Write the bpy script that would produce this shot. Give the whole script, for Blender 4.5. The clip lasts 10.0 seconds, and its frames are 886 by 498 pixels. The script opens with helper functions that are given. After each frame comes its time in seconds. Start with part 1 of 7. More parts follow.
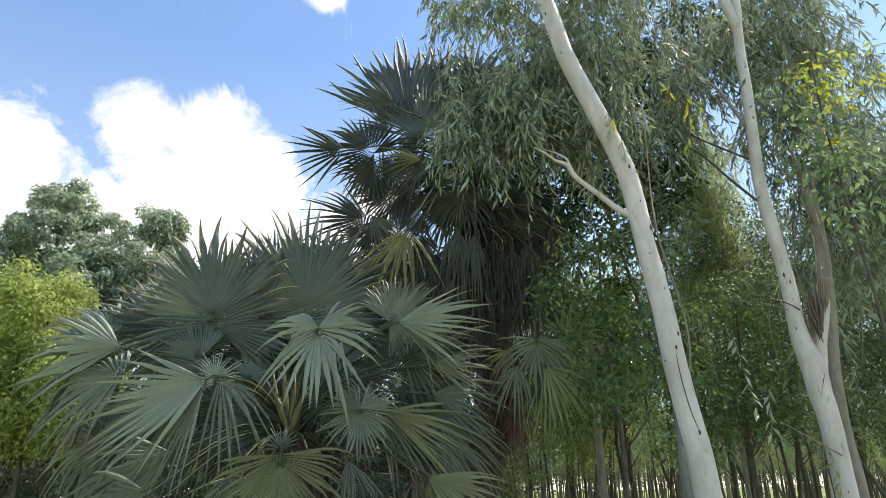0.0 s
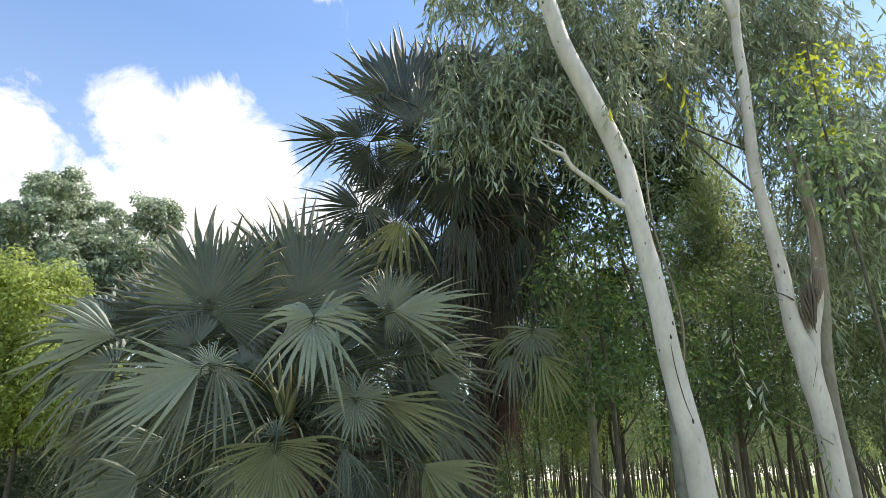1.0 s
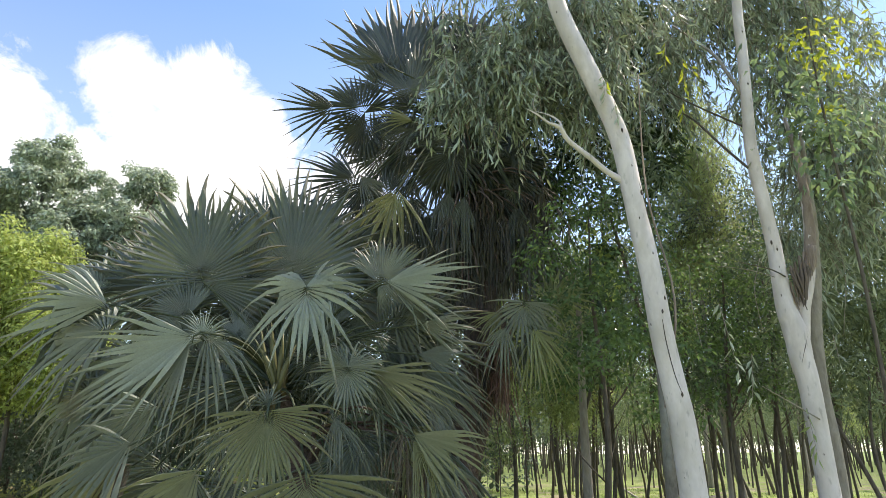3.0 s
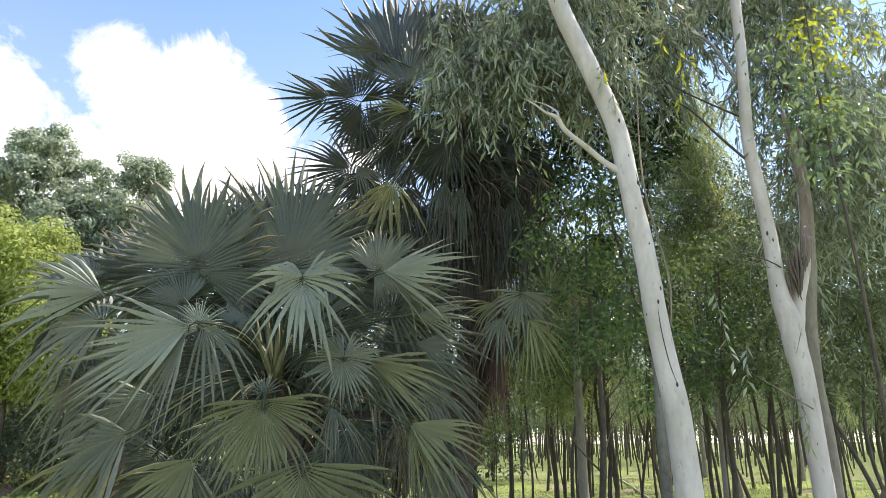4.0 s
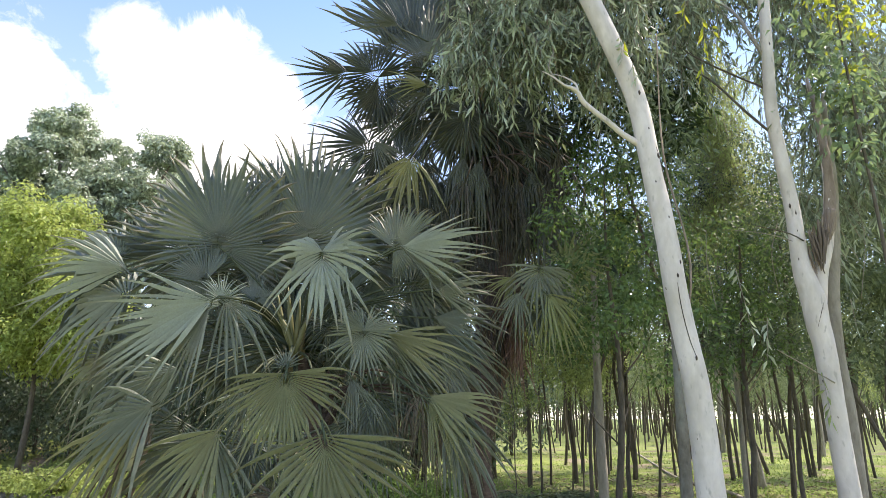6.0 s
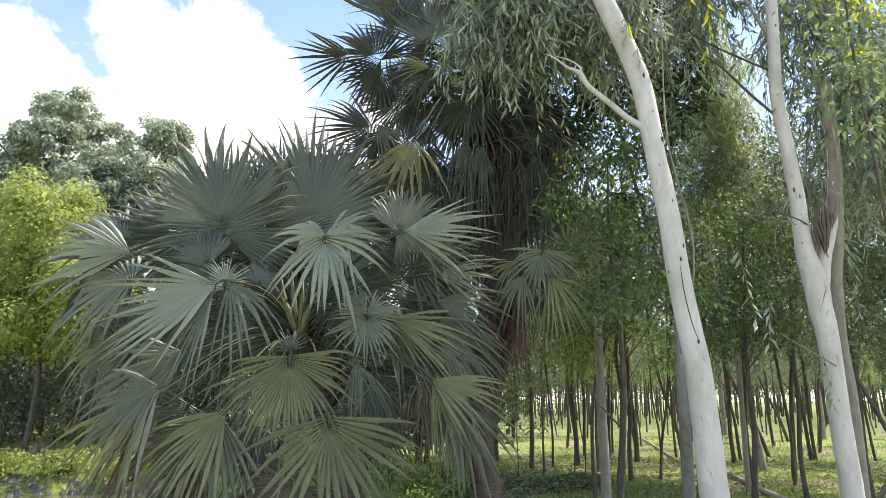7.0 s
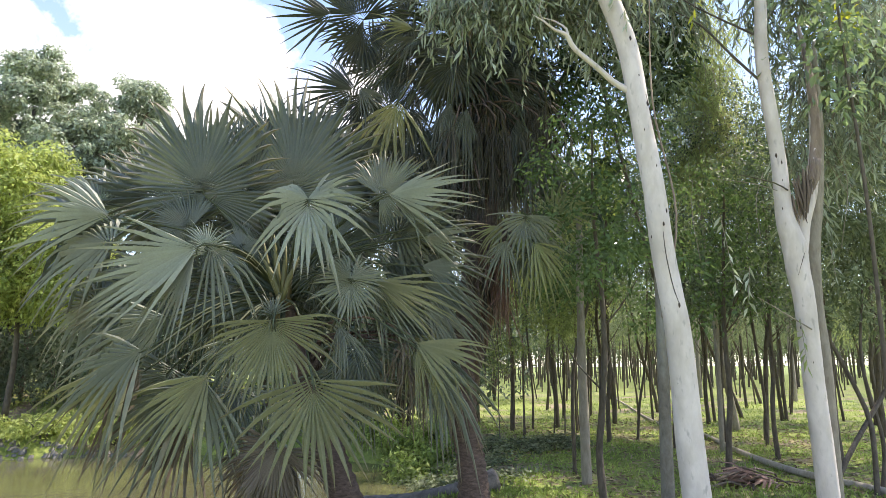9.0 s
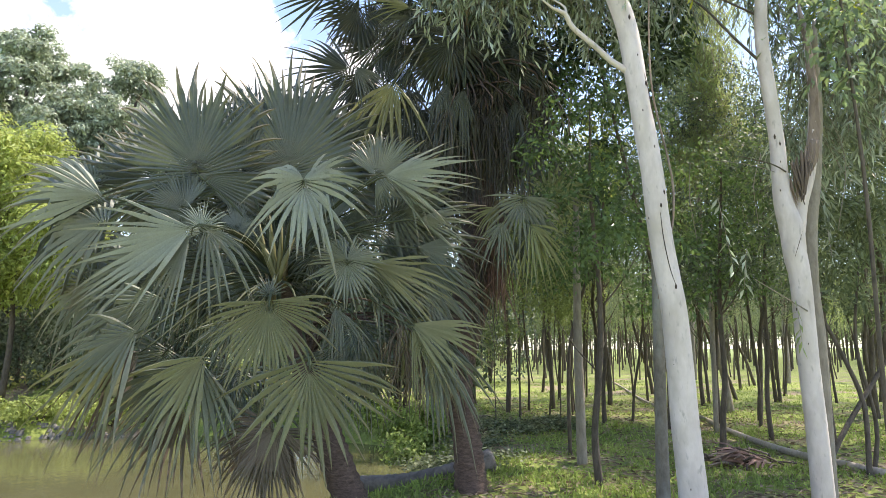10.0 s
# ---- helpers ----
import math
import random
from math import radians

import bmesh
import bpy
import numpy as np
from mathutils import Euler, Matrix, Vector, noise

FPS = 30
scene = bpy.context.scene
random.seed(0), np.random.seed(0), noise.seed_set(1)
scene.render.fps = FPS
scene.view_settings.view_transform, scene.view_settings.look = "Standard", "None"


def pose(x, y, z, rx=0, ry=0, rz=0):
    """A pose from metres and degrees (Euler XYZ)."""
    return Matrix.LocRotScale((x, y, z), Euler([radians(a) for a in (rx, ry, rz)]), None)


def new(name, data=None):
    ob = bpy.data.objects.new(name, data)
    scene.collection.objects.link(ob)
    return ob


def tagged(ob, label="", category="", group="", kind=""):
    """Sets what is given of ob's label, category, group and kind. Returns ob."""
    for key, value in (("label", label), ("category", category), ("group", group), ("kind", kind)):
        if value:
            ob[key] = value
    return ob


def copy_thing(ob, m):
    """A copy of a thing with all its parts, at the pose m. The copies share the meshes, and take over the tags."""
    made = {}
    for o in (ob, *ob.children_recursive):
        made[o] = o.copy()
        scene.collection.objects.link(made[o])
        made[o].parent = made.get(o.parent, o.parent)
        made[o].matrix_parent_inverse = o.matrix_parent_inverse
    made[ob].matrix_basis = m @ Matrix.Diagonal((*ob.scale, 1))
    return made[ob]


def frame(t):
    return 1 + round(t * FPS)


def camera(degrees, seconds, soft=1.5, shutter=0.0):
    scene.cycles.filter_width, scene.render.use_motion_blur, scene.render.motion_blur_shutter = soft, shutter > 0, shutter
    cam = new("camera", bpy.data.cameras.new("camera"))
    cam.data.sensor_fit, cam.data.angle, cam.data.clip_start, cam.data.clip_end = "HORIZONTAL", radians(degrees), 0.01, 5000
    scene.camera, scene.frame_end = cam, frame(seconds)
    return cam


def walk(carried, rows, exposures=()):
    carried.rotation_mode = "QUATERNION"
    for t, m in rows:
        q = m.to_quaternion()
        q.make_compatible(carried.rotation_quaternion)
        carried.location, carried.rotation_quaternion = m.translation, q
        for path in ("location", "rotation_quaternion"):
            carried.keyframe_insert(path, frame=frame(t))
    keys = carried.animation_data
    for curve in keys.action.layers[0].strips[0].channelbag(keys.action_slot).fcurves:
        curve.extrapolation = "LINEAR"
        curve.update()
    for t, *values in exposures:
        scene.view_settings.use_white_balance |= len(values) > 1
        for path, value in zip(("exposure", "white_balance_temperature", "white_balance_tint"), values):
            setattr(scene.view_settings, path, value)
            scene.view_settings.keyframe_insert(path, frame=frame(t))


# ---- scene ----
cam = camera(69.0, 10.0, soft=0.6)
EYE = 1.6
WALK = [
    (0.0, pose(0.003, -0.036, EYE + 0.045, 110.75, 1.17, 1.54)),
    (0.5, pose(0.003, -0.030, EYE + 0.046, 110.35, 1.15, 1.33)),
    (1.0, pose(-0.001, -0.032, EYE + 0.036, 109.87, 1.08, 1.08)),
    (1.5, pose(-0.005, -0.029, EYE + 0.030, 109.31, 0.89, 0.87)),
    (2.0, pose(-0.010, -0.032, EYE + 0.023, 108.70, 0.74, 0.71)),
    (2.5, pose(-0.003, -0.014, EYE + 0.014, 108.15, 0.57, 0.55)),
    (4.0, pose(0.006, 0.007, EYE + 0.005, 106.83, 0.42, 0.00)),
    (4.5, pose(0.009, 0.005, EYE - 0.006, 106.39, 0.39, 0.09)),
    (5.0, pose(0.000, 0.000, EYE, 105.78, 0.36, 0.48)),
    (5.5, pose(-0.002, 0.000, EYE - 0.019, 105.34, 0.31, 1.14)),
    (7.0, pose(-0.007, -0.009, EYE - 0.026, 103.38, 0.20, 1.79)),
    (7.5, pose(-0.012, -0.005, EYE - 0.032, 102.60, 0.19, 1.37)),
    (8.0, pose(-0.015, 0.005, EYE - 0.034, 101.84, 0.22, 0.87)),
    (8.5, pose(-0.022, 0.008, EYE - 0.039, 101.12, 0.28, 0.42)),
    (9.0, pose(-0.030, 0.013, EYE - 0.043, 100.38, 0.34, 0.17)),
    (9.5, pose(-0.030, 0.023, EYE - 0.052, 99.64, 0.37, 0.04)),
    (10.0, pose(-0.031, 0.041, EYE - 0.056, 98.87, 0.32, -0.15)),
]
walk(cam, WALK, exposures=[(0.0, 0.44, 6500, 10), (5.0, 0.80, 6550, 17), (10.0, 0.94, 6600, 18)])

# ---- daylight: sky with cumulus, one sun ----
SUN_HEIGHT, SUN_TURN = 58.0, 66.0   # degrees; turn is clockwise from straight ahead (+y)


def node(tree, kind, x=0, **values):
    n = tree.nodes.new(kind)
    for k, v in values.items():
        n.inputs[k].default_value = v
    return n


def make_sky():
    world = bpy.data.worlds.new("sky")
    scene.world = world
    world.use_nodes = True
    t = world.node_tree
    t.nodes.clear()
    out = t.nodes.new("ShaderNodeOutputWorld")
    sky = t.nodes.new("ShaderNodeTexSky")
    sky.sky_type, sky.sun_disc = "NISHITA", False
    sky.sun_elevation, sky.sun_rotation = radians(SUN_HEIGHT), radians(SUN_TURN)
    sky.air_density, sky.dust_density, sky.ozone_density = 1.0, 0.2, 3.5
    bg = node(t, "ShaderNodeBackground", Strength=0.145)
    tint = t.nodes.new("ShaderNodeMix")
    tint.data_type, tint.blend_type = "RGBA", "MULTIPLY"
    tint.inputs[0].default_value = 1.0
    t.links.new(sky.outputs[0], tint.inputs[6])
    tint.inputs[7].default_value = (1.37, 1.37, 1.33, 1)
    t.links.new(tint.outputs[2], bg.inputs[0])
    # cumulus: a few soft masses broken up by noise
    co = t.nodes.new("ShaderNodeTexCoord")
    big = node(t, "ShaderNodeTexNoise", Scale=7.0, Detail=12.0, Roughness=0.66, Distortion=0.9)
    t.links.new(co.outputs["Generated"], big.inputs["Vector"])
    total = None
    for way, r in (((-0.40, 0.80, 0.45), 0.10), ((-0.30, 0.83, 0.45), 0.08), ((-0.57, 0.72, 0.40), 0.10), ((-0.43, 0.76, 0.48), 0.07), ((-0.33, 0.80, 0.50), 0.06), ((-0.505, 0.785, 0.358), 0.09), ((-0.27, 0.855, 0.43), 0.06), ((-0.174, 0.712, 0.680), 0.040),
                   ((-0.36, 0.87, 0.34), 0.19), ((-0.16, 0.93, 0.33), 0.14), ((-0.62, 0.72, 0.30), 0.16),
                   ((0.85, 0.2, 0.5), 0.30), ((0.2, -0.8, 0.75), 0.2)):
        dist = t.nodes.new("ShaderNodeVectorMath")
        dist.operation = "DISTANCE"
        t.links.new(co.outputs["Generated"], dist.inputs[0])
        dist.inputs[1].default_value = Vector(way).normalized()
        near = node(t, "ShaderNodeMapRange", **{"From Min": r * 0.45, "From Max": r * 1.35, "To Min": 1.0, "To Max": 0.0})
        t.links.new(dist.outputs["Value"], near.inputs["Value"])
        if total is None:
            total = near.outputs[0]
        else:
            top = t.nodes.new("ShaderNodeMath")
            top.operation = "MAXIMUM"
            t.links.new(total, top.inputs[0])
            t.links.new(near.outputs[0], top.inputs[1])
            total = top.outputs[0]
    wob = node(t, "ShaderNodeMapRange", **{"From Min": 0.3, "From Max": 0.7, "To Min": -0.5, "To Max": 0.5})
    t.links.new(big.outputs["Fac"], wob.inputs["Value"])
    add = t.nodes.new("ShaderNodeMath")
    add.operation = "ADD"
    t.links.new(total, add.inputs[0])
    t.links.new(wob.outputs[0], add.inputs[1])
    edge = node(t, "ShaderNodeMapRange", **{"From Min": 0.26, "From Max": 0.9})
    edge.interpolation_type = "SMOOTHSTEP"
    t.links.new(add.outputs[0], edge.inputs["Value"])
    # thin haze low over the horizon
    sep = t.nodes.new("ShaderNodeSeparateXYZ")
    t.links.new(co.outputs["Generated"], sep.inputs[0])
    haze = node(t, "ShaderNodeMapRange", **{"From Min": 0.02, "From Max": 0.6, "To Min": 0.42, "To Max": 0.0})
    t.links.new(sep.outputs["Z"], haze.inputs["Value"])
    cover = t.nodes.new("ShaderNodeMath")
    cover.operation = "MAXIMUM"
    t.links.new(edge.outputs[0], cover.inputs[0])
    t.links.new(haze.outputs[0], cover.inputs[1])
    cloud = node(t, "ShaderNodeBackground", Color=(1.0, 0.99, 0.97, 1), Strength=0.92)
    mix = t.nodes.new("ShaderNodeMixShader")
    t.links.new(cover.outputs[0], mix.inputs[0])
    t.links.new(bg.outputs[0], mix.inputs[1])
    t.links.new(cloud.outputs[0], mix.inputs[2])
    t.links.new(mix.outputs[0], out.inputs[0])


make_sky()
sun = new("sun", bpy.data.lights.new("sun", "SUN"))
sun.data.energy, sun.data.angle, sun.data.color = 5.0, radians(0.53), (1.0, 0.91, 0.78)
sun.matrix_world = pose(0, 0, 30, SUN_HEIGHT - 90, 0, -SUN_TURN)


# ---- materials ----
def material(name):
    m = bpy.data.materials.new(name)
    m.use_nodes = True
    t = m.node_tree
    t.nodes.clear()
    out = t.nodes.new("ShaderNodeOutputMaterial")
    return m, t, out


def ramp(t, fac, *stops):
    r = t.nodes.new("ShaderNodeValToRGB")
    e = r.color_ramp.elements
    while len(e) < len(stops):
        e.new(0.5)
    for i, (at, col) in enumerate(stops):
        e[i].position, e[i].color = at, (*col, 1)
    t.links.new(fac, r.inputs[0])
    return r.outputs[0]


def noise_fac(t, scale, detail=5.0, rough=0.6, stretch=(1, 1, 1), vec="Object", distort=0.0):
    co = t.nodes.new("ShaderNodeTexCoord")
    mp = t.nodes.new("ShaderNodeMapping")
    mp.inputs["Scale"].default_value = stretch
    n = node(t, "ShaderNodeTexNoise", Scale=scale, Detail=detail, Roughness=rough, Distortion=distort)
    t.links.new(co.outputs[vec], mp.inputs[0])
    t.links.new(mp.outputs[0], n.inputs["Vector"])
    return n.outputs["Fac"]


def mixed(t, fac, a, b, mode="MIX"):
    m = t.nodes.new("ShaderNodeMix")
    m.data_type, m.blend_type = "RGBA", mode
    for sock, v in ((m.inputs[0], fac), (m.inputs[6], a), (m.inputs[7], b)):
        if isinstance(v, (int, float)):
            sock.default_value = v
        elif isinstance(v, tuple):
            sock.default_value = (*v, 1)
        else:
            t.links.new(v, sock)
    return m.outputs[2]


def bumped(t, height, strength, distance):
    b = node(t, "ShaderNodeBump", Strength=strength, Distance=distance)
    t.links.new(height, b.inputs["Height"])
    return b.outputs[0]


def leaf_material(name, dark, light, through_colour, translucent=0.3, rough=0.45, per="island", patch=0.8):
    """Leaves: each one a little different, with slow drifts through the crown; light passes through the blade."""
    m, t, out = material(name)
    if per == "island":
        r = t.nodes.new("ShaderNodeNewGeometry").outputs["Random Per Island"]
    else:
        r = t.nodes.new("ShaderNodeObjectInfo").outputs["Random"]
    col = ramp(t, r, (0.0, tuple(c * 0.45 for c in dark)), (0.6, light), (1.0, tuple(c * 1.6 for c in light)))
    drift = noise_fac(t, patch, 3.0)
    col = mixed(t, 0.35, col, ramp(t, drift, (0.3, tuple(c * 0.7 for c in dark)), (0.7, light)))
    p = node(t, "ShaderNodeBsdfPrincipled", Roughness=rough)
    p.inputs["Specular IOR Level"].default_value = 0.4
    t.links.new(col, p.inputs["Base Color"])
    tr = t.nodes.new("ShaderNodeBsdfTranslucent")
    t.links.new(mixed(t, 0.6, col, through_colour), tr.inputs[0])
    s = t.nodes.new("ShaderNodeMixShader")
    s.inputs[0].default_value = translucent
    t.links.new(p.outputs[0], s.inputs[1])
    t.links.new(tr.outputs[0], s.inputs[2])
    t.links.new(s.outputs[0], out.inputs[0])
    return m


def frond_material(name, dark, light, through_colour, translucent, rough=0.48):
    """Fan-palm blade: waxy bloom, faint veins, dusty and yellowing patches."""
    m, t, out = material(name)
    r = t.nodes.new("ShaderNodeObjectInfo").outputs["Random"]
    col = ramp(t, r, (0.0, dark), (1.0, light))
    seg = t.nodes.new("ShaderNodeNewGeometry").outputs["Random Per Island"]
    col = mixed(t, 0.35, col, ramp(t, seg, (0.0, tuple(c * 0.75 for c in dark)), (1.0, light)))
    dust = noise_fac(t, 2.2, 6.0, 0.65)
    col = mixed(t, ramp(t, dust, (0.45, (0, 0, 0)), (0.8, (0.5, 0.5, 0.5))), col, (0.23, 0.21, 0.14))
    brown = noise_fac(t, 1.1, 7.0, 0.7)
    col = mixed(t, ramp(t, brown, (0.58, (0, 0, 0)), (0.72, (0.6, 0.6, 0.6))), col, (0.17, 0.125, 0.08))
    # pale midrib along each segment, dry tan tips
    uv = t.nodes.new("ShaderNodeUVMap")
    sep = t.nodes.new("ShaderNodeSeparateXYZ")
    t.links.new(uv.outputs[0], sep.inputs[0])
    rib = ramp(t, sep.outputs["X"], (0.40, (0, 0, 0)), (0.5, (0.16, 0.16, 0.16)), (0.60, (0, 0, 0)))
    col = mixed(t, rib, col, (0.42, 0.44, 0.27))
    tip = ramp(t, sep.outputs["Y"], (0.72, (0, 0, 0)), (1.0, (0.7, 0.7, 0.7)))
    col = mixed(t, tip, col, (0.30, 0.235, 0.15))
    fine = noise_fac(t, 60.0, 3.0, 0.6)
    col = mixed(t, 0.25, col, ramp(t, fine, (0.3, (0.25, 0.25, 0.25)), (0.7, (1, 1, 1))), "MULTIPLY")
    p = node(t, "ShaderNodeBsdfPrincipled", Roughness=rough)
    p.inputs["Specular IOR Level"].default_value = 0.35
    t.links.new(col, p.inputs["Base Color"])
    t.links.new(bumped(t, fine, 0.25, 0.004), p.inputs["Normal"])
    tr = t.nodes.new("ShaderNodeBsdfTranslucent")
    t.links.new(mixed(t, 0.6, col, through_colour), tr.inputs[0])
    s = t.nodes.new("ShaderNodeMixShader")
    s.inputs[0].default_value = translucent
    t.links.new(p.outputs[0], s.inputs[1])
    t.links.new(tr.outputs[0], s.inputs[2])
    t.links.new(s.outputs[0], out.inputs[0])
    return m


def bark_material(name, low, high, scale, stretch, bump, rough=0.85, blotch=None, mark=None):
    m, t, out = material(name)
    grain = noise_fac(t, scale, 8.0, 0.65, stretch, distort=0.4)
    col = ramp(t, grain, (0.28, low), (0.72, high))
    if blotch:
        b = noise_fac(t, 2.6, 5.0, 0.6, (1, 1, 0.45))
        col = mixed(t, ramp(t, b, (0.46, (0, 0, 0)), (0.64, (0.8, 0.8, 0.8))), col, blotch)
    if mark:
        f = noise_fac(t, 22.0, 3.0, 0.5, (1, 1, 0.35))
        col = mixed(t, ramp(t, f, (0.62, (0, 0, 0)), (0.72, (0.7, 0.7, 0.7))), col, mark)
    p = node(t, "ShaderNodeBsdfPrincipled", Roughness=rough)
    t.links.new(col, p.inputs["Base Color"])
    t.links.new(bumped(t, grain, bump, 0.02), p.inputs["Normal"])
    t.links.new(p.outputs[0], out.inputs[0])
    return m


def ground_material():
    m, t, out = material("grassy earth")
    a = noise_fac(t, 0.55, 8.0, 0.65)
    b = noise_fac(t, 7.0, 8.0, 0.7)
    c = noise_fac(t, 60.0, 4.0, 0.7)
    grass = ramp(t, b, (0.3, (0.15, 0.20, 0.045)), (0.7, (0.37, 0.44, 0.095)))
    earth = ramp(t, b, (0.3, (0.21, 0.155, 0.105)), (0.7, (0.45, 0.35, 0.25)))
    col = mixed(t, ramp(t, a, (0.50, (0, 0, 0)), (0.62, (1, 1, 1))), grass, earth)
    col = mixed(t, 0.5, col, ramp(t, c, (0.3, (0.35, 0.35, 0.35)), (0.7, (1, 1, 1))), "MULTIPLY")
    # open yellow-green field far beyond the grove
    co = t.nodes.new("ShaderNodeTexCoord")
    sep = t.nodes.new("ShaderNodeSeparateXYZ")
    t.links.new(co.outputs["Object"], sep.inputs[0])
    beyond = node(t, "ShaderNodeMapRange", **{"From Min": 30.0, "From Max": 60.0})
    t.links.new(sep.outputs["Y"], beyond.inputs["Value"])
    col = mixed(t, beyond.outputs[0], col, (0.175, 0.225, 0.055))
    p = node(t, "ShaderNodeBsdfPrincipled", Roughness=0.95)
    t.links.new(col, p.inputs["Base Color"])
    t.links.new(bumped(t, c, 0.6, 0.04), p.inputs["Normal"])
    t.links.new(p.outputs[0], out.inputs[0])
    return m


def water_material():
    m, t, out = material("pond water")
    n = noise_fac(t, 1.2, 4.0, 0.6)
    col = ramp(t, n, (0.3, (0.085, 0.088, 0.042)), (0.7, (0.12, 0.12, 0.06)))
    p = node(t, "ShaderNodeBsdfPrincipled", Roughness=0.08)
    t.links.new(col, p.inputs["Base Color"])
    t.links.new(bumped(t, noise_fac(t, 7.0, 4.0, 0.55), 0.14, 0.02), p.inputs["Normal"])
    t.links.new(p.outputs[0], out.inputs[0])
    return m


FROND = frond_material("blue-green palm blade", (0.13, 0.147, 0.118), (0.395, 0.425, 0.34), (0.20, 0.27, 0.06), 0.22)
# olive, lime and pale blades: leaf tone plus sunlight put into the colour
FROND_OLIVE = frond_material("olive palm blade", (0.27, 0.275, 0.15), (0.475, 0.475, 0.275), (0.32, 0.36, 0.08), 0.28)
FROND_LIME_LIT = frond_material("yellow-green palm blade coloured as sunlit", (0.25, 0.28, 0.13), (0.43, 0.455, 0.24), (0.42, 0.46, 0.1), 0.35)
FROND_PALE = frond_material("pale waxy young palm blade with sunlit tone", (0.38, 0.415, 0.33), (0.47, 0.51, 0.42), (0.3, 0.36, 0.12), 0.2)
# darker copy of the blade: shade of back and inner fans put into the colour
FROND_SHADE = frond_material("grey-green palm blade darkened as shade", (0.112, 0.133, 0.115), (0.21, 0.24, 0.208), (0.20, 0.27, 0.07), 0.2)
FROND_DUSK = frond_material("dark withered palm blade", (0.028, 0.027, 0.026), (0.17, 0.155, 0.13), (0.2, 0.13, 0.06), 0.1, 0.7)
FROND_RUST = frond_material("red-brown withered palm blade", (0.13, 0.065, 0.055), (0.36, 0.215, 0.175), (0.25, 0.12, 0.06), 0.12, 0.7)
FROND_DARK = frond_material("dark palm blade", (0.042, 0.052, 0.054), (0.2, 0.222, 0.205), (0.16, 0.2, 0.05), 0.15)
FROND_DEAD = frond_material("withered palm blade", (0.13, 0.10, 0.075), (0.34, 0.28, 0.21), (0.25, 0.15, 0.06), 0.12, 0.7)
PETIOLE = bark_material("green petiole", (0.04, 0.052, 0.025), (0.085, 0.10, 0.045), 12, (1, 1, 0.3), 0.2, 0.75)
HEART = bark_material("ochre leaf base", (0.10, 0.075, 0.03), (0.22, 0.17, 0.07), 12, (1, 1, 0.3), 0.3, 0.7)
PALM_BARK = bark_material("fibrous palm bark", (0.055, 0.035, 0.028), (0.21, 0.145, 0.112), 16, (1, 1, 2.5), 0.9)
# grain contrast and blotches: tan bark patches, and painted dapples of leaf shade
WHITE_BARK = bark_material("smooth white gum bark", (0.55, 0.48, 0.44), (0.78, 0.70, 0.665), 7, (1, 1, 0.4), 0.12, 0.6,
                           blotch=(0.50, 0.44, 0.38), mark=(0.36, 0.32, 0.28))
PEEL_BARK = bark_material("peeling brown gum bark", (0.15, 0.105, 0.075), (0.42, 0.34, 0.27), 18, (1, 1, 0.15), 0.8)
THIN_BARK = bark_material("grey-brown thin bark", (0.05, 0.04, 0.03), (0.16, 0.132, 0.098), 20, (1, 1, 0.3), 0.6)
PALE_BARK = bark_material("pale stick bark", (0.2, 0.17, 0.13), (0.38, 0.34, 0.28), 20, (1, 1, 0.3), 0.5)
SHED_BARK = bark_material("dark shed bark", (0.06, 0.045, 0.035), (0.2, 0.15, 0.11), 18, (1, 1, 0.15), 0.8)
LOG_BARK = bark_material("grey weathered log", (0.10, 0.088, 0.075), (0.31, 0.275, 0.235), 10, (1, 1, 1), 0.8)
LICHEN_BARK = bark_material("grey lichened bark", (0.11, 0.096, 0.075), (0.27, 0.24, 0.19), 14, (1, 1, 0.6), 0.6, blotch=(0.3, 0.31, 0.27))
FROND_SPEAR = bark_material("ochre-green spear leaf", (0.085, 0.088, 0.03), (0.18, 0.17, 0.065), 10, (1, 1, 0.2), 0.3, 0.5)
POLE_BARK = bark_material("pale tan pole", (0.33, 0.28, 0.22), (0.58, 0.51, 0.42), 14, (1, 1, 1), 0.4)
ARM_BARK = bark_material("tan gum bark", (0.12, 0.085, 0.065), (0.38, 0.30, 0.24), 12, (1, 1, 0.25), 0.8, blotch=(0.5, 0.43, 0.37))
KNOT = bark_material("dark knot", (0.03, 0.02, 0.015), (0.1, 0.07, 0.05), 40, (1, 1, 1), 0.6)
GUM_LEAF = leaf_material("gum leaf", (0.11, 0.135, 0.105), (0.43, 0.48, 0.37), (0.28, 0.36, 0.11), 0.3, 0.42)
LIME_LEAF = leaf_material("young lime leaf", (0.18, 0.23, 0.035), (0.34, 0.39, 0.05), (0.6, 0.63, 0.06), 0.5, 0.4)
# raised grey-blue base: air haze over the far crowns is put into the colour
BROAD_LEAF = leaf_material("broad tree leaf with distance haze", (0.21, 0.25, 0.19), (0.48, 0.545, 0.42), (0.42, 0.5, 0.26), 0.38, 0.4, patch=0.4)
BUSH_LEAF = leaf_material("yellow-green bush leaf", (0.22, 0.28, 0.06), (0.44, 0.51, 0.16), (0.56, 0.63, 0.16), 0.45, 0.55)
GROVE_LEAF = leaf_material("grove leaf", (0.055, 0.078, 0.042), (0.21, 0.25, 0.15), (0.26, 0.34, 0.12), 0.38, 0.6)
GROVE_YOUNG = leaf_material("fresh green grove leaf", (0.04, 0.07, 0.028), (0.14, 0.21, 0.08), (0.2, 0.32, 0.08), 0.36, 0.55)
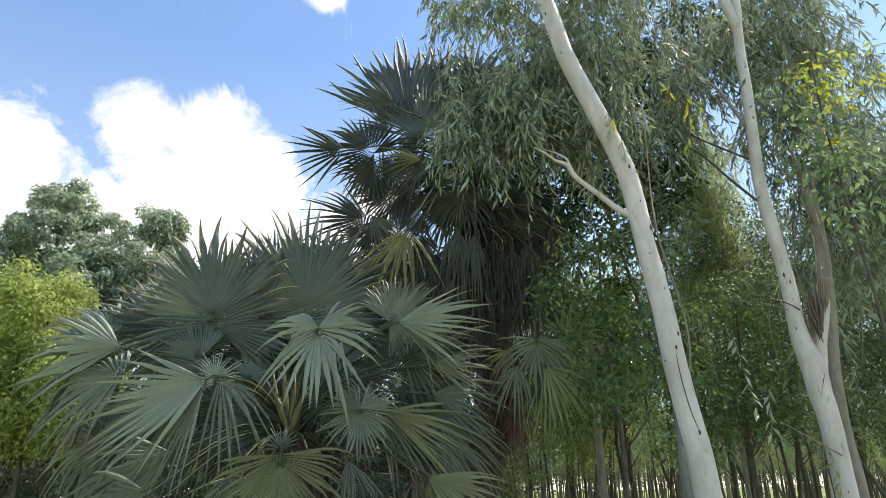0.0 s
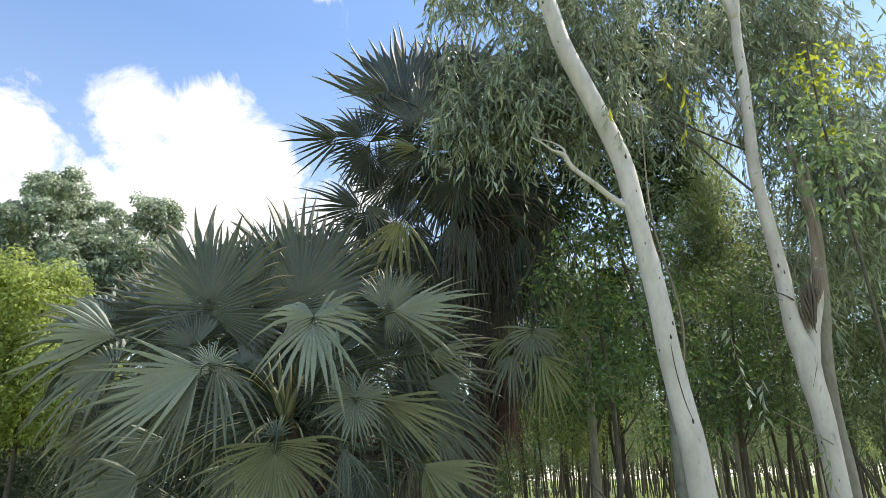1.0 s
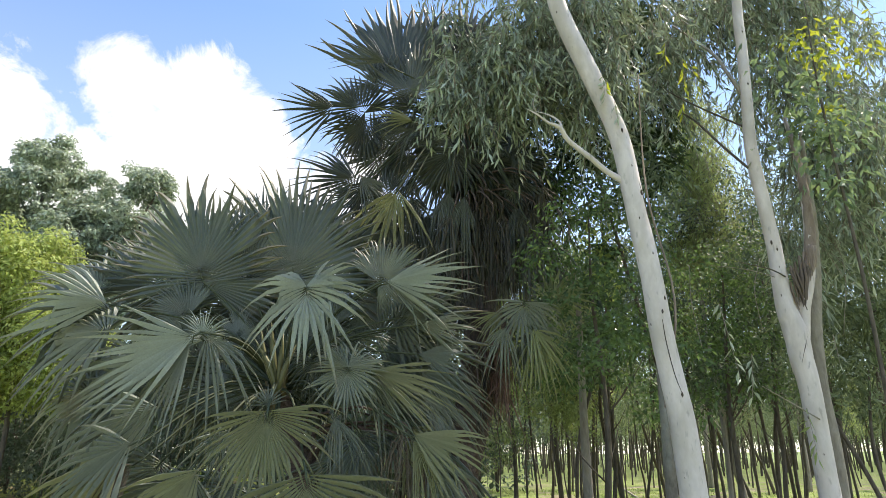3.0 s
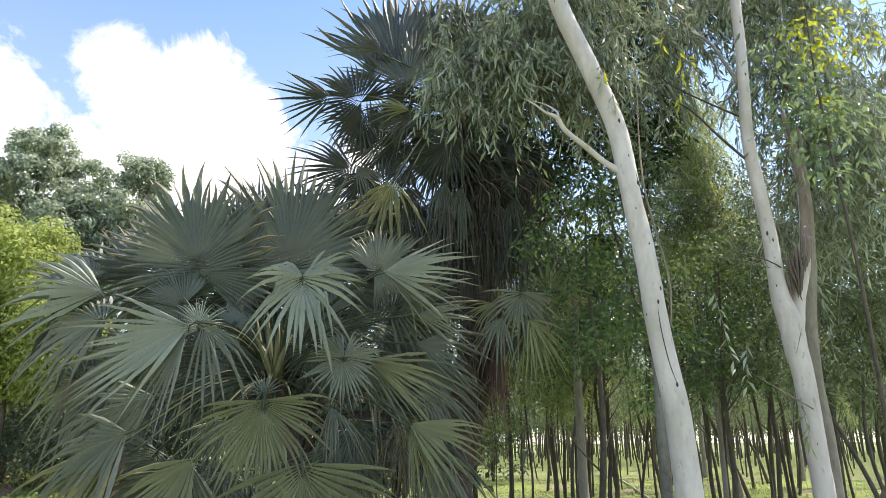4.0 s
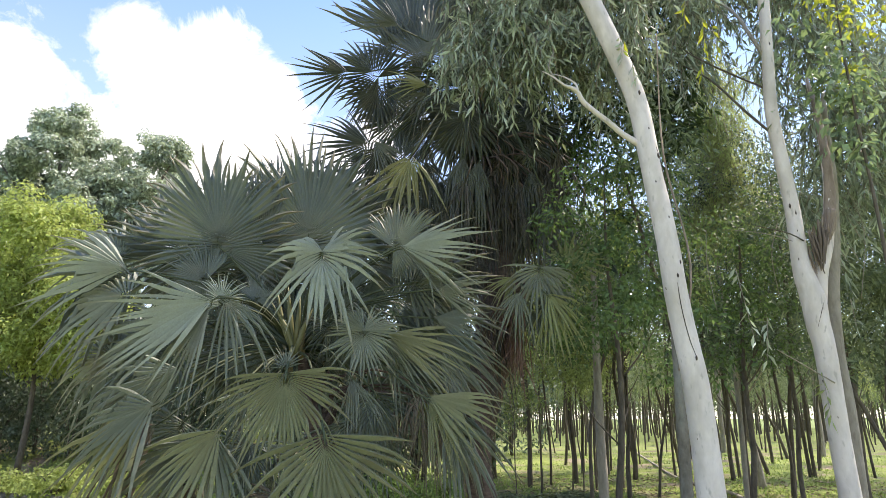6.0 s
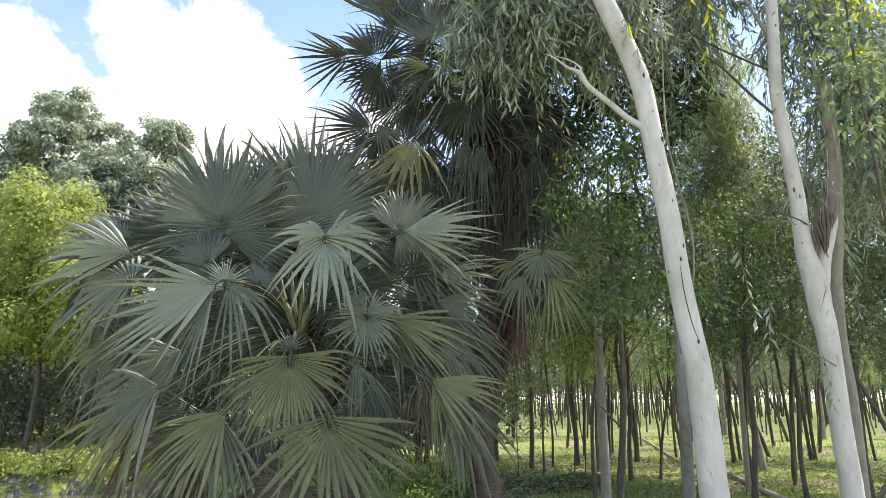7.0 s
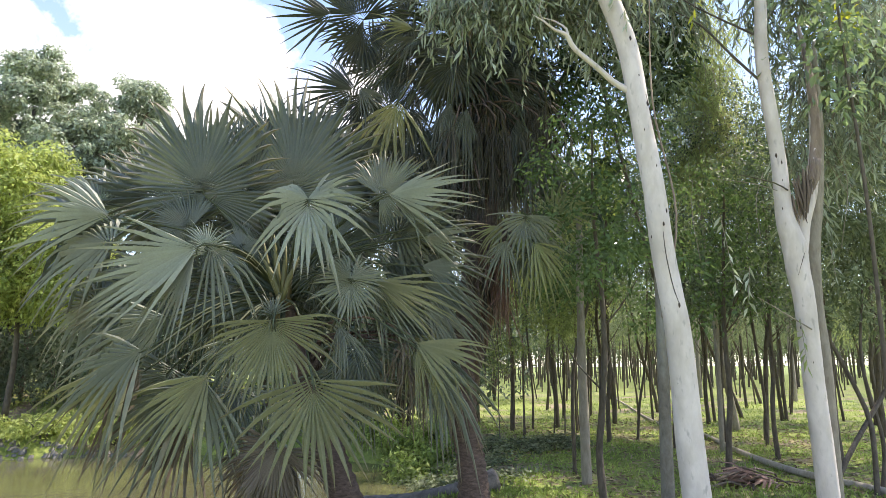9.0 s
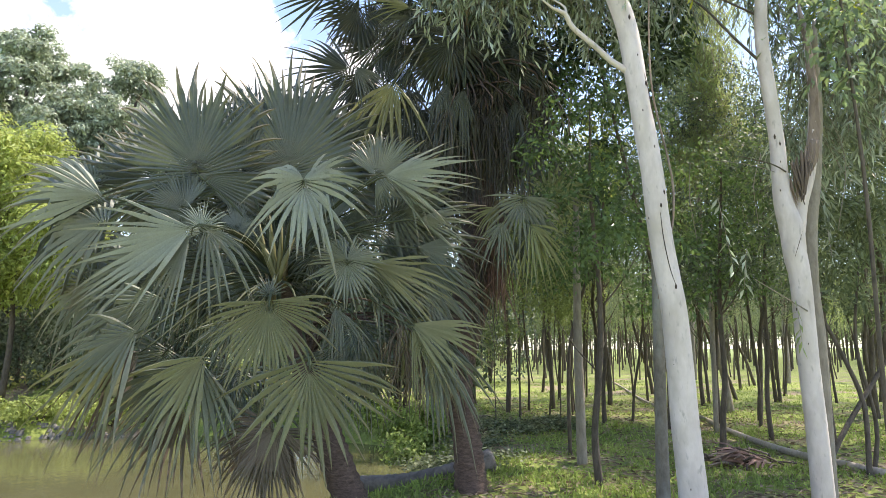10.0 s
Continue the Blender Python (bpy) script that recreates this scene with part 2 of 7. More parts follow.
GROVE_DEEP = leaf_material("deep green grove leaf", (0.042, 0.058, 0.04), (0.155, 0.19, 0.13), (0.17, 0.25, 0.1), 0.3, 0.55, patch=0.5)
GROVE_LIGHT = leaf_material("light grove leaf", (0.13, 0.165, 0.055), (0.32, 0.38, 0.15), (0.42, 0.5, 0.14), 0.45, 0.45)
FEATHER_LEAF = leaf_material("sunlit feathery gum leaf", (0.27, 0.32, 0.13), (0.48, 0.54, 0.24), (0.55, 0.62, 0.2), 0.48, 0.45)
SAPLING_LEAF = leaf_material("soft green sapling leaf", (0.10, 0.15, 0.075), (0.25, 0.32, 0.19), (0.28, 0.40, 0.14), 0.4, 0.45)
DARK_LEAF = leaf_material("dark glossy leaf", (0.02, 0.036, 0.018), (0.075, 0.115, 0.05), (0.12, 0.2, 0.04), 0.2, 0.3)
GRASS = leaf_material("grass blade", (0.15, 0.21, 0.05), (0.36, 0.45, 0.12), (0.34, 0.48, 0.1), 0.4, 0.5)
DRY = leaf_material("dry litter", (0.17, 0.12, 0.08), (0.38, 0.30, 0.2), (0.2, 0.15, 0.08), 0.1, 0.8)
RUST_BLADE = leaf_material("red-brown dry blade", (0.14, 0.075, 0.06), (0.36, 0.24, 0.19), (0.3, 0.15, 0.08), 0.1, 0.8)
STONE = bark_material("grey stone", (0.10, 0.095, 0.085), (0.24, 0.23, 0.205), 9, (1, 1, 1), 0.5)
GROUND, WATER = ground_material(), water_material()


# ---- mesh helpers ----
def mesh_of(name, verts, faces, mat, smooth=False):
    me = bpy.data.meshes.new(name)
    me.from_pydata([tuple(v) for v in verts] if not isinstance(verts, list) else verts, [], faces)
    me.materials.append(mat)
    if smooth:
        me.polygons.foreach_set("use_smooth", [True] * len(me.polygons))
    me.update()
    return me


def part(name, me, parent=None, label=""):
    ob = new(name, me)
    if parent is not None:
        ob.parent = parent
    return tagged(ob, label)


def thing(name, label, category, group="", kind="", at=(0, 0, 0)):
    ob = new(name)
    ob.location = at
    ob.empty_display_size = 0.1
    return tagged(ob, label, category, group, kind)


def smooth_path(points, radii, step=0.12):
    """A Catmull-Rom line through the points, with radii."""
    p = [Vector(v) for v in points]
    p = [p[0] * 2 - p[1]] + p + [p[-1] * 2 - p[-2]]
    r = [radii[0], *radii, radii[-1]]
    out, rad = [], []
    for i in range(1, len(p) - 2):
        n = max(2, int((p[i + 1] - p[i]).length / step))
        for k in range(n):
            t = k / n
            a, b, c, d = p[i - 1:i + 3]
            out.append(0.5 * (2 * b + (c - a) * t + (2 * a - 5 * b + 4 * c - d) * t * t + (3 * b - a - 3 * c + d) * t ** 3))
            rad.append(r[i] + (r[i + 1] - r[i]) * t)
    out.append(p[-2])
    rad.append(r[-2])
    return out, rad


def tube(points, radii, sides=10, step=0.12, rough=0.0, ridge=0.0, seed=0):
    """Verts and faces of a limb: uneven, capped tube."""
    path, rad = smooth_path(points, radii, step)
    rng = random.Random(seed)
    verts, faces = [], []
    side = Vector((1, 0, 0))
    for i, (c, r) in enumerate(zip(path, rad)):
        d = (path[min(i + 1, len(path) - 1)] - path[max(i - 1, 0)]).normalized()
        side = (side - d * side.dot(d))
        if side.length < 1e-4:
            side = d.orthogonal()
        side.normalize()
        other = d.cross(side)
        ring = 1 + (ridge if i % 2 else -ridge)
        for k in range(sides):
            a = 2 * math.pi * k / sides
            q = side * math.cos(a) + other * math.sin(a)
            f = 1 + rough * (noise.noise(Vector((q.x * 1.3 + seed, q.y * 1.3, c.z * 1.7 + c.x))) + 0.4 * rng.uniform(-1, 1))
            verts.append(tuple(c + q * r * ring * f))
        if i:
            for k in range(sides):
                j = (k + 1) % sides
                b = (i - 1) * sides
                faces.append((b + k, b + j, b + sides + j, b + sides + k))
    faces.append(tuple(range(sides))[::-1])
    faces.append(tuple(range(len(verts) - sides, len(verts))))
    return verts, faces


def joined(pieces):
    verts, faces = [], []
    for v, f in pieces:
        n = len(verts)
        verts.extend(v)
        faces.extend(tuple(i + n for i in q) for q in f)
    return verts, faces


def limb(name, points, radii, mat, parent, sides=10, step=0.12, rough=0.06, ridge=0.0, seed=0, label=""):
    v, f = tube(points, radii, sides, step, rough, ridge, seed)
    return part(name, mesh_of(name, v, f, mat, True), parent, label)


def unit(a):
    return a / np.maximum(np.linalg.norm(a, axis=1, keepdims=True), 1e-9)


def leaf_mesh(name, at, way, length, width, mat, rng, fold=0.25, bend=0.15, simple=False, face=None):
    """Many leaves in one mesh: each a folded lance of four triangles that bends down to its tip; face: the way its upper side looks."""
    n = len(at)
    way = unit(way)
    flat = unit(np.cross(way, rng.normal(size=(n, 3)) + np.array([0.0, 0.0, 0.6]) if face is None else face))
    nrm = np.cross(flat, way)
    l = (length * rng.uniform(0.7, 1.2, n))[:, None]
    w = (width * rng.uniform(0.75, 1.2, n))[:, None]
    down = np.array([0.0, 0.0, -1.0])
    mid = at + way * l * 0.45
    tip = at + way * l + down * l * bend * rng.uniform(0, 1.5, n)[:, None]
    if simple:
        v = np.stack([at, mid + flat * w * 0.5, tip, mid - flat * w * 0.5], axis=1).reshape(-1, 3)
        i = np.arange(n)[:, None] * 4
        return mesh_of(name, v.tolist(), (i + np.array([[0, 1, 2, 3]])).tolist(), mat)
    a = mid + flat * w * 0.5 + nrm * w * fold
    b = mid - flat * w * 0.5 + nrm * w * fold
    v = np.stack([at, a, mid, b, tip], axis=1).reshape(-1, 3)
    i = np.arange(n)[:, None] * 5
    f = np.concatenate([i + np.array([[0, 1, 2]]), i + np.array([[0, 2, 3]]), i + np.array([[1, 4, 2]]), i + np.array([[2, 4, 3]])])
    return mesh_of(name, v.tolist(), f.tolist(), mat)


def scatter(rng, centre, size, clumps, per, spread, shell=0.5, squash=0.7):
    """Leaf points in rounded clumps through an ellipsoid, thicker to its outside; each leaf looks out of its clump."""
    d = unit(rng.normal(size=(clumps, 3)))
    r = (shell + (1 - shell) * rng.uniform(0, 1, clumps) ** 0.6)[:, None]
    c = np.array(centre) + d * r * np.array(size)
    n = clumps * per
    u = unit(rng.normal(size=(n, 3)) + np.array([0.0, 0.0, 0.25]))
    big = np.repeat(rng.uniform(0.7, 1.35, clumps), per)[:, None]
    p = np.repeat(c, per, axis=0) + u * np.array([1.0, 1.0, squash]) * spread * 1.45 * big * rng.uniform(0.45, 1.1, n)[:, None]
    return p, u, c


def crown(name, blobs, mat, parent, seed, length, width, per, spread, droop=0.5, shell=0.45, label="", simple=False, squash=0.7):
    """A crown of leaf clumps. blobs: (centre, size, clumps)."""
    rng = np.random.default_rng(seed)
    P, U, C = [], [], []
    for centre, size, clumps in blobs:
        p, u, c = scatter(rng, centre, size, clumps, per, spread, shell, squash)
        P.append(p), U.append(u), C.append(c)
    P, U = np.concatenate(P), np.concatenate(U)
    face = unit(U + rng.normal(size=U.shape) * 0.35 + np.array([0, 0, 0.35]))
    way = unit(np.cross(face, rng.normal(size=U.shape))) + U * 0.35 + np.array([0, 0, -droop])
    part(name, leaf_mesh(name, P, way, length, width, mat, rng, simple=simple, face=face), parent, label)
    return np.concatenate(C)


def sprays(rng, starts, length, leaves, leaf_gap=0.0):
    """Hanging sprays as on a gum: returns leaf points and ways, and the twig lines."""
    P, D, lines = [], [], []
    for s in starts:
        out = rng.normal(size=3) * np.array([1, 1, 0.3])
        out /= np.linalg.norm(out)
        l = length * rng.uniform(0.5, 1.3)
        t = np.linspace(0, 1, leaves)[:, None]
        line = s + out * l * 0.5 * t + np.array([0, 0, -1.0]) * l * (0.15 * t + 0.75 * t * t)
        lines.append(line[:: max(1, leaves // 4)])
        P.append(line + rng.normal(size=line.shape) * 0.012)
        D.append(rng.normal(size=line.shape) * 0.55 + out * 0.3 + np.array([0, 0, -0.95]))
    return np.concatenate(P), np.concatenate(D), lines


def twig_mesh(name, lines, radius, mat):
    verts, faces = [], []
    for line in lines:
        n = len(verts)
        for k, p in enumerate(line):
            r = radius * (1 - 0.7 * k / len(line))
            for a in (0, 2.1, 4.2):
                verts.append((p[0] + r * math.cos(a), p[1] + r * math.sin(a), p[2]))
            if k:
                b = n + (k - 1) * 3
                for j in range(3):
                    faces.append((b + j, b + (j + 1) % 3, b + 3 + (j + 1) % 3, b + 3 + j))
    return mesh_of(name, verts, faces, mat)


# ---- fan palms ----
FROND_COUNT = [0]


def frond(palm, hub, axis, normal, radius, spread, droop=0.2, split=0.5, fold=0.15, limp=0.1, dead=False, olive=False, pale=False, in_shade=False, brown=False):
    """One fan leaf: pleated segments joined to the split, free and sagging beyond it, on a petiole from the heart."""
    FROND_COUNT[0] += 1
    rng = random.Random(FROND_COUNT[0] * 7 + 3)
    hub, axis, nrm = Vector(hub), Vector(axis).normalized(), Vector(normal)
    nrm = (nrm - axis * nrm.dot(axis)).normalized()
    side = axis.cross(nrm)
    base = palm.location.copy()
    spread = radians(min(spread, 345))
    n = max(12, int(spread / radians(11.5 if split < 0.36 and not dead else 7.6 if split < 0.58 else 4.9)))
    da = spread / n
    verts, faces = [], []
    cuts = (0.0, 0.2, 0.4, split, split + (1 - split) * 0.35, split + (1 - split) * 0.7, 1.0)
    wave = rng.uniform(0, 6)
    for k in range(n):
        a = -spread / 2 + da * (k + 0.5)
        way = axis * math.cos(a) + side * math.sin(a)
        across = side * math.cos(a) - axis * math.sin(a)
        ln = radius * (0.72 + 0.2 * math.cos(a * 0.5)) * (rng.uniform(0.5, 1.12) if dead else rng.uniform(0.84, 1.08))
        root = hub + axis * radius * 0.15 * max(0.0, math.cos(a))
        lift = rng.uniform(-0.22, 0.22) if dead else rng.uniform(-0.05, 0.05)
        if dead:   # shrivelled: strands swing apart
            way = (way + across * rng.gauss(0, 0.16) + nrm * rng.gauss(0, 0.12)).normalized()
        if rng.random() < 0.04:
            ln *= 0.6
        cut = split * rng.uniform(0.85, 1.12)
        sag = droop * rng.uniform(0.6, 1.5)
        broken = rng.random() < limp
        turn = rng.uniform(-0.35, 0.35)
        w_cut = cut * ln * math.tan(da / 2) * 1.1
        start = len(verts)
        hang = None
        for s in cuts:
            u = max(0.0, (s - cut) / (1 - cut))
            c = root + way * s * ln + nrm * lift * 2.0 * u * radius
            c -= nrm * fold * abs(math.sin(a * 0.5)) * s * ln
            c += nrm * 0.05 * math.sin(a * 3 + wave) * s * radius
            c -= nrm * (0.10 + 0.07 * math.cos(a)) * min(1.3, droop * 4) * s * s * radius
            c.z -= sag * radius * (0.25 * s * s + 0.75 * u * u)
            c += across * turn * u * u * 0.22 * ln
            if broken and s > cut:
                if hang is None:
                    hang = root + way * cut * ln - nrm * fold * abs(math.sin(a * 0.5)) * cut * ln
                c = hang + way * 0.25 * (s - cut) * ln + Vector((0, 0, -0.95)) * (s - cut) * ln
            w = s * ln * math.tan(da / 2) * (1.25 if s < 0.35 else 1.1) * (1.0 if split < 0.6 else 1.18) if u == 0 else w_cut * (1 - u) ** 0.8 * (0.88 if split > 0.45 and not dead else 0.74 if split > 0.36 or dead else 1.0 + 1.8 * u * (1 - u))
            drop = nrm * w * ((0.95 if split < 0.6 else 0.3) if u == 0 else 0.75)
            verts += [tuple(c + across * w - drop - base), tuple(c + drop * 0.6 - base), tuple(c - across * w - drop - base)]
        for i in range(len(cuts) - 1):
            b = start + i * 3
            faces += [(b, b + 1, b + 4, b + 3), (b + 1, b + 2, b + 5, b + 4)]
    me = mesh_of("frond", verts, faces, palm_dead.get(palm.name, FROND_DEAD) if dead else palm_lit.get(palm.name, FROND_OLIVE) if olive else FROND_PALE if pale else FROND_SHADE if in_shade else FROND_DEAD if brown else palm_blades[palm.name])
    across_uv = np.tile([0.0, 0.5, 1.0], len(verts) // 3)
    along_uv = np.tile(np.repeat(np.array(cuts), 3), n)
    loops = np.empty(len(me.loops), dtype=np.int32)
    me.loops.foreach_get("vertex_index", loops)
    layer = me.uv_layers.new(name="UVMap")
    layer.data.foreach_set("uv", np.stack([across_uv[loops], along_uv[loops]], axis=1).ravel())
    leaf = part("frond", me, palm, "withered brown hanging fan leaf" if dead else "")
    heart = Vector(palm_hearts[palm.name])
    if dead:
        heart = heart + Vector(((hub.x - heart.x) * 0.3, (hub.y - heart.y) * 0.3, (hub.z - heart.z) * 0.75))
    mid = (heart + hub) / 2 + Vector((0, 0, 0.12 * (hub - heart).length))
    end = hub + axis * radius * 0.12 - nrm * 0.012
    v, f = tube([tuple(heart - base), tuple(mid - base), tuple(hub - nrm * 0.012 - base), tuple(end - base)], [0.018, 0.012, 0.010, 0.004], 6, 0.2)
    part("petiole", mesh_of("petiole", v, f, PALM_BARK if dead else PETIOLE, True), leaf)


# palm_lit: the brighter blade colour for a palm's sunlit-looking fans
palm_blades, palm_hearts, palm_dead, palm_lit = {}, {}, {}, {}


def palm_trunk(name, label, points, radii, heart, blade, seed):
    base = Vector(points[0])
    palm = thing(name, label, "palm tree", at=base)
    palm_blades[palm.name], palm_hearts[palm.name] = blade, heart
    rel = [tuple(Vector(p) - base) for p in points]
    limb("trunk", rel, radii, PALM_BARK, palm, 14, 0.05, 0.09, 0.05, seed, "ringed fibrous brown trunk")
    # old leaf bases near the heart
    rng = random.Random(seed)
    top, below = Vector(rel[-1]), Vector(rel[-2])
    for i in range(22):
        k = rng.uniform(0.05, 0.9)
        a = i * 2.4
        c = below.lerp(top, k)
        out = Vector((math.cos(a), math.sin(a), 0))
        r = radii[-1]
        v, f = tube([tuple(c + out * r * 0.7), tuple(c + out * r * 1.3 + Vector((0, 0, 0.12))), tuple(c + out * r * 1.9 + Vector((0, 0, 0.3)))],
                    [0.045, 0.03, 0.016], 6, 0.1)
        part("leaf_base", mesh_of("leaf_base", v, f, HEART if k > 0.5 else PALM_BARK, True), palm)
    return palm


# ---- ground, pond ----
def height(x, y):
    """Level grove floor, a pond basin, and a bank that rises beyond the pond."""
    d = math.hypot((x + 6.3) / 6.5, (y - 10.6) / 4.6)
    k = min(1.0, max(0.0, (1.12 - d) / 0.35))
    k = k * k * (3 - 2 * k)
    z = -1.1 * k
    b = min(1.0, max(0.0, (y - 14.5) / 6)) * min(1.0, max(0.0, (-3 - x) / 4))
    z += 0.95 * b * b * (3 - 2 * b)
    r = math.hypot(x, y)
    amp = 1.0 if r < 40 else 0.3
    return z + amp * (0.05 * noise.noise(Vector((x * 0.5, y * 0.5, 3))) + 0.025 * noise.noise(Vector((x * 2, y * 2, 7))))


def make_ground():
    def ticks(lo, hi, n, far):
        near = list(np.linspace(lo, hi, n))
        return [lo - d for d in far[::-1]] + near + [hi + d for d in far]
    far = [1, 2.5, 5, 9, 15, 25, 45, 90, 200, 500, 1500]
    xs, ys = ticks(-16, 16, 150, far), ticks(-3, 30, 150, far)
    verts = [(x, y, height(x, y)) for y in ys for x in xs]
    n = len(xs)
    faces = [(j * n + i, j * n + i + 1, (j + 1) * n + i + 1, (j + 1) * n + i) for j in range(len(ys) - 1) for i in range(n - 1)]
    tagged(part("ground", mesh_of("ground", verts, faces, GROUND, True)), "grassy earth floor of a tree grove with bare patches", "ground", kind="structure")
    ring = [(-6.3 + 7.4 * math.cos(a), 10.6 + 5.3 * math.sin(a), -0.36) for a in np.linspace(0, 2 * math.pi, 64, endpoint=False)]
    tagged(part("water", mesh_of("water", ring, [tuple(range(64))], WATER)), "still murky olive-brown pond water", "pond", kind="structure")


make_ground()


def make_grass():
    rng = np.random.default_rng(11)
    n = 110000
    r = 5.2 + 27 * rng.uniform(0, 1, n) ** 2.0
    a = rng.uniform(-0.75, 0.75, n)
    x, y = r * np.sin(a), r * np.cos(a)
    keep = []
    for i in range(n):
        z = height(x[i], y[i])
        f = noise.noise(Vector((x[i] * 0.8, y[i] * 0.8, 1.0)))
        if z > -0.3 and f > rng.uniform(-0.3, 0.3):
            keep.append((x[i], y[i], z))
    at = np.array(keep)
    way = rng.normal(size=at.shape) * 0.5 + np.array([0, 0, 1.0])
    tagged(part("grass", leaf_mesh("grass", at, way, 0.13, 0.022, GRASS, rng, bend=0.5)), "short patchy green grass on the grove floor", "grass", kind="stuff")


make_grass()

# ---- fan palms ----
near_palm = palm_trunk("fan_palm", "blue-green fan palm with a full low crown, leaning over the pond", [(-0.95, 7.2, -0.15), (-1.2, 7.2, 0.47), (-1.57, 7.4, 1.37), (-1.91, 7.5, 2.34)],
                       [0.2, 0.17, 0.15, 0.12], (-1.9, 7.5, 2.35), FROND, 3)
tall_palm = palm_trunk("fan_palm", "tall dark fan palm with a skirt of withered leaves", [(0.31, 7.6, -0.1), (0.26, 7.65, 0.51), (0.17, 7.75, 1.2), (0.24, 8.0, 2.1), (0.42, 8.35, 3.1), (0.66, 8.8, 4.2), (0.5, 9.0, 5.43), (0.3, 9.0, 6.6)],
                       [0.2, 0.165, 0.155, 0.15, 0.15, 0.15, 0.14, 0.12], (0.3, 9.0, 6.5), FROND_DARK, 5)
small_palm = palm_trunk("fan_palm", "smaller fan palm with green leaves over brown withered ones", [(0.36, 8.6, -0.05), (0.25, 8.55, 1.1), (0.42, 8.3, 1.9), (0.62, 8.1, 2.6), (0.73, 8.0, 3.25)],
                        [0.13, 0.12, 0.11, 0.1, 0.09], (0.73, 8.0, 3.25), FROND, 9)
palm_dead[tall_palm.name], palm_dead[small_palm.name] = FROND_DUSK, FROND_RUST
palm_lit[small_palm.name] = FROND_LIME_LIT
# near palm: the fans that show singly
frond(near_palm, (-2.83, 7.30, 3.55), (-0.21, -0.17, 0.96), (0.13, -0.98, -0.15), 1.27, 300, droop=0.06, split=0.66, fold=0.10, limp=0.00, in_shade=True)
frond(near_palm, (-1.85, 7.60, 3.63), (-0.09, -0.07, 0.99), (0.04, -1.00, -0.07), 1.54, 250, droop=0.06, split=0.62, fold=0.12, limp=0.00, in_shade=True)
frond(near_palm, (-2.64, 8.00, 3.86), (-0.15, 0.09, 0.98), (0.07, -0.99, 0.10), 1.21, 240, droop=0.08, split=0.58, fold=0.12, limp=0.00, in_shade=True)
frond(near_palm, (-1.43, 7.90, 3.82), (0.13, 0.09, 0.99), (-0.08, -0.99, 0.10), 1.23, 200, droop=0.12, split=0.50, fold=0.20, limp=0.05, in_shade=True)
frond(near_palm, (-0.78, 7.30, 3.54), (0.89, -0.15, 0.42), (-0.12, -0.99, -0.11), 0.68, 240, droop=0.08, split=0.62, fold=0.15, limp=0.00, in_shade=True)
frond(near_palm, (-0.77, 6.97, 3.43), (0.98, -0.15, 0.11), (-0.19, -0.84, 0.50), 1.18, 90, droop=0.06, split=0.42, fold=0.12, limp=0.03, pale=True)
frond(near_palm, (-0.71, 7.01, 3.44), (0.91, -0.17, -0.37), (-0.04, -0.94, 0.35), 0.93, 60, droop=0.14, split=0.40, fold=0.20, limp=0.10)
frond(near_palm, (-0.89, 7.40, 2.92), (0.99, -0.15, 0.04), (-0.15, -0.99, -0.05), 1.43, 150, droop=0.14, split=0.50, fold=0.20, limp=0.12, in_shade=True)
frond(near_palm, (-1.42, 6.40, 3.26), (0.14, -0.44, -0.89), (0.04, -0.90, 0.44), 0.86, 320, droop=0.26, split=0.32, fold=0.14, limp=0.20, pale=True)
frond(near_palm, (-1.46, 6.51, 3.28), (0.96, -0.09, 0.25), (-0.15, -0.96, 0.24), 0.64, 130, droop=0.20, split=0.35, fold=0.20, limp=0.20, pale=True)
frond(near_palm, (-3.69, 7.11, 3.24), (-0.97, -0.10, 0.21), (0.18, -0.89, 0.43), 1.25, 95, droop=0.16, split=0.45, fold=0.25, limp=0.22, pale=True)
frond(near_palm, (-3.71, 7.31, 3.22), (-0.96, -0.09, -0.25), (0.12, -0.99, -0.09), 1.34, 120, droop=0.18, split=0.50, fold=0.20, limp=0.10, in_shade=True)
frond(near_palm, (-3.59, 7.70, 3.50), (-0.86, 0.00, 0.50), (0.03, -1.00, 0.04), 1.22, 110, droop=0.12, split=0.45, fold=0.20, limp=0.05)
frond(near_palm, (-2.40, 6.35, 2.71), (-0.23, -0.14, 0.96), (0.11, -0.99, -0.12), 0.39, 200, droop=0.15, split=0.40, fold=0.15, limp=0.05, pale=True)
frond(near_palm, (-2.40, 6.32, 2.78), (0.71, -0.24, -0.66), (0.10, -0.90, 0.43), 0.75, 120, droop=0.50, split=0.25, fold=0.30, limp=0.40)
frond(near_palm, (-2.28, 6.11, 2.74), (-0.95, -0.10, -0.29), (-0.06, -0.87, 0.49), 1.25, 100, droop=0.05, split=0.40, fold=0.06, limp=0.04, pale=True)
frond(near_palm, (-2.37, 6.16, 2.76), (-0.50, -0.11, -0.86), (-0.22, -0.94, 0.25), 1.09, 60, droop=0.08, split=0.40, fold=0.08, limp=0.08)
frond(near_palm, (-2.83, 6.21, 1.77), (-0.89, -0.11, -0.45), (-0.06, -0.94, 0.35), 1.06, 118, droop=0.16, split=0.42, fold=0.20, limp=0.14)
frond(near_palm, (-2.12, 6.07, 1.58), (-0.71, -0.17, -0.69), (-0.12, -0.93, 0.35), 1.08, 95, droop=0.16, split=0.44, fold=0.30, limp=0.15, olive=True)
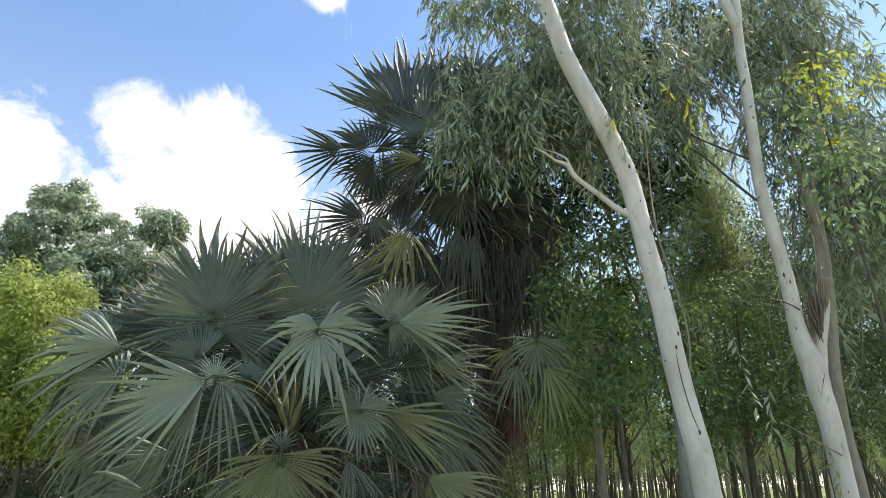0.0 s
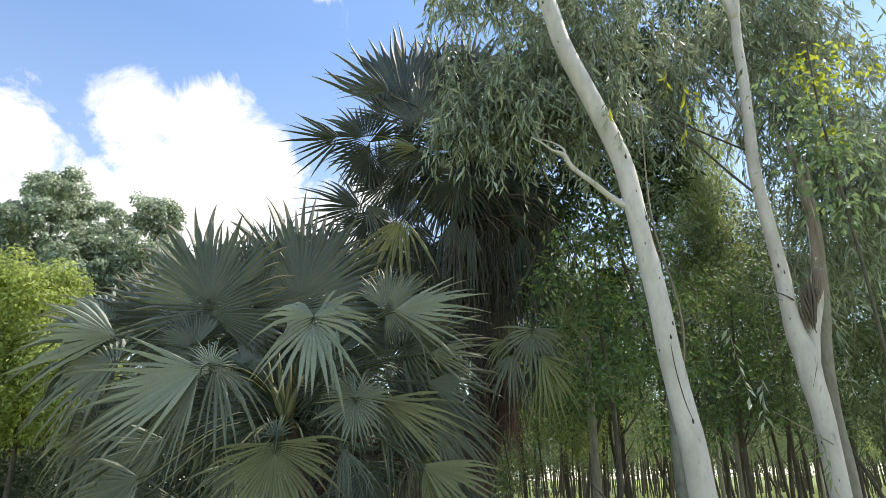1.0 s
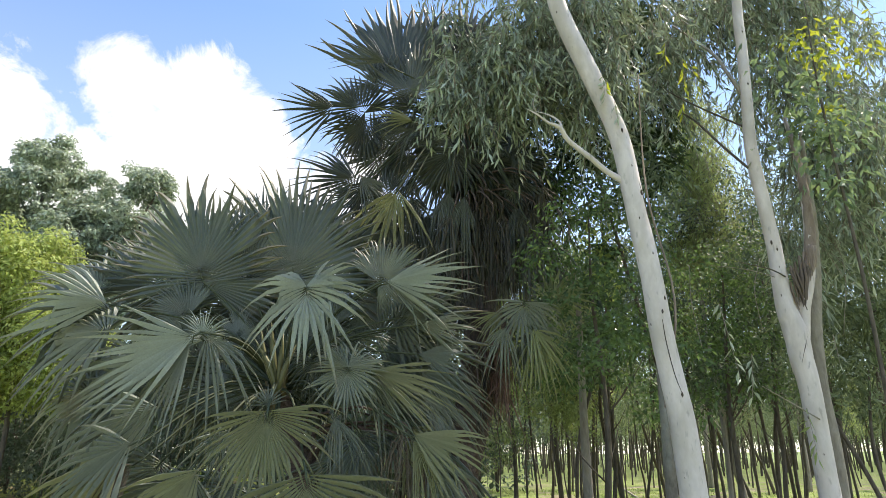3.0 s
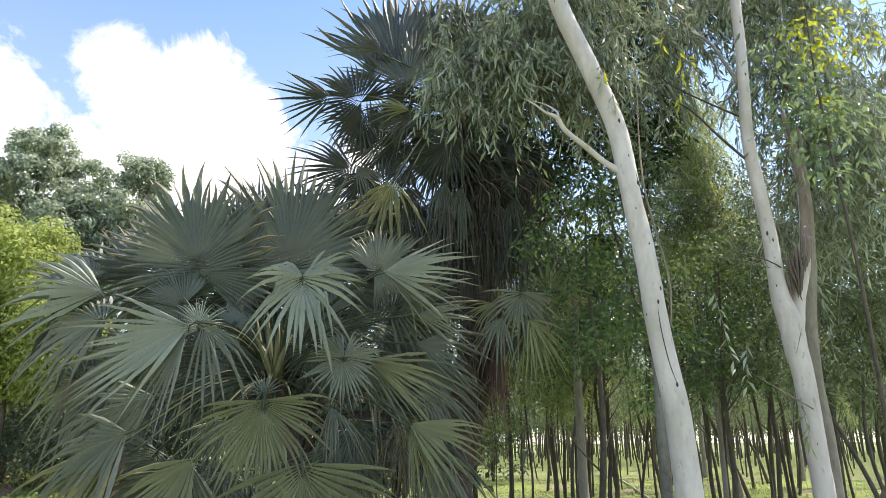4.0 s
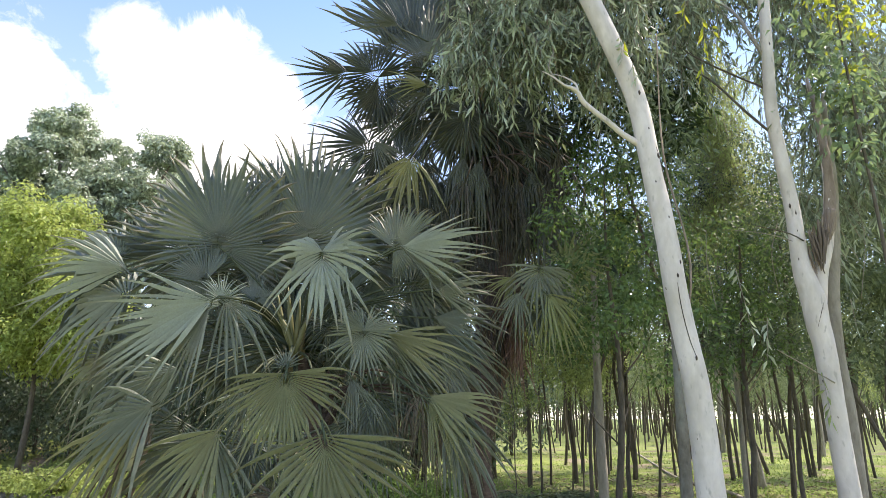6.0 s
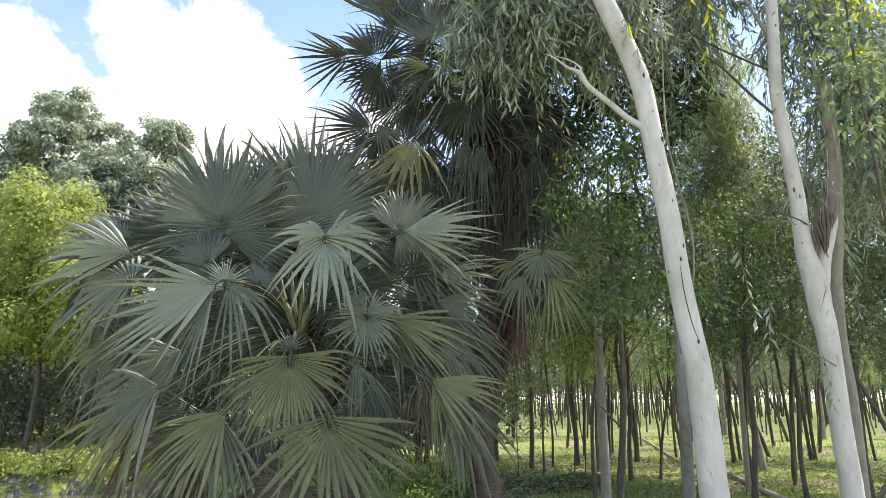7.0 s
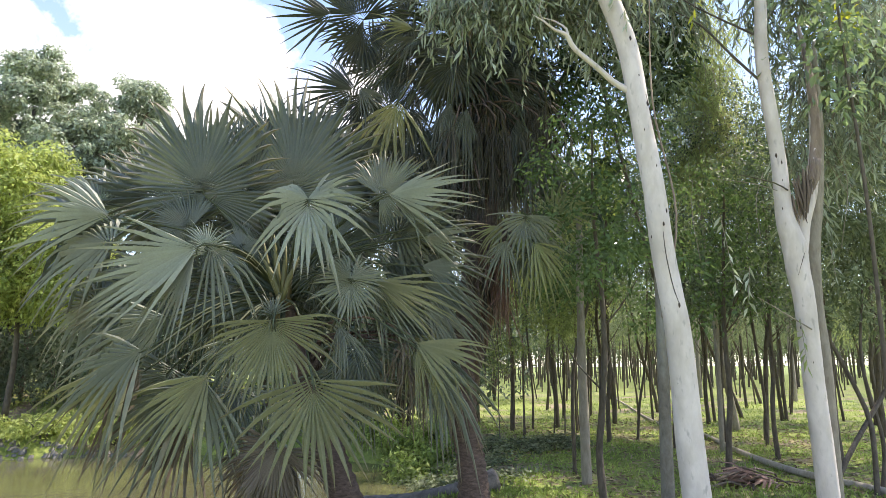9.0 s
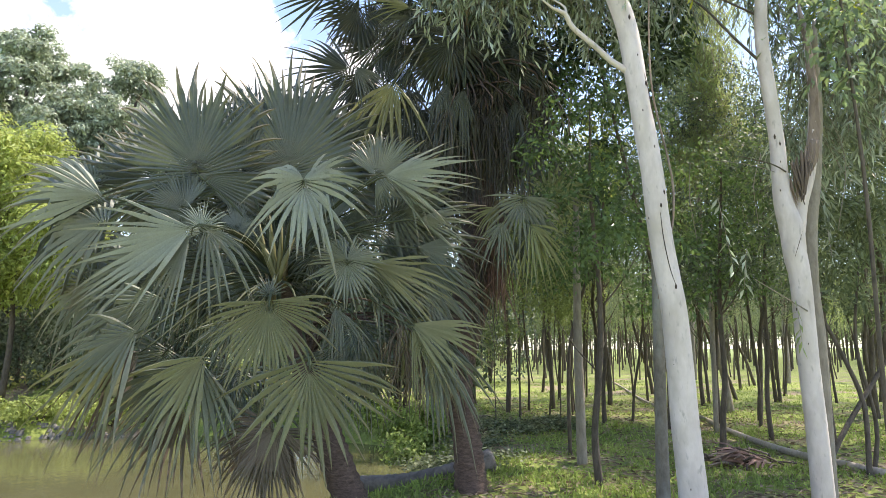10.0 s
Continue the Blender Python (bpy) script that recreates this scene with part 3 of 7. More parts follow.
frond(near_palm, (-2.28, 6.17, 1.58), (-0.04, -0.17, -0.99), (-0.00, -0.99, 0.17), 1.08, 90, droop=0.20, split=0.42, fold=0.30, limp=0.30)
frond(near_palm, (-1.63, 6.05, 2.00), (0.11, -0.41, -0.90), (0.05, -0.91, 0.42), 0.80, 205, droop=0.16, split=0.58, fold=0.14, limp=0.06, olive=True)
frond(near_palm, (-1.69, 6.25, 2.05), (-0.10, 0.22, 0.97), (-0.01, -0.98, 0.22), 0.26, 160, droop=0.05, split=0.30, fold=0.10, limp=0.00)
frond(near_palm, (-1.08, 6.32, 2.01), (0.36, -0.41, -0.84), (0.06, -0.89, 0.46), 0.58, 80, droop=0.40, split=0.30, fold=0.30, limp=0.40)
frond(near_palm, (-1.21, 5.85, 1.47), (0.17, -0.40, -0.90), (0.08, -0.91, 0.41), 0.97, 172, droop=0.08, split=0.50, fold=0.12, limp=0.06, olive=True)
frond(near_palm, (-0.98, 6.50, 2.45), (-0.03, -0.33, -0.94), (0.09, -0.94, 0.33), 0.50, 345, droop=0.12, split=0.52, fold=0.05, limp=0.06)
frond(near_palm, (-0.92, 6.76, 2.47), (0.98, -0.14, -0.17), (-0.01, -0.80, 0.59), 1.18, 70, droop=0.10, split=0.38, fold=0.20, limp=0.08, olive=True)
frond(near_palm, (-0.88, 6.81, 2.46), (0.88, -0.11, -0.45), (0.13, -0.88, 0.45), 1.07, 60, droop=0.16, split=0.38, fold=0.20, limp=0.15)
frond(near_palm, (-0.93, 6.91, 2.49), (0.78, -0.12, -0.61), (0.09, -0.95, 0.30), 1.02, 80, droop=0.30, split=0.40, fold=0.20, limp=0.25)
frond(near_palm, (-0.42, 6.42, 1.83), (0.93, -0.22, -0.30), (0.02, -0.78, 0.63), 0.99, 85, droop=0.12, split=0.42, fold=0.22, limp=0.06, olive=True)
frond(near_palm, (-0.36, 6.46, 1.85), (0.43, -0.18, -0.88), (0.14, -0.95, 0.27), 0.84, 55, droop=0.30, split=0.28, fold=0.30, limp=0.40, olive=True)
frond(near_palm, (-0.40, 6.71, 1.90), (-0.30, -0.18, -0.94), (-0.00, -0.98, 0.19), 0.65, 60, droop=0.40, split=0.30, fold=0.30, limp=0.50, dead=True)
frond(near_palm, (-1.53, 6.10, 0.89), (-0.51, -0.18, -0.84), (-0.02, -0.98, 0.22), 0.62, 170, droop=0.12, split=0.62, fold=0.15, limp=0.10, brown=True)
frond(near_palm, (-1.69, 6.30, 0.82), (0.16, -0.16, -0.97), (-0.01, -0.99, 0.16), 0.68, 170, droop=0.15, split=0.60, fold=0.20, limp=0.10, brown=True)
frond(near_palm, (-2.39, 6.31, 1.08), (-0.63, -0.14, -0.76), (-0.01, -0.98, 0.19), 0.85, 120, droop=0.20, split=0.45, fold=0.20, limp=0.20, brown=True)
frond(near_palm, (-2.91, 6.51, 1.61), (-0.82, -0.10, -0.56), (-0.03, -0.97, 0.22), 1.14, 90, droop=0.20, split=0.45, fold=0.20, limp=0.20, brown=True)
frond(near_palm, (-3.36, 7.60, 3.53), (-0.51, 0.00, 0.86), (0.01, -1.00, 0.00), 1.12, 220, droop=0.08, split=0.55, fold=0.12, limp=0.00, in_shade=True)
frond(near_palm, (-2.37, 7.50, 3.57), (-0.05, 0.00, 1.00), (0.09, -1.00, 0.00), 1.19, 230, droop=0.08, split=0.60, fold=0.12, limp=0.00, in_shade=True)
frond(near_palm, (-2.39, 8.20, 4.14), (-0.11, 0.10, 0.99), (0.08, -0.99, 0.11), 1.07, 220, droop=0.06, split=0.58, fold=0.12, limp=0.00, in_shade=True)
frond(near_palm, (-1.69, 8.10, 4.11), (0.03, 0.11, 0.99), (0.01, -0.99, 0.11), 1.05, 220, droop=0.06, split=0.58, fold=0.12, limp=0.00, in_shade=True)
frond(near_palm, (-1.08, 8.00, 3.84), (0.69, 0.00, 0.72), (0.05, -1.00, -0.05), 0.69, 220, droop=0.08, split=0.58, fold=0.12, limp=0.00, in_shade=True)
frond(near_palm, (-1.29, 7.60, 3.10), (-0.99, 0.00, -0.12), (0.02, -0.98, -0.19), 0.60, 300, droop=0.10, split=0.60, fold=0.12, limp=0.00, in_shade=True)
frond(near_palm, (-2.38, 7.40, 2.93), (-0.62, 0.00, 0.79), (-0.10, -0.99, -0.08), 0.38, 320, droop=0.10, split=0.60, fold=0.12, limp=0.00, in_shade=True)
frond(near_palm, (-0.61, 7.50, 3.01), (0.99, 0.00, -0.11), (-0.01, -1.00, -0.10), 0.74, 200, droop=0.12, split=0.50, fold=0.20, limp=0.10, in_shade=True)
frond(near_palm, (-0.65, 7.30, 2.12), (0.93, -0.13, -0.35), (-0.06, -0.97, 0.22), 0.83, 150, droop=0.15, split=0.50, fold=0.20, limp=0.10)
frond(near_palm, (-3.11, 7.20, 2.38), (-0.93, -0.11, -0.34), (0.10, -0.99, 0.04), 1.02, 170, droop=0.15, split=0.50, fold=0.20, limp=0.10, in_shade=True)
frond(near_palm, (-2.95, 6.91, 2.62), (-0.97, -0.10, -0.24), (-0.00, -0.93, 0.37), 1.26, 100, droop=0.15, split=0.42, fold=0.20, limp=0.10)
frond(near_palm, (-2.76, 6.71, 2.13), (-0.95, -0.09, -0.30), (-0.00, -0.96, 0.29), 1.36, 90, droop=0.15, split=0.42, fold=0.20, limp=0.15)
frond(near_palm, (-2.96, 6.41, 1.70), (-0.79, -0.10, -0.61), (-0.12, -0.94, 0.31), 1.23, 85, droop=0.16, split=0.42, fold=0.20, limp=0.20, olive=True)
frond(near_palm, (-2.41, 6.31, 1.49), (-0.77, -0.09, -0.64), (-0.13, -0.95, 0.30), 1.33, 85, droop=0.16, split=0.42, fold=0.20, limp=0.20)
frond(near_palm, (-0.91, 6.90, 1.86), (0.04, -0.17, -0.98), (0.10, -0.98, 0.17), 0.65, 180, droop=0.20, split=0.50, fold=0.20, limp=0.20, in_shade=True)
frond(near_palm, (-2.14, 6.71, 1.91), (-0.40, -0.18, -0.90), (0.08, -0.98, 0.16), 0.67, 120, droop=0.25, split=0.40, fold=0.30, limp=0.30)
frond(near_palm, (-2.08, 6.50, 1.40), (0.10, -0.17, -0.98), (0.09, -0.98, 0.18), 0.65, 150, droop=0.25, split=0.45, fold=0.30, limp=0.30, in_shade=True)
frond(near_palm, (-0.24, 6.61, 1.69), (0.60, -0.12, -0.79), (0.17, -0.95, 0.27), 0.99, 80, droop=0.35, split=0.35, fold=0.30, limp=0.40)
frond(near_palm, (-0.44, 6.91, 1.68), (0.21, -0.17, -0.96), (0.08, -0.98, 0.19), 0.71, 90, droop=0.40, split=0.30, fold=0.30, limp=0.50, dead=True)
frond(near_palm, (-0.93, 7.00, 2.47), (-0.80, 0.00, -0.60), (0.04, -1.00, -0.05), 0.67, 200, droop=0.20, split=0.50, fold=0.20, limp=0.10, in_shade=True)
frond(near_palm, (-1.43, 7.00, 2.60), (0.03, 0.00, -1.00), (0.10, -1.00, 0.00), 0.41, 240, droop=0.20, split=0.50, fold=0.20, limp=0.10, in_shade=True)
frond(near_palm, (-2.95, 7.30, 3.18), (-1.00, 0.00, 0.01), (-0.00, -0.98, -0.20), 0.58, 260, droop=0.10, split=0.60, fold=0.20, limp=0.00, in_shade=True)
frond(near_palm, (-0.36, 6.91, 2.50), (0.87, -0.13, -0.48), (0.13, -0.87, 0.47), 0.94, 80, droop=0.20, split=0.36, fold=0.20, limp=0.15)
frond(near_palm, (-0.31, 6.81, 2.26), (0.75, -0.13, -0.65), (0.19, -0.90, 0.40), 0.93, 70, droop=0.25, split=0.36, fold=0.20, limp=0.20)
frond(near_palm, (-0.39, 7.01, 2.66), (0.98, -0.14, -0.11), (-0.07, -0.88, 0.46), 0.86, 80, droop=0.15, split=0.40, fold=0.20, limp=0.10, in_shade=True)
frond(near_palm, (-0.36, 7.11, 2.99), (0.99, -0.15, -0.04), (-0.12, -0.88, 0.46), 0.80, 80, droop=0.12, split=0.40, fold=0.20, limp=0.10)
frond(near_palm, (-0.17, 6.71, 1.79), (0.57, -0.14, -0.81), (0.13, -0.96, 0.26), 0.82, 70, droop=0.30, split=0.36, fold=0.20, limp=0.30, in_shade=True)
frond(near_palm, (-0.55, 7.01, 1.74), (-0.09, -0.19, -0.98), (0.05, -0.98, 0.18), 0.64, 70, droop=0.40, split=0.30, fold=0.30, limp=0.50, dead=True)
frond(near_palm, (-0.20, 6.91, 1.67), (0.11, -0.19, -0.98), (0.05, -0.98, 0.20), 0.63, 70, droop=0.40, split=0.30, fold=0.30, limp=0.50, dead=True)
frond(near_palm, (-2.29, 7.70, 2.78), (-0.94, 0.00, 0.35), (-0.03, -1.00, -0.09), 0.45, 330, droop=0.10, split=0.60, fold=0.10, limp=0.00, in_shade=True)
frond(near_palm, (-1.62, 7.90, 3.09), (-0.80, 0.00, 0.60), (-0.05, -1.00, -0.06), 0.40, 330, droop=0.10, split=0.60, fold=0.10, limp=0.00, in_shade=True)
frond(near_palm, (-1.05, 7.80, 3.28), (0.93, 0.00, 0.38), (0.03, -1.00, -0.09), 0.42, 330, droop=0.10, split=0.60, fold=0.10, limp=0.00, in_shade=True)
frond(near_palm, (-1.26, 7.50, 2.41), (-0.70, 0.00, -0.71), (0.05, -1.00, -0.05), 0.40, 330, droop=0.10, split=0.60, fold=0.10, limp=0.00, in_shade=True)
frond(near_palm, (-2.58, 7.50, 2.35), (-0.89, 0.00, -0.45), (0.04, -1.00, -0.08), 0.47, 330, droop=0.10, split=0.60, fold=0.10, limp=0.00, in_shade=True)

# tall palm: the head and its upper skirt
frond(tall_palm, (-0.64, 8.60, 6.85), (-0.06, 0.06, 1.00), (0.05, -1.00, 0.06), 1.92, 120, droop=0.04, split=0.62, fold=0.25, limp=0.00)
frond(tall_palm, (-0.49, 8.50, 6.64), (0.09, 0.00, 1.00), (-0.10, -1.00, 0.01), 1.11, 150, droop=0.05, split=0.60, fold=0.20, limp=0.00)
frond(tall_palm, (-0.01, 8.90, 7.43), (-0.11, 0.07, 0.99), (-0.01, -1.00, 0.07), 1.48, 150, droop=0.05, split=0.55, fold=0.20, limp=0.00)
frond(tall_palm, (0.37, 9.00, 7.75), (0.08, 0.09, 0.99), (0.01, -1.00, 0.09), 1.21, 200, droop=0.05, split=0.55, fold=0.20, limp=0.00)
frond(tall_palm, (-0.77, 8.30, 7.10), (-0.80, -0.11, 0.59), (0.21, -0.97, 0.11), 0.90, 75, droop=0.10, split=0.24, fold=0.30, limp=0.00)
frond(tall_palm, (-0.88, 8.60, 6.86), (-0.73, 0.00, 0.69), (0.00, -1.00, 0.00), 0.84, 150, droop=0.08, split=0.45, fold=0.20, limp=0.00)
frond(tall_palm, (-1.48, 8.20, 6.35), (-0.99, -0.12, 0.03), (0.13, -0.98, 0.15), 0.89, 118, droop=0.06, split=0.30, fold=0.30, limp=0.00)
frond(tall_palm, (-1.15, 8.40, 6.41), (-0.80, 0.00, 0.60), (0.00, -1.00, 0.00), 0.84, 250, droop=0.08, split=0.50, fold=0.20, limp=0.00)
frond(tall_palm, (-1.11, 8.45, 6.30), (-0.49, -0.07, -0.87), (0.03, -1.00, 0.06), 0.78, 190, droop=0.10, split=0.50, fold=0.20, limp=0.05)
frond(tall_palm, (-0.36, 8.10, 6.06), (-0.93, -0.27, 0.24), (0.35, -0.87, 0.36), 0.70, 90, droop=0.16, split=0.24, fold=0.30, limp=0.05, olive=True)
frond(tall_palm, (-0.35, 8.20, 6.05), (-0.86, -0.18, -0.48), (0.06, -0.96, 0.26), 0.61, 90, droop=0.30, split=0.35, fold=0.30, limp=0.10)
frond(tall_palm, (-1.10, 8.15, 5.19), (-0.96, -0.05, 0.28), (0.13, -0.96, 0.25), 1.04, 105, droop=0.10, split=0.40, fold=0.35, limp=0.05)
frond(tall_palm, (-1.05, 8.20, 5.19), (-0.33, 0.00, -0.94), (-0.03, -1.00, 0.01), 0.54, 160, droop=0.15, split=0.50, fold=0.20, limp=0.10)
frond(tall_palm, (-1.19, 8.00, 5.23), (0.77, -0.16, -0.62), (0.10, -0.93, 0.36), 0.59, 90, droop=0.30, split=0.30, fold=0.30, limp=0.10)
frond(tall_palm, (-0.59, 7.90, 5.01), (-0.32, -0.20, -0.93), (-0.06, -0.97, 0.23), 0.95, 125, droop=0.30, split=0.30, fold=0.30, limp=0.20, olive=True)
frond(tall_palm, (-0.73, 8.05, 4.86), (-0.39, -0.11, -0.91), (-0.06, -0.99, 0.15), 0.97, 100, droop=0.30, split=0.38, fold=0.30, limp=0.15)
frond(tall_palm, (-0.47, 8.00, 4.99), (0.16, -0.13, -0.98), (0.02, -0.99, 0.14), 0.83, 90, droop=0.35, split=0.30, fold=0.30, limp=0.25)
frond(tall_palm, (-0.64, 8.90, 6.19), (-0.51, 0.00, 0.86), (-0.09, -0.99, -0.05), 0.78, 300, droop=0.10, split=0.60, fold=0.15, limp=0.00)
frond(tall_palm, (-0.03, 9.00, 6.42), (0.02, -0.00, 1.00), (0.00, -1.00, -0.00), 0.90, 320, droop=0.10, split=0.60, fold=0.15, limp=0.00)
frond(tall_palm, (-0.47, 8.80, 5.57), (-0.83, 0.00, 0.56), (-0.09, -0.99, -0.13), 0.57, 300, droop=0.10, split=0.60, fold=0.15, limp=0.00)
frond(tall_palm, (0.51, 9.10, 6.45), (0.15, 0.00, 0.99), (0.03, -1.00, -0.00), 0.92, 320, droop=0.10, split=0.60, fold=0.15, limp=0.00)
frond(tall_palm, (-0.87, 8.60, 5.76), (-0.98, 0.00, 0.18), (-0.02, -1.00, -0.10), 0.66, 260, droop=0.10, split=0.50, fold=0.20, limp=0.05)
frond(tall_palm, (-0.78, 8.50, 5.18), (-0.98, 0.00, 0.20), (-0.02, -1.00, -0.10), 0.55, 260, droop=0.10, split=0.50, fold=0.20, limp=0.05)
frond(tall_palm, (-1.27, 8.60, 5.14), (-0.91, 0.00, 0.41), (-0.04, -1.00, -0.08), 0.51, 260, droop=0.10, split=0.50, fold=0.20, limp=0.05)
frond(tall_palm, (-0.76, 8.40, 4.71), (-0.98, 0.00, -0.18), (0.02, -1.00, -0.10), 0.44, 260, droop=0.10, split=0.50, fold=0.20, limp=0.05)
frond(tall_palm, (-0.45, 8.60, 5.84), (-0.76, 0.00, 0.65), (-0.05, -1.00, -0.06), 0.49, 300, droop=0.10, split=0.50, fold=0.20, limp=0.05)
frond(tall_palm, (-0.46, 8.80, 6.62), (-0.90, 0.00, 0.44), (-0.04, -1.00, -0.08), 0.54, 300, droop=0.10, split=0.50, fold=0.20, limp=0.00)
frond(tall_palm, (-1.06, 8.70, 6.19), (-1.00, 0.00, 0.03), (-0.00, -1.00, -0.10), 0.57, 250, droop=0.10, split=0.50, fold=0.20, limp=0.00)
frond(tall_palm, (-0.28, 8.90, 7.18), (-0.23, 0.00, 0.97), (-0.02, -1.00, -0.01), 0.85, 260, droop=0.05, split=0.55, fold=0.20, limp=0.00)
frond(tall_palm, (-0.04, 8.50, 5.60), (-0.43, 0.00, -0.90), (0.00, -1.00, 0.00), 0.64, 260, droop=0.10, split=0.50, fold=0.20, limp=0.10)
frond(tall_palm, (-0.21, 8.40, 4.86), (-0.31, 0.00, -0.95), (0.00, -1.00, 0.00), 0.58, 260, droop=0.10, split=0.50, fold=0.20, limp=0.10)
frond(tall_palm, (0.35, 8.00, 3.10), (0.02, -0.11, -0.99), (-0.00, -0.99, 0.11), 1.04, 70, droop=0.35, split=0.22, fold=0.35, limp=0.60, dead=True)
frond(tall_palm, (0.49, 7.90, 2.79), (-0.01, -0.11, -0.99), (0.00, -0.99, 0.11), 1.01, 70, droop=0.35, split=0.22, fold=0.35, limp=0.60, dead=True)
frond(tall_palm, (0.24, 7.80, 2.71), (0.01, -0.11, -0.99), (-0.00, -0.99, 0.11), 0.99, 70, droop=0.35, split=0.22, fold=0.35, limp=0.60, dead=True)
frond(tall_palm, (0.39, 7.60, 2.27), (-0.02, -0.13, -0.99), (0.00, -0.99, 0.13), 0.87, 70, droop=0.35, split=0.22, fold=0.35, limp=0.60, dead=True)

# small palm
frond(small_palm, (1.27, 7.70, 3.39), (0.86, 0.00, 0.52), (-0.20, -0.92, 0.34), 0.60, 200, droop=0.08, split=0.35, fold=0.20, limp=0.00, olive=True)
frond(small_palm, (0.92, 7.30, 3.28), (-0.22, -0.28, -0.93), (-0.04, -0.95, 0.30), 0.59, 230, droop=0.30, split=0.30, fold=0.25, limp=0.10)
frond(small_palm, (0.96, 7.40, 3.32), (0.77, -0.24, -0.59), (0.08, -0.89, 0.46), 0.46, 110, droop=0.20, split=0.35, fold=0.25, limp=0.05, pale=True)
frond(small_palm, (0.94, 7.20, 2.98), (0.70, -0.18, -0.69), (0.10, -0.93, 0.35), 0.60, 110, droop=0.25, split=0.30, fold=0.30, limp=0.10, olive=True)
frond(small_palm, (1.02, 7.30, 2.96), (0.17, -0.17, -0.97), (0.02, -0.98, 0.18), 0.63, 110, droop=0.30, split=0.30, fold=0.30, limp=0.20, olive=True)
frond(small_palm, (0.70, 7.20, 3.02), (-0.40, -0.19, -0.90), (-0.06, -0.97, 0.24), 0.58, 100, droop=0.35, split=0.25, fold=0.30, limp=0.30)
frond(small_palm, (0.68, 7.50, 3.22), (-0.79, -0.25, -0.56), (0.02, -0.92, 0.39), 0.44, 110, droop=0.25, split=0.30, fold=0.30, limp=0.10, olive=True)
frond(small_palm, (0.84, 7.50, 2.88), (0.04, 0.00, -1.00), (-0.01, -1.00, -0.00), 0.52, 260, droop=0.20, split=0.50, fold=0.20, limp=0.10, in_shade=True)
frond(small_palm, (1.13, 7.80, 3.14), (0.82, 0.00, -0.57), (0.00, -1.00, 0.00), 0.41, 200, droop=0.20, split=0.40, fold=0.20, limp=0.10)

# the rest of the three crowns, behind and between

frond(tall_palm, (0.58, 9.10, 7.48), (0.30, 0.09, 0.95), (0.13, -0.99, 0.05), 0.88, 300, droop=0.05, split=0.55, fold=0.10, limp=0.00)
frond(tall_palm, (0.82, 9.00, 6.78), (0.96, 0.10, 0.24), (0.14, -0.98, -0.13), 0.95, 250, droop=0.15, split=0.50, fold=0.15, limp=0.05)
frond(tall_palm, (0.16, 8.40, 5.80), (-0.45, -0.11, -0.89), (0.09, -0.99, 0.08), 0.88, 260, droop=0.25, split=0.50, fold=0.20, limp=0.10)
frond(tall_palm, (0.92, 8.70, 5.83), (0.74, 0.00, -0.67), (-0.10, -0.99, -0.11), 0.92, 240, droop=0.25, split=0.50, fold=0.20, limp=0.10)
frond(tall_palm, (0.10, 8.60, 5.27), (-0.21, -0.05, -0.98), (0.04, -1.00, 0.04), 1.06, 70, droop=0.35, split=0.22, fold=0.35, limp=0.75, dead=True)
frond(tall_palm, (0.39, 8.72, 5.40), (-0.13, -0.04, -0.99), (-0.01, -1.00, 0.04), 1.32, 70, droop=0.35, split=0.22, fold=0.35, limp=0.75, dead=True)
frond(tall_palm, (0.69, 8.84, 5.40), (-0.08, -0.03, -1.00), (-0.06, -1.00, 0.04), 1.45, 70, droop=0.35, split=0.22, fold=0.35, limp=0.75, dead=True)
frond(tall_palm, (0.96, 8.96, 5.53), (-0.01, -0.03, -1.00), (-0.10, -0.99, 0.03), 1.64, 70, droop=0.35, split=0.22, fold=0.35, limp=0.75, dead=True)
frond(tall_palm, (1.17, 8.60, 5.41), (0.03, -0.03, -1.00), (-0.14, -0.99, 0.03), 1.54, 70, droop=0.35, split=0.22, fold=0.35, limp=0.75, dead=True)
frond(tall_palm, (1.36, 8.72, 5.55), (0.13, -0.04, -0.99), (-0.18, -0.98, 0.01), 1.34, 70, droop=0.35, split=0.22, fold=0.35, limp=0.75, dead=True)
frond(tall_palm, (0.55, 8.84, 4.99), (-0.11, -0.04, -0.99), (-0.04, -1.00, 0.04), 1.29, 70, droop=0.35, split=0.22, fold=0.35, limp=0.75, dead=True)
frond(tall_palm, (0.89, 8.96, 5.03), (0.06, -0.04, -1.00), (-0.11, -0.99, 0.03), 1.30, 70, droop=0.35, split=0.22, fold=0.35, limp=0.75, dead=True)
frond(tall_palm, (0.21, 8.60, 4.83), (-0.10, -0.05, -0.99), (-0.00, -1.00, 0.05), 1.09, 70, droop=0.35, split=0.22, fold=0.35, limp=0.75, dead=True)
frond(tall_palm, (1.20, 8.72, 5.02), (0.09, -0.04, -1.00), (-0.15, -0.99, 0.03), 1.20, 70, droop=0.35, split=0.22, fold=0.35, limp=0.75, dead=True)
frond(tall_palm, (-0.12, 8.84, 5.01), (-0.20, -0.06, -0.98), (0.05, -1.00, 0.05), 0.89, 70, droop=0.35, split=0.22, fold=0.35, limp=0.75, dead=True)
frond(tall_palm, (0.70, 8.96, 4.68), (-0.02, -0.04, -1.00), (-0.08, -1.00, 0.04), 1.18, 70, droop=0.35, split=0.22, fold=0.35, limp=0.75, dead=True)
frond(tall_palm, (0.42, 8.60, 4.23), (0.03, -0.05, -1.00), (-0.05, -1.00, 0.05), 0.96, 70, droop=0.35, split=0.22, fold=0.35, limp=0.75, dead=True)
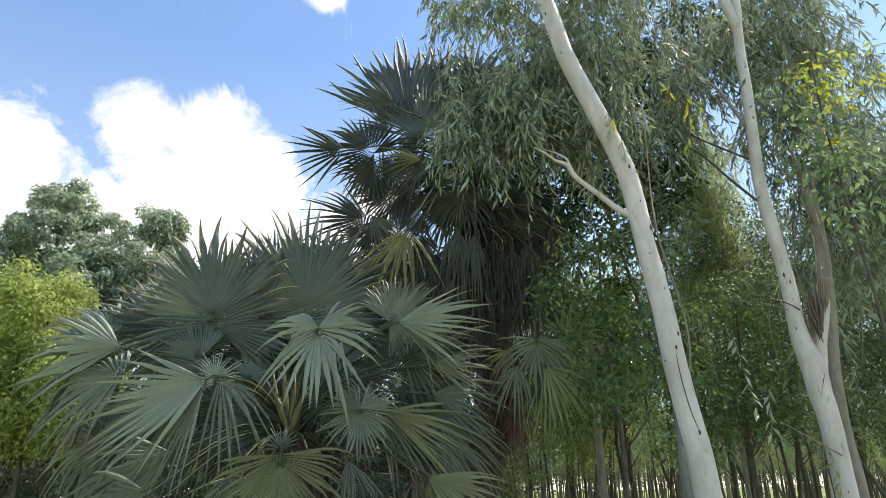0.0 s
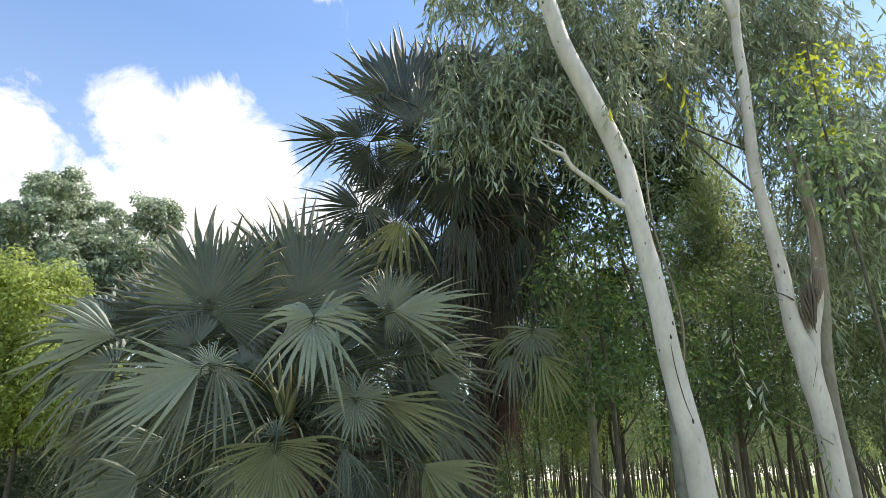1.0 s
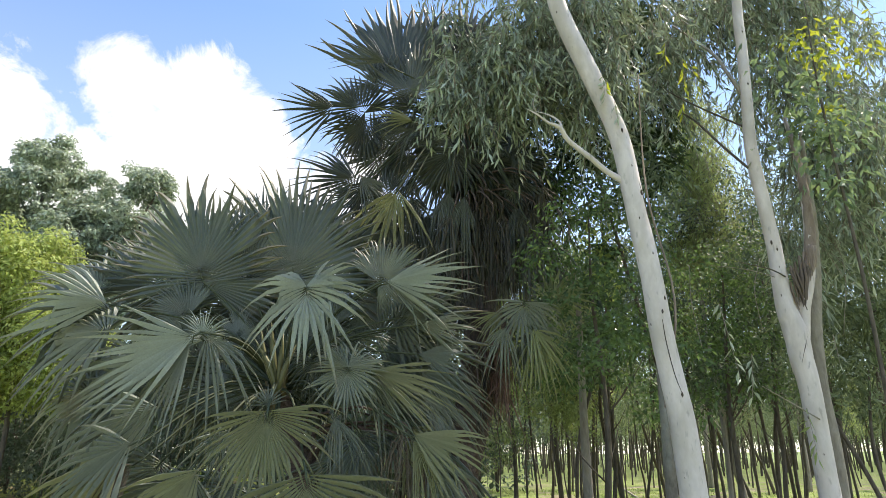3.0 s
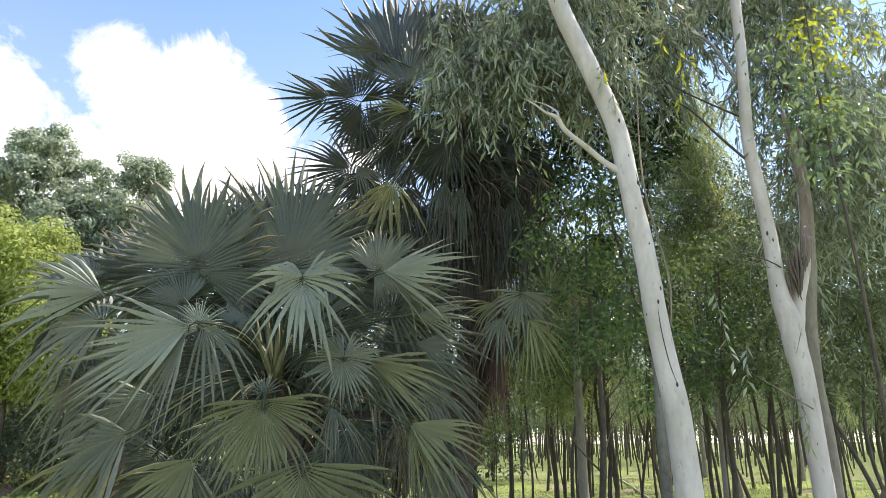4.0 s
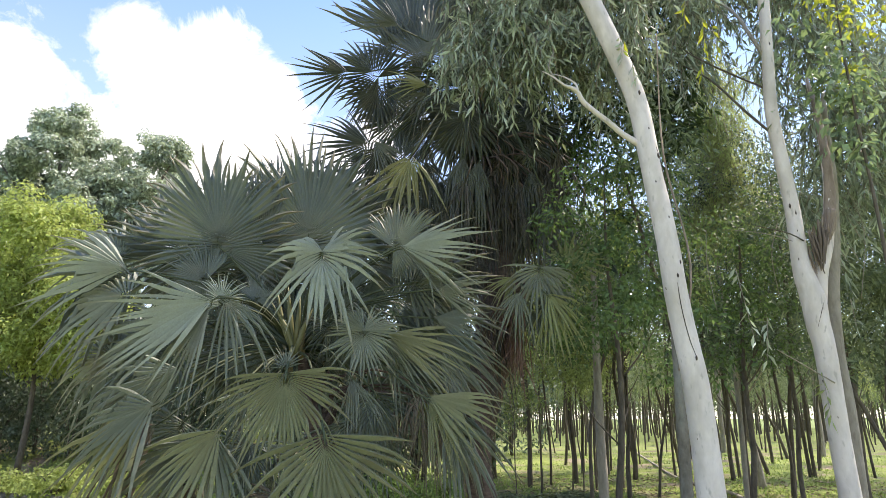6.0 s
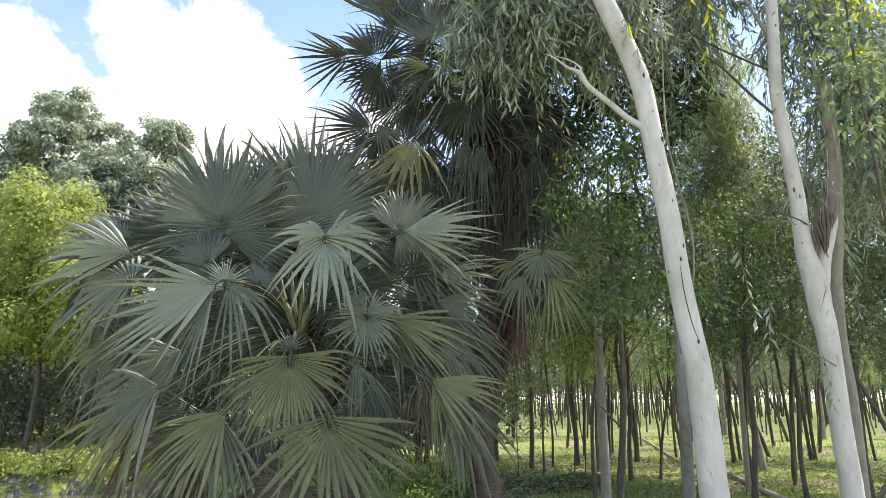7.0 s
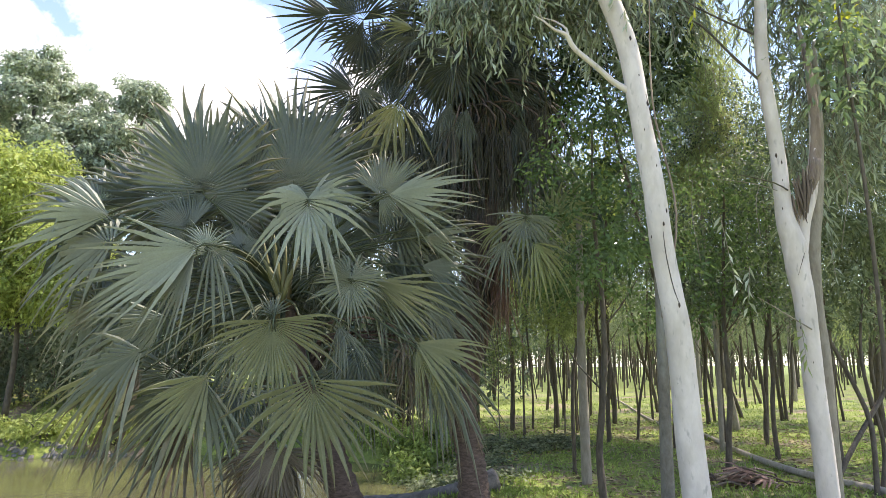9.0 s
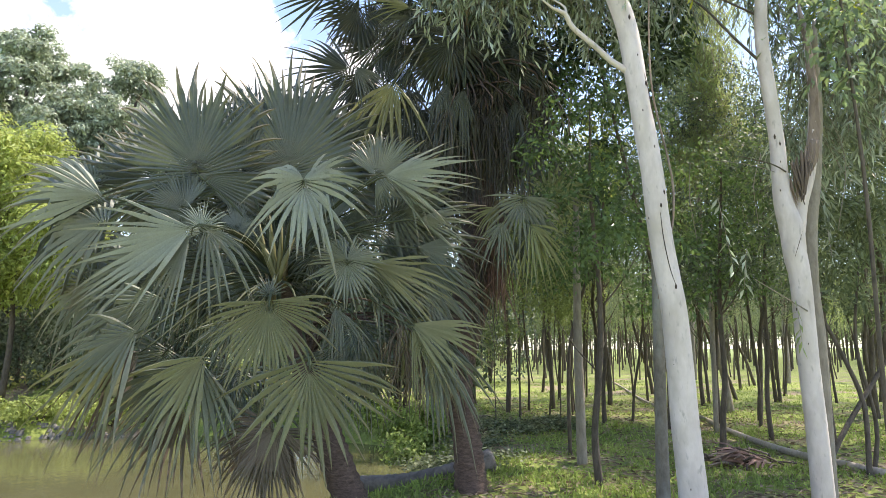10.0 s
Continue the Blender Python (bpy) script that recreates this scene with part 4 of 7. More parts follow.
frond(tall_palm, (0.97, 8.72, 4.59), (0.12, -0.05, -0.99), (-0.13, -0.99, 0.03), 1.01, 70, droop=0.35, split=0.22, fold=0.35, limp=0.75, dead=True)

frond(small_palm, (0.52, 8.10, 2.76), (-0.15, -0.07, -0.99), (-0.06, -0.99, 0.08), 0.68, 70, droop=0.30, split=0.22, fold=0.30, limp=0.75, dead=True)
frond(small_palm, (0.65, 8.10, 2.69), (-0.06, -0.06, -1.00), (-0.08, -0.99, 0.07), 0.80, 70, droop=0.30, split=0.22, fold=0.30, limp=0.75, dead=True)
frond(small_palm, (0.79, 8.10, 2.69), (0.02, -0.07, -1.00), (-0.10, -0.99, 0.07), 0.73, 70, droop=0.30, split=0.22, fold=0.30, limp=0.75, dead=True)
frond(small_palm, (0.59, 8.10, 2.90), (-0.11, -0.07, -0.99), (-0.07, -0.99, 0.08), 0.68, 70, droop=0.30, split=0.22, fold=0.30, limp=0.75, dead=True)
frond(small_palm, (0.47, 8.10, 2.49), (0.04, -0.07, -1.00), (-0.06, -1.00, 0.07), 0.72, 70, droop=0.30, split=0.22, fold=0.30, limp=0.75, dead=True)
frond(small_palm, (0.71, 8.10, 2.49), (-0.02, -0.07, -1.00), (-0.09, -0.99, 0.07), 0.72, 70, droop=0.30, split=0.22, fold=0.30, limp=0.75, dead=True)
frond(near_palm, (-2.97, 8.67, 2.55), (-0.37, 0.18, -0.91), (0.13, -0.96, -0.25), 1.06, 310, droop=0.20, split=0.50, fold=0.15, limp=0.17)
frond(near_palm, (-1.74, 8.81, 3.11), (0.92, 0.17, 0.36), (0.11, -0.98, 0.19), 1.14, 240, droop=0.20, split=0.50, fold=0.15, limp=0.17)
frond(near_palm, (-2.92, 8.22, 3.45), (-0.42, 0.19, 0.89), (0.27, -0.91, 0.32), 0.86, 310, droop=0.20, split=0.50, fold=0.15, limp=0.08)
frond(near_palm, (-2.12, 8.14, 3.23), (-0.12, 0.17, 0.98), (0.25, -0.95, 0.19), 1.04, 240, droop=0.20, split=0.50, fold=0.15, limp=0.17)
frond(near_palm, (-1.87, 8.78, 3.46), (0.88, 0.23, 0.42), (0.18, -0.97, 0.17), 0.82, 240, droop=0.20, split=0.50, fold=0.15, limp=0.08)
frond(near_palm, (-2.06, 8.28, 2.18), (-0.22, 0.25, -0.94), (0.13, -0.95, -0.28), 0.79, 240, droop=0.20, split=0.50, fold=0.15, limp=0.17)
frond(near_palm, (-3.14, 8.62, 2.85), (-0.79, 0.22, -0.57), (-0.19, -0.97, -0.12), 0.83, 280, droop=0.20, split=0.50, fold=0.15, limp=0.17)
frond(near_palm, (-2.34, 8.06, 3.26), (-0.05, 0.22, 0.97), (0.27, -0.93, 0.23), 0.77, 280, droop=0.20, split=0.50, fold=0.15, limp=0.17)
frond(near_palm, (-1.88, 8.06, 2.44), (0.56, 0.22, -0.80), (0.41, -0.91, 0.04), 0.92, 280, droop=0.20, split=0.50, fold=0.15, limp=0.17)
frond(near_palm, (-2.05, 8.63, 2.56), (0.37, 0.23, -0.90), (0.39, -0.92, -0.07), 0.88, 240, droop=0.20, split=0.50, fold=0.15, limp=0.17)
frond(near_palm, (-2.04, 8.04, 2.54), (-0.28, 0.21, -0.94), (0.11, -0.96, -0.25), 0.91, 240, droop=0.20, split=0.50, fold=0.15, limp=0.17)
frond(near_palm, (-3.13, 8.74, 2.45), (-0.87, 0.23, -0.44), (-0.26, -0.96, 0.02), 0.81, 280, droop=0.20, split=0.50, fold=0.15, limp=0.17)
frond(near_palm, (-2.47, 8.10, 3.22), (-0.76, 0.19, 0.63), (0.09, -0.92, 0.38), 0.90, 310, droop=0.20, split=0.50, fold=0.15, limp=0.17)
frond(near_palm, (-2.28, 8.88, 2.64), (0.10, 0.22, -0.97), (0.31, -0.93, -0.18), 0.89, 240, droop=0.20, split=0.50, fold=0.15, limp=0.17)
frond(near_palm, (-2.83, 8.83, 3.52), (-0.44, 0.15, 0.88), (0.25, -0.92, 0.28), 1.13, 310, droop=0.20, split=0.50, fold=0.15, limp=0.08)
frond(near_palm, (-2.90, 6.90, 1.57), (-0.51, 0.12, -0.85), (0.01, -0.99, -0.15), 0.83, 180, droop=0.25, split=0.42, fold=0.25, limp=0.18)
frond(near_palm, (-2.18, 6.90, 1.33), (-0.30, 0.12, -0.95), (0.10, -0.98, -0.16), 0.80, 240, droop=0.25, split=0.42, fold=0.25, limp=0.18)
frond(near_palm, (-1.96, 7.00, 1.09), (0.07, 0.13, -0.99), (0.34, -0.94, -0.10), 0.78, 210, droop=0.25, split=0.42, fold=0.25, limp=0.18)
frond(near_palm, (-1.24, 7.30, 1.56), (0.38, 0.12, -0.92), (0.37, -0.93, 0.03), 0.82, 210, droop=0.25, split=0.42, fold=0.25, limp=0.18)
frond(near_palm, (-0.94, 7.50, 1.43), (0.44, 0.14, -0.89), (0.37, -0.93, 0.04), 0.73, 180, droop=0.25, split=0.42, fold=0.25, limp=0.18)
frond(near_palm, (-3.55, 7.20, 1.95), (-0.82, 0.11, -0.57), (-0.18, -0.98, 0.06), 0.87, 180, droop=0.25, split=0.42, fold=0.25, limp=0.18)
frond(near_palm, (-3.99, 7.50, 2.36), (-0.92, 0.10, -0.37), (-0.18, -0.96, 0.19), 1.03, 240, droop=0.25, split=0.42, fold=0.25, limp=0.18)
frond(near_palm, (-3.77, 7.70, 2.52), (-0.92, 0.09, 0.39), (0.13, -0.85, 0.51), 1.14, 180, droop=0.25, split=0.42, fold=0.25, limp=0.18)
frond(near_palm, (-0.68, 7.40, 2.19), (0.94, 0.12, -0.32), (0.23, -0.91, 0.34), 0.83, 240, droop=0.25, split=0.42, fold=0.25, limp=0.18)
frond(near_palm, (-0.60, 7.20, 3.08), (0.98, 0.10, 0.18), (0.05, -0.96, 0.29), 1.01, 180, droop=0.25, split=0.42, fold=0.25, limp=0.18)
frond(near_palm, (-0.58, 7.80, 2.57), (0.98, 0.11, 0.16), (0.05, -0.93, 0.35), 0.92, 180, droop=0.25, split=0.42, fold=0.25, limp=0.18)
frond(near_palm, (-3.37, 7.80, 3.23), (-0.98, 0.13, -0.15), (-0.17, -0.95, 0.26), 0.76, 240, droop=0.25, split=0.42, fold=0.25, limp=0.18)
frond(near_palm, (-0.19, 7.20, 1.73), (0.15, 0.00, -0.99), (0.08, -1.00, 0.01), 0.80, 130, droop=0.35, split=0.40, fold=0.35, limp=0.30, dead=True)
frond(near_palm, (-0.03, 7.30, 1.67), (0.15, 0.00, -0.99), (0.06, -1.00, 0.01), 0.81, 130, droop=0.35, split=0.40, fold=0.35, limp=0.30, dead=True)
frond(near_palm, (-0.29, 7.30, 1.55), (-0.06, 0.00, -1.00), (0.02, -1.00, -0.00), 0.56, 130, droop=0.35, split=0.40, fold=0.35, limp=0.30, dead=True)
frond(near_palm, (-0.61, 7.40, 1.93), (-0.10, 0.00, -1.00), (0.05, -1.00, -0.00), 0.64, 130, droop=0.35, split=0.40, fold=0.35, limp=0.30, dead=True)
frond(near_palm, (-2.10, 6.90, 0.81), (-0.06, 0.00, -1.00), (0.26, -0.96, -0.01), 0.62, 130, droop=0.35, split=0.40, fold=0.35, limp=0.30, dead=True)
frond(near_palm, (-1.83, 7.00, 0.74), (0.21, 0.00, -0.98), (0.33, -0.94, 0.07), 0.64, 130, droop=0.35, split=0.40, fold=0.35, limp=0.30, dead=True)
frond(tall_palm, (0.32, 9.40, 7.91), (0.16, 0.08, 0.98), (0.05, -1.00, 0.08), 1.21, 260, droop=0.08, split=0.50, fold=0.15, limp=0.03)
frond(tall_palm, (0.68, 8.97, 6.29), (0.94, 0.17, 0.31), (0.20, -0.98, -0.06), 0.71, 260, droop=0.15, split=0.48, fold=0.18, limp=0.05)
frond(tall_palm, (0.52, 9.03, 6.30), (0.96, 0.14, 0.23), (0.16, -0.98, -0.09), 0.92, 260, droop=0.15, split=0.48, fold=0.18, limp=0.05)
frond(tall_palm, (0.46, 9.02, 6.74), (0.61, 0.13, 0.78), (0.14, -0.99, 0.06), 0.83, 260, droop=0.15, split=0.48, fold=0.18, limp=0.05)
frond(tall_palm, (0.17, 9.58, 7.39), (0.39, 0.12, 0.91), (0.11, -0.99, 0.09), 0.83, 220, droop=0.15, split=0.48, fold=0.18, limp=0.05)
frond(tall_palm, (0.33, 9.54, 7.66), (0.22, 0.16, 0.96), (0.05, -0.99, 0.15), 0.61, 260, droop=0.15, split=0.48, fold=0.18, limp=0.05)
frond(tall_palm, (0.64, 8.82, 6.00), (0.62, 0.19, -0.76), (0.01, -0.97, -0.23), 0.73, 260, droop=0.15, split=0.48, fold=0.18, limp=0.05)
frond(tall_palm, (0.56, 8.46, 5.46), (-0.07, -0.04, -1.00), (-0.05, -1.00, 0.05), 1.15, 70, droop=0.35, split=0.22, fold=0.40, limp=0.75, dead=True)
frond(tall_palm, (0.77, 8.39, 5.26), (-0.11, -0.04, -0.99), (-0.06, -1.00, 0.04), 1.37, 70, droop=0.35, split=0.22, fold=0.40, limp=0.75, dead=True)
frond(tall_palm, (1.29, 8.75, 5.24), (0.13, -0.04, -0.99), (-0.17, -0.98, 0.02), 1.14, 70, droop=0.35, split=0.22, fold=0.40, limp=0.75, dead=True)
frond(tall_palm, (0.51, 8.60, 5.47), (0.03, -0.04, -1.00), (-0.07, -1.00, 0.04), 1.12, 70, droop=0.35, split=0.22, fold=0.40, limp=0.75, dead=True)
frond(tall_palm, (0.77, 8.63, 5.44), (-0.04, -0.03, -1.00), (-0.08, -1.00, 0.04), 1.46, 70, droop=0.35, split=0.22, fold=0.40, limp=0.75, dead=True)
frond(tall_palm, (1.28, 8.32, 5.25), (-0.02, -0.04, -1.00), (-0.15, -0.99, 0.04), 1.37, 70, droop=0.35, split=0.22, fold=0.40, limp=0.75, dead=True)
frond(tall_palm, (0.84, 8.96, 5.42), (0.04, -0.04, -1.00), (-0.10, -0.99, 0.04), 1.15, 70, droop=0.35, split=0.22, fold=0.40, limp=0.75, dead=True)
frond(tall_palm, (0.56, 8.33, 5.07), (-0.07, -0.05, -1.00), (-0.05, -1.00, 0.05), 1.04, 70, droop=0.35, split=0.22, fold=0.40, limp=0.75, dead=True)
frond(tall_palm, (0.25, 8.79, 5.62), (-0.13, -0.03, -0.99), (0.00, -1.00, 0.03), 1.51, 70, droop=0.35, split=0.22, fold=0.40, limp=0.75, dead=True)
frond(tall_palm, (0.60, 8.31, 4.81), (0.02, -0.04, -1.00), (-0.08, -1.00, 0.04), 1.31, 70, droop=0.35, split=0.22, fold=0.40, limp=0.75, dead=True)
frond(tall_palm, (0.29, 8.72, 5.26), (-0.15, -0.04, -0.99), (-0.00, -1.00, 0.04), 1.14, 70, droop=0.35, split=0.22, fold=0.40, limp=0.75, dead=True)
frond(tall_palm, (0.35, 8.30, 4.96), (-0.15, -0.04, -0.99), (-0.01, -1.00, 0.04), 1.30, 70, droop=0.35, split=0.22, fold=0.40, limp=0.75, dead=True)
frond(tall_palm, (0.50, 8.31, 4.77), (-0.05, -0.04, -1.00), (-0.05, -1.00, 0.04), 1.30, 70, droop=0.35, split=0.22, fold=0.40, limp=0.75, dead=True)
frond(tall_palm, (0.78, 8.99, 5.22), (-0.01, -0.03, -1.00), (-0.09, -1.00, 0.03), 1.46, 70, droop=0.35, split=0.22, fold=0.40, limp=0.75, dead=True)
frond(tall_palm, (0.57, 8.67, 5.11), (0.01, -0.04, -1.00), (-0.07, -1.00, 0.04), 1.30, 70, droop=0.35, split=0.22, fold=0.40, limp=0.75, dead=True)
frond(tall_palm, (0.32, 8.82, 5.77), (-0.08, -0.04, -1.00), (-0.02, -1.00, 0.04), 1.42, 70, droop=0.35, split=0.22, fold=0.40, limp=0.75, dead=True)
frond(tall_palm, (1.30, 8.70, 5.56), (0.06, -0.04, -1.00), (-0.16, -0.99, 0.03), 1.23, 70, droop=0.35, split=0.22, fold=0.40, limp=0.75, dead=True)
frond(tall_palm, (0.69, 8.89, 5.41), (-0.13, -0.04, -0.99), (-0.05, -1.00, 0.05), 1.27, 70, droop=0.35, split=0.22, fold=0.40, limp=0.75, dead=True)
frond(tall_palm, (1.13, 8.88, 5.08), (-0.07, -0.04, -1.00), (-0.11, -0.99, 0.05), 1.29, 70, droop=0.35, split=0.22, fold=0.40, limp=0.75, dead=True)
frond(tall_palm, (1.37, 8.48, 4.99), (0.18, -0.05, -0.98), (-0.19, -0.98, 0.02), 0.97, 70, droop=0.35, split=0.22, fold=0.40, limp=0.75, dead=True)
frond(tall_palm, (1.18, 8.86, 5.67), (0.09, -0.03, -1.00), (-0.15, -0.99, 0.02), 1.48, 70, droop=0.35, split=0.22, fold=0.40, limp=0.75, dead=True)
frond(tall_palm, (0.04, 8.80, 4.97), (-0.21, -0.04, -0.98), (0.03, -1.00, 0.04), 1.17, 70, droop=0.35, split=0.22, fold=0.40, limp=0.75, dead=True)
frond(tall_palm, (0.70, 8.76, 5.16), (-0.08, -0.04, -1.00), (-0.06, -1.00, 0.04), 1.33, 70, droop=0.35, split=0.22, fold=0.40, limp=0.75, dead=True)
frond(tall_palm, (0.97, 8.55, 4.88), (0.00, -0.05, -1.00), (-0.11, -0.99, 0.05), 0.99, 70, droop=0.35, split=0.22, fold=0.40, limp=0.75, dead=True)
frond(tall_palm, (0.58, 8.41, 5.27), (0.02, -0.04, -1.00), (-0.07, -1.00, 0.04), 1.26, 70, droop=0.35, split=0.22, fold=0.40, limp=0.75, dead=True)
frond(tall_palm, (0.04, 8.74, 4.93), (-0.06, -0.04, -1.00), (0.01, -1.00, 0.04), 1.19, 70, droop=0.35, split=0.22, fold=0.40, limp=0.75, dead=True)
frond(tall_palm, (0.40, 8.70, 5.91), (-0.90, 0.00, -0.44), (0.04, -1.00, -0.08), 0.91, 160, droop=0.20, split=0.42, fold=0.20, limp=0.15)
frond(tall_palm, (1.10, 8.59, 5.43), (-0.25, 0.00, -0.97), (-0.10, -0.99, 0.03), 0.78, 160, droop=0.20, split=0.42, fold=0.20, limp=0.15)
frond(tall_palm, (0.93, 8.59, 5.83), (0.56, 0.00, -0.83), (-0.13, -0.99, -0.09), 0.70, 240, droop=0.20, split=0.42, fold=0.20, limp=0.15)
frond(tall_palm, (0.67, 8.58, 5.68), (-0.20, 0.00, -0.98), (-0.05, -1.00, 0.01), 0.93, 240, droop=0.20, split=0.42, fold=0.20, limp=0.15)
frond(tall_palm, (0.15, 9.17, 5.79), (-0.93, 0.00, 0.37), (-0.03, -1.00, -0.08), 0.77, 240, droop=0.20, split=0.42, fold=0.20, limp=0.15)
frond(tall_palm, (1.12, 8.84, 5.60), (-0.97, 0.00, 0.24), (-0.03, -0.99, -0.11), 0.95, 160, droop=0.20, split=0.42, fold=0.20, limp=0.15)
frond(tall_palm, (0.29, 8.73, 5.64), (-0.58, 0.00, -0.82), (0.02, -1.00, -0.02), 0.75, 240, droop=0.20, split=0.42, fold=0.20, limp=0.15)
frond(tall_palm, (0.99, 8.75, 5.54), (-0.51, 0.00, -0.86), (-0.05, -1.00, 0.03), 0.88, 200, droop=0.20, split=0.42, fold=0.20, limp=0.15)
frond(tall_palm, (1.15, 8.91, 5.80), (0.99, 0.00, -0.15), (-0.02, -0.99, -0.12), 0.84, 240, droop=0.20, split=0.42, fold=0.20, limp=0.15)
frond(tall_palm, (0.29, 8.31, 5.06), (-0.29, -0.05, -0.95), (0.02, -1.00, 0.05), 0.98, 110, droop=0.30, split=0.38, fold=0.30, limp=0.35)
frond(tall_palm, (0.02, 8.20, 4.58), (-0.13, -0.05, -0.99), (0.01, -1.00, 0.05), 1.03, 140, droop=0.30, split=0.38, fold=0.30, limp=0.35)
frond(tall_palm, (0.40, 8.48, 4.65), (-0.15, -0.04, -0.99), (-0.03, -1.00, 0.05), 1.20, 110, droop=0.30, split=0.38, fold=0.30, limp=0.35)
frond(tall_palm, (0.21, 8.73, 5.25), (-0.20, -0.05, -0.98), (0.01, -1.00, 0.04), 1.11, 110, droop=0.30, split=0.38, fold=0.30, limp=0.35)
frond(tall_palm, (0.81, 8.60, 5.22), (0.03, -0.04, -1.00), (-0.10, -0.99, 0.04), 1.22, 110, droop=0.30, split=0.38, fold=0.30, limp=0.35)
frond(tall_palm, (0.72, 8.76, 5.34), (-0.09, -0.04, -1.00), (-0.07, -1.00, 0.04), 1.29, 110, droop=0.30, split=0.38, fold=0.30, limp=0.35)
frond(tall_palm, (0.98, 8.60, 4.97), (-0.10, -0.04, -0.99), (-0.10, -0.99, 0.05), 1.24, 140, droop=0.30, split=0.38, fold=0.30, limp=0.35)
frond(tall_palm, (0.66, 8.63, 5.15), (-0.17, -0.04, -0.98), (-0.05, -1.00, 0.05), 1.29, 110, droop=0.30, split=0.38, fold=0.30, limp=0.35)
frond(tall_palm, (0.95, 8.61, 4.88), (0.05, -0.04, -1.00), (-0.11, -0.99, 0.04), 1.22, 110, droop=0.30, split=0.38, fold=0.30, limp=0.35)
frond(tall_palm, (0.42, 7.95, 3.86), (0.01, -0.06, -1.00), (-0.05, -1.00, 0.06), 0.87, 70, droop=0.35, split=0.22, fold=0.40, limp=0.75, dead=True)
frond(tall_palm, (0.31, 8.03, 3.65), (-0.01, -0.05, -1.00), (-0.04, -1.00, 0.05), 0.91, 70, droop=0.35, split=0.22, fold=0.40, limp=0.75, dead=True)
frond(tall_palm, (0.68, 8.02, 4.04), (0.03, -0.07, -1.00), (-0.09, -0.99, 0.07), 0.70, 70, droop=0.35, split=0.22, fold=0.40, limp=0.75, dead=True)
frond(tall_palm, (0.22, 8.01, 3.72), (-0.03, -0.05, -1.00), (-0.02, -1.00, 0.05), 0.93, 70, droop=0.35, split=0.22, fold=0.40, limp=0.75, dead=True)
frond(tall_palm, (0.26, 8.18, 4.06), (-0.04, -0.05, -1.00), (-0.03, -1.00, 0.05), 0.95, 70, droop=0.35, split=0.22, fold=0.40, limp=0.75, dead=True)
frond(tall_palm, (-0.34, 8.20, 4.53), (-0.61, 0.00, -0.80), (-0.04, -1.00, 0.03), 0.87, 200, droop=0.22, split=0.45, fold=0.20, limp=0.12)
frond(tall_palm, (-0.04, 8.20, 4.44), (-0.35, 0.00, -0.94), (-0.05, -1.00, 0.02), 0.90, 200, droop=0.22, split=0.45, fold=0.20, limp=0.12)
frond(tall_palm, (-0.27, 8.30, 4.16), (-0.49, 0.00, -0.87), (-0.05, -1.00, 0.03), 0.78, 230, droop=0.22, split=0.45, fold=0.20, limp=0.12)
frond(tall_palm, (-0.84, 8.60, 4.94), (-0.42, 0.00, -0.91), (0.04, -1.00, -0.02), 1.09, 200, droop=0.22, split=0.45, fold=0.20, limp=0.12)
frond(small_palm, (0.70, 7.87, 2.70), (-0.15, -0.10, -0.98), (-0.08, -0.99, 0.11), 0.51, 70, droop=0.35, split=0.22, fold=0.40, limp=0.75, dead=True)
frond(small_palm, (0.71, 7.53, 2.95), (-0.14, -0.07, -0.99), (-0.09, -0.99, 0.09), 0.68, 70, droop=0.35, split=0.22, fold=0.40, limp=0.75, dead=True)
frond(small_palm, (0.69, 7.67, 2.68), (-0.11, -0.09, -0.99), (-0.09, -0.99, 0.10), 0.55, 70, droop=0.35, split=0.22, fold=0.40, limp=0.75, dead=True)
frond(small_palm, (0.72, 7.80, 2.75), (-0.22, -0.10, -0.97), (-0.08, -0.99, 0.12), 0.50, 70, droop=0.35, split=0.22, fold=0.40, limp=0.75, dead=True)
frond(small_palm, (0.66, 7.56, 2.52), (-0.05, -0.08, -1.00), (-0.09, -0.99, 0.08), 0.65, 70, droop=0.35, split=0.22, fold=0.40, limp=0.75, dead=True)
frond(small_palm, (0.60, 7.55, 2.58), (-0.09, -0.10, -0.99), (-0.08, -0.99, 0.11), 0.50, 70, droop=0.35, split=0.22, fold=0.40, limp=0.75, dead=True)
frond(small_palm, (0.65, 7.89, 2.80), (0.01, -0.08, -1.00), (-0.08, -0.99, 0.08), 0.62, 70, droop=0.35, split=0.22, fold=0.40, limp=0.75, dead=True)
frond(small_palm, (0.69, 7.78, 2.89), (-0.13, -0.09, -0.99), (-0.08, -0.99, 0.10), 0.58, 70, droop=0.35, split=0.22, fold=0.40, limp=0.75, dead=True)
frond(small_palm, (0.71, 7.81, 2.55), (-0.17, -0.08, -0.98), (-0.09, -0.99, 0.09), 0.65, 70, droop=0.35, split=0.22, fold=0.40, limp=0.75, dead=True)
frond(small_palm, (0.59, 7.88, 2.63), (-0.13, -0.11, -0.99), (-0.07, -0.99, 0.12), 0.46, 70, droop=0.35, split=0.22, fold=0.40, limp=0.75, dead=True)
frond(small_palm, (0.54, 7.81, 3.04), (0.00, -0.10, -1.00), (-0.07, -0.99, 0.10), 0.51, 70, droop=0.35, split=0.22, fold=0.40, limp=0.75, dead=True)
frond(small_palm, (0.50, 7.82, 3.03), (-0.16, -0.09, -0.98), (-0.06, -0.99, 0.10), 0.58, 70, droop=0.35, split=0.22, fold=0.40, limp=0.75, dead=True)
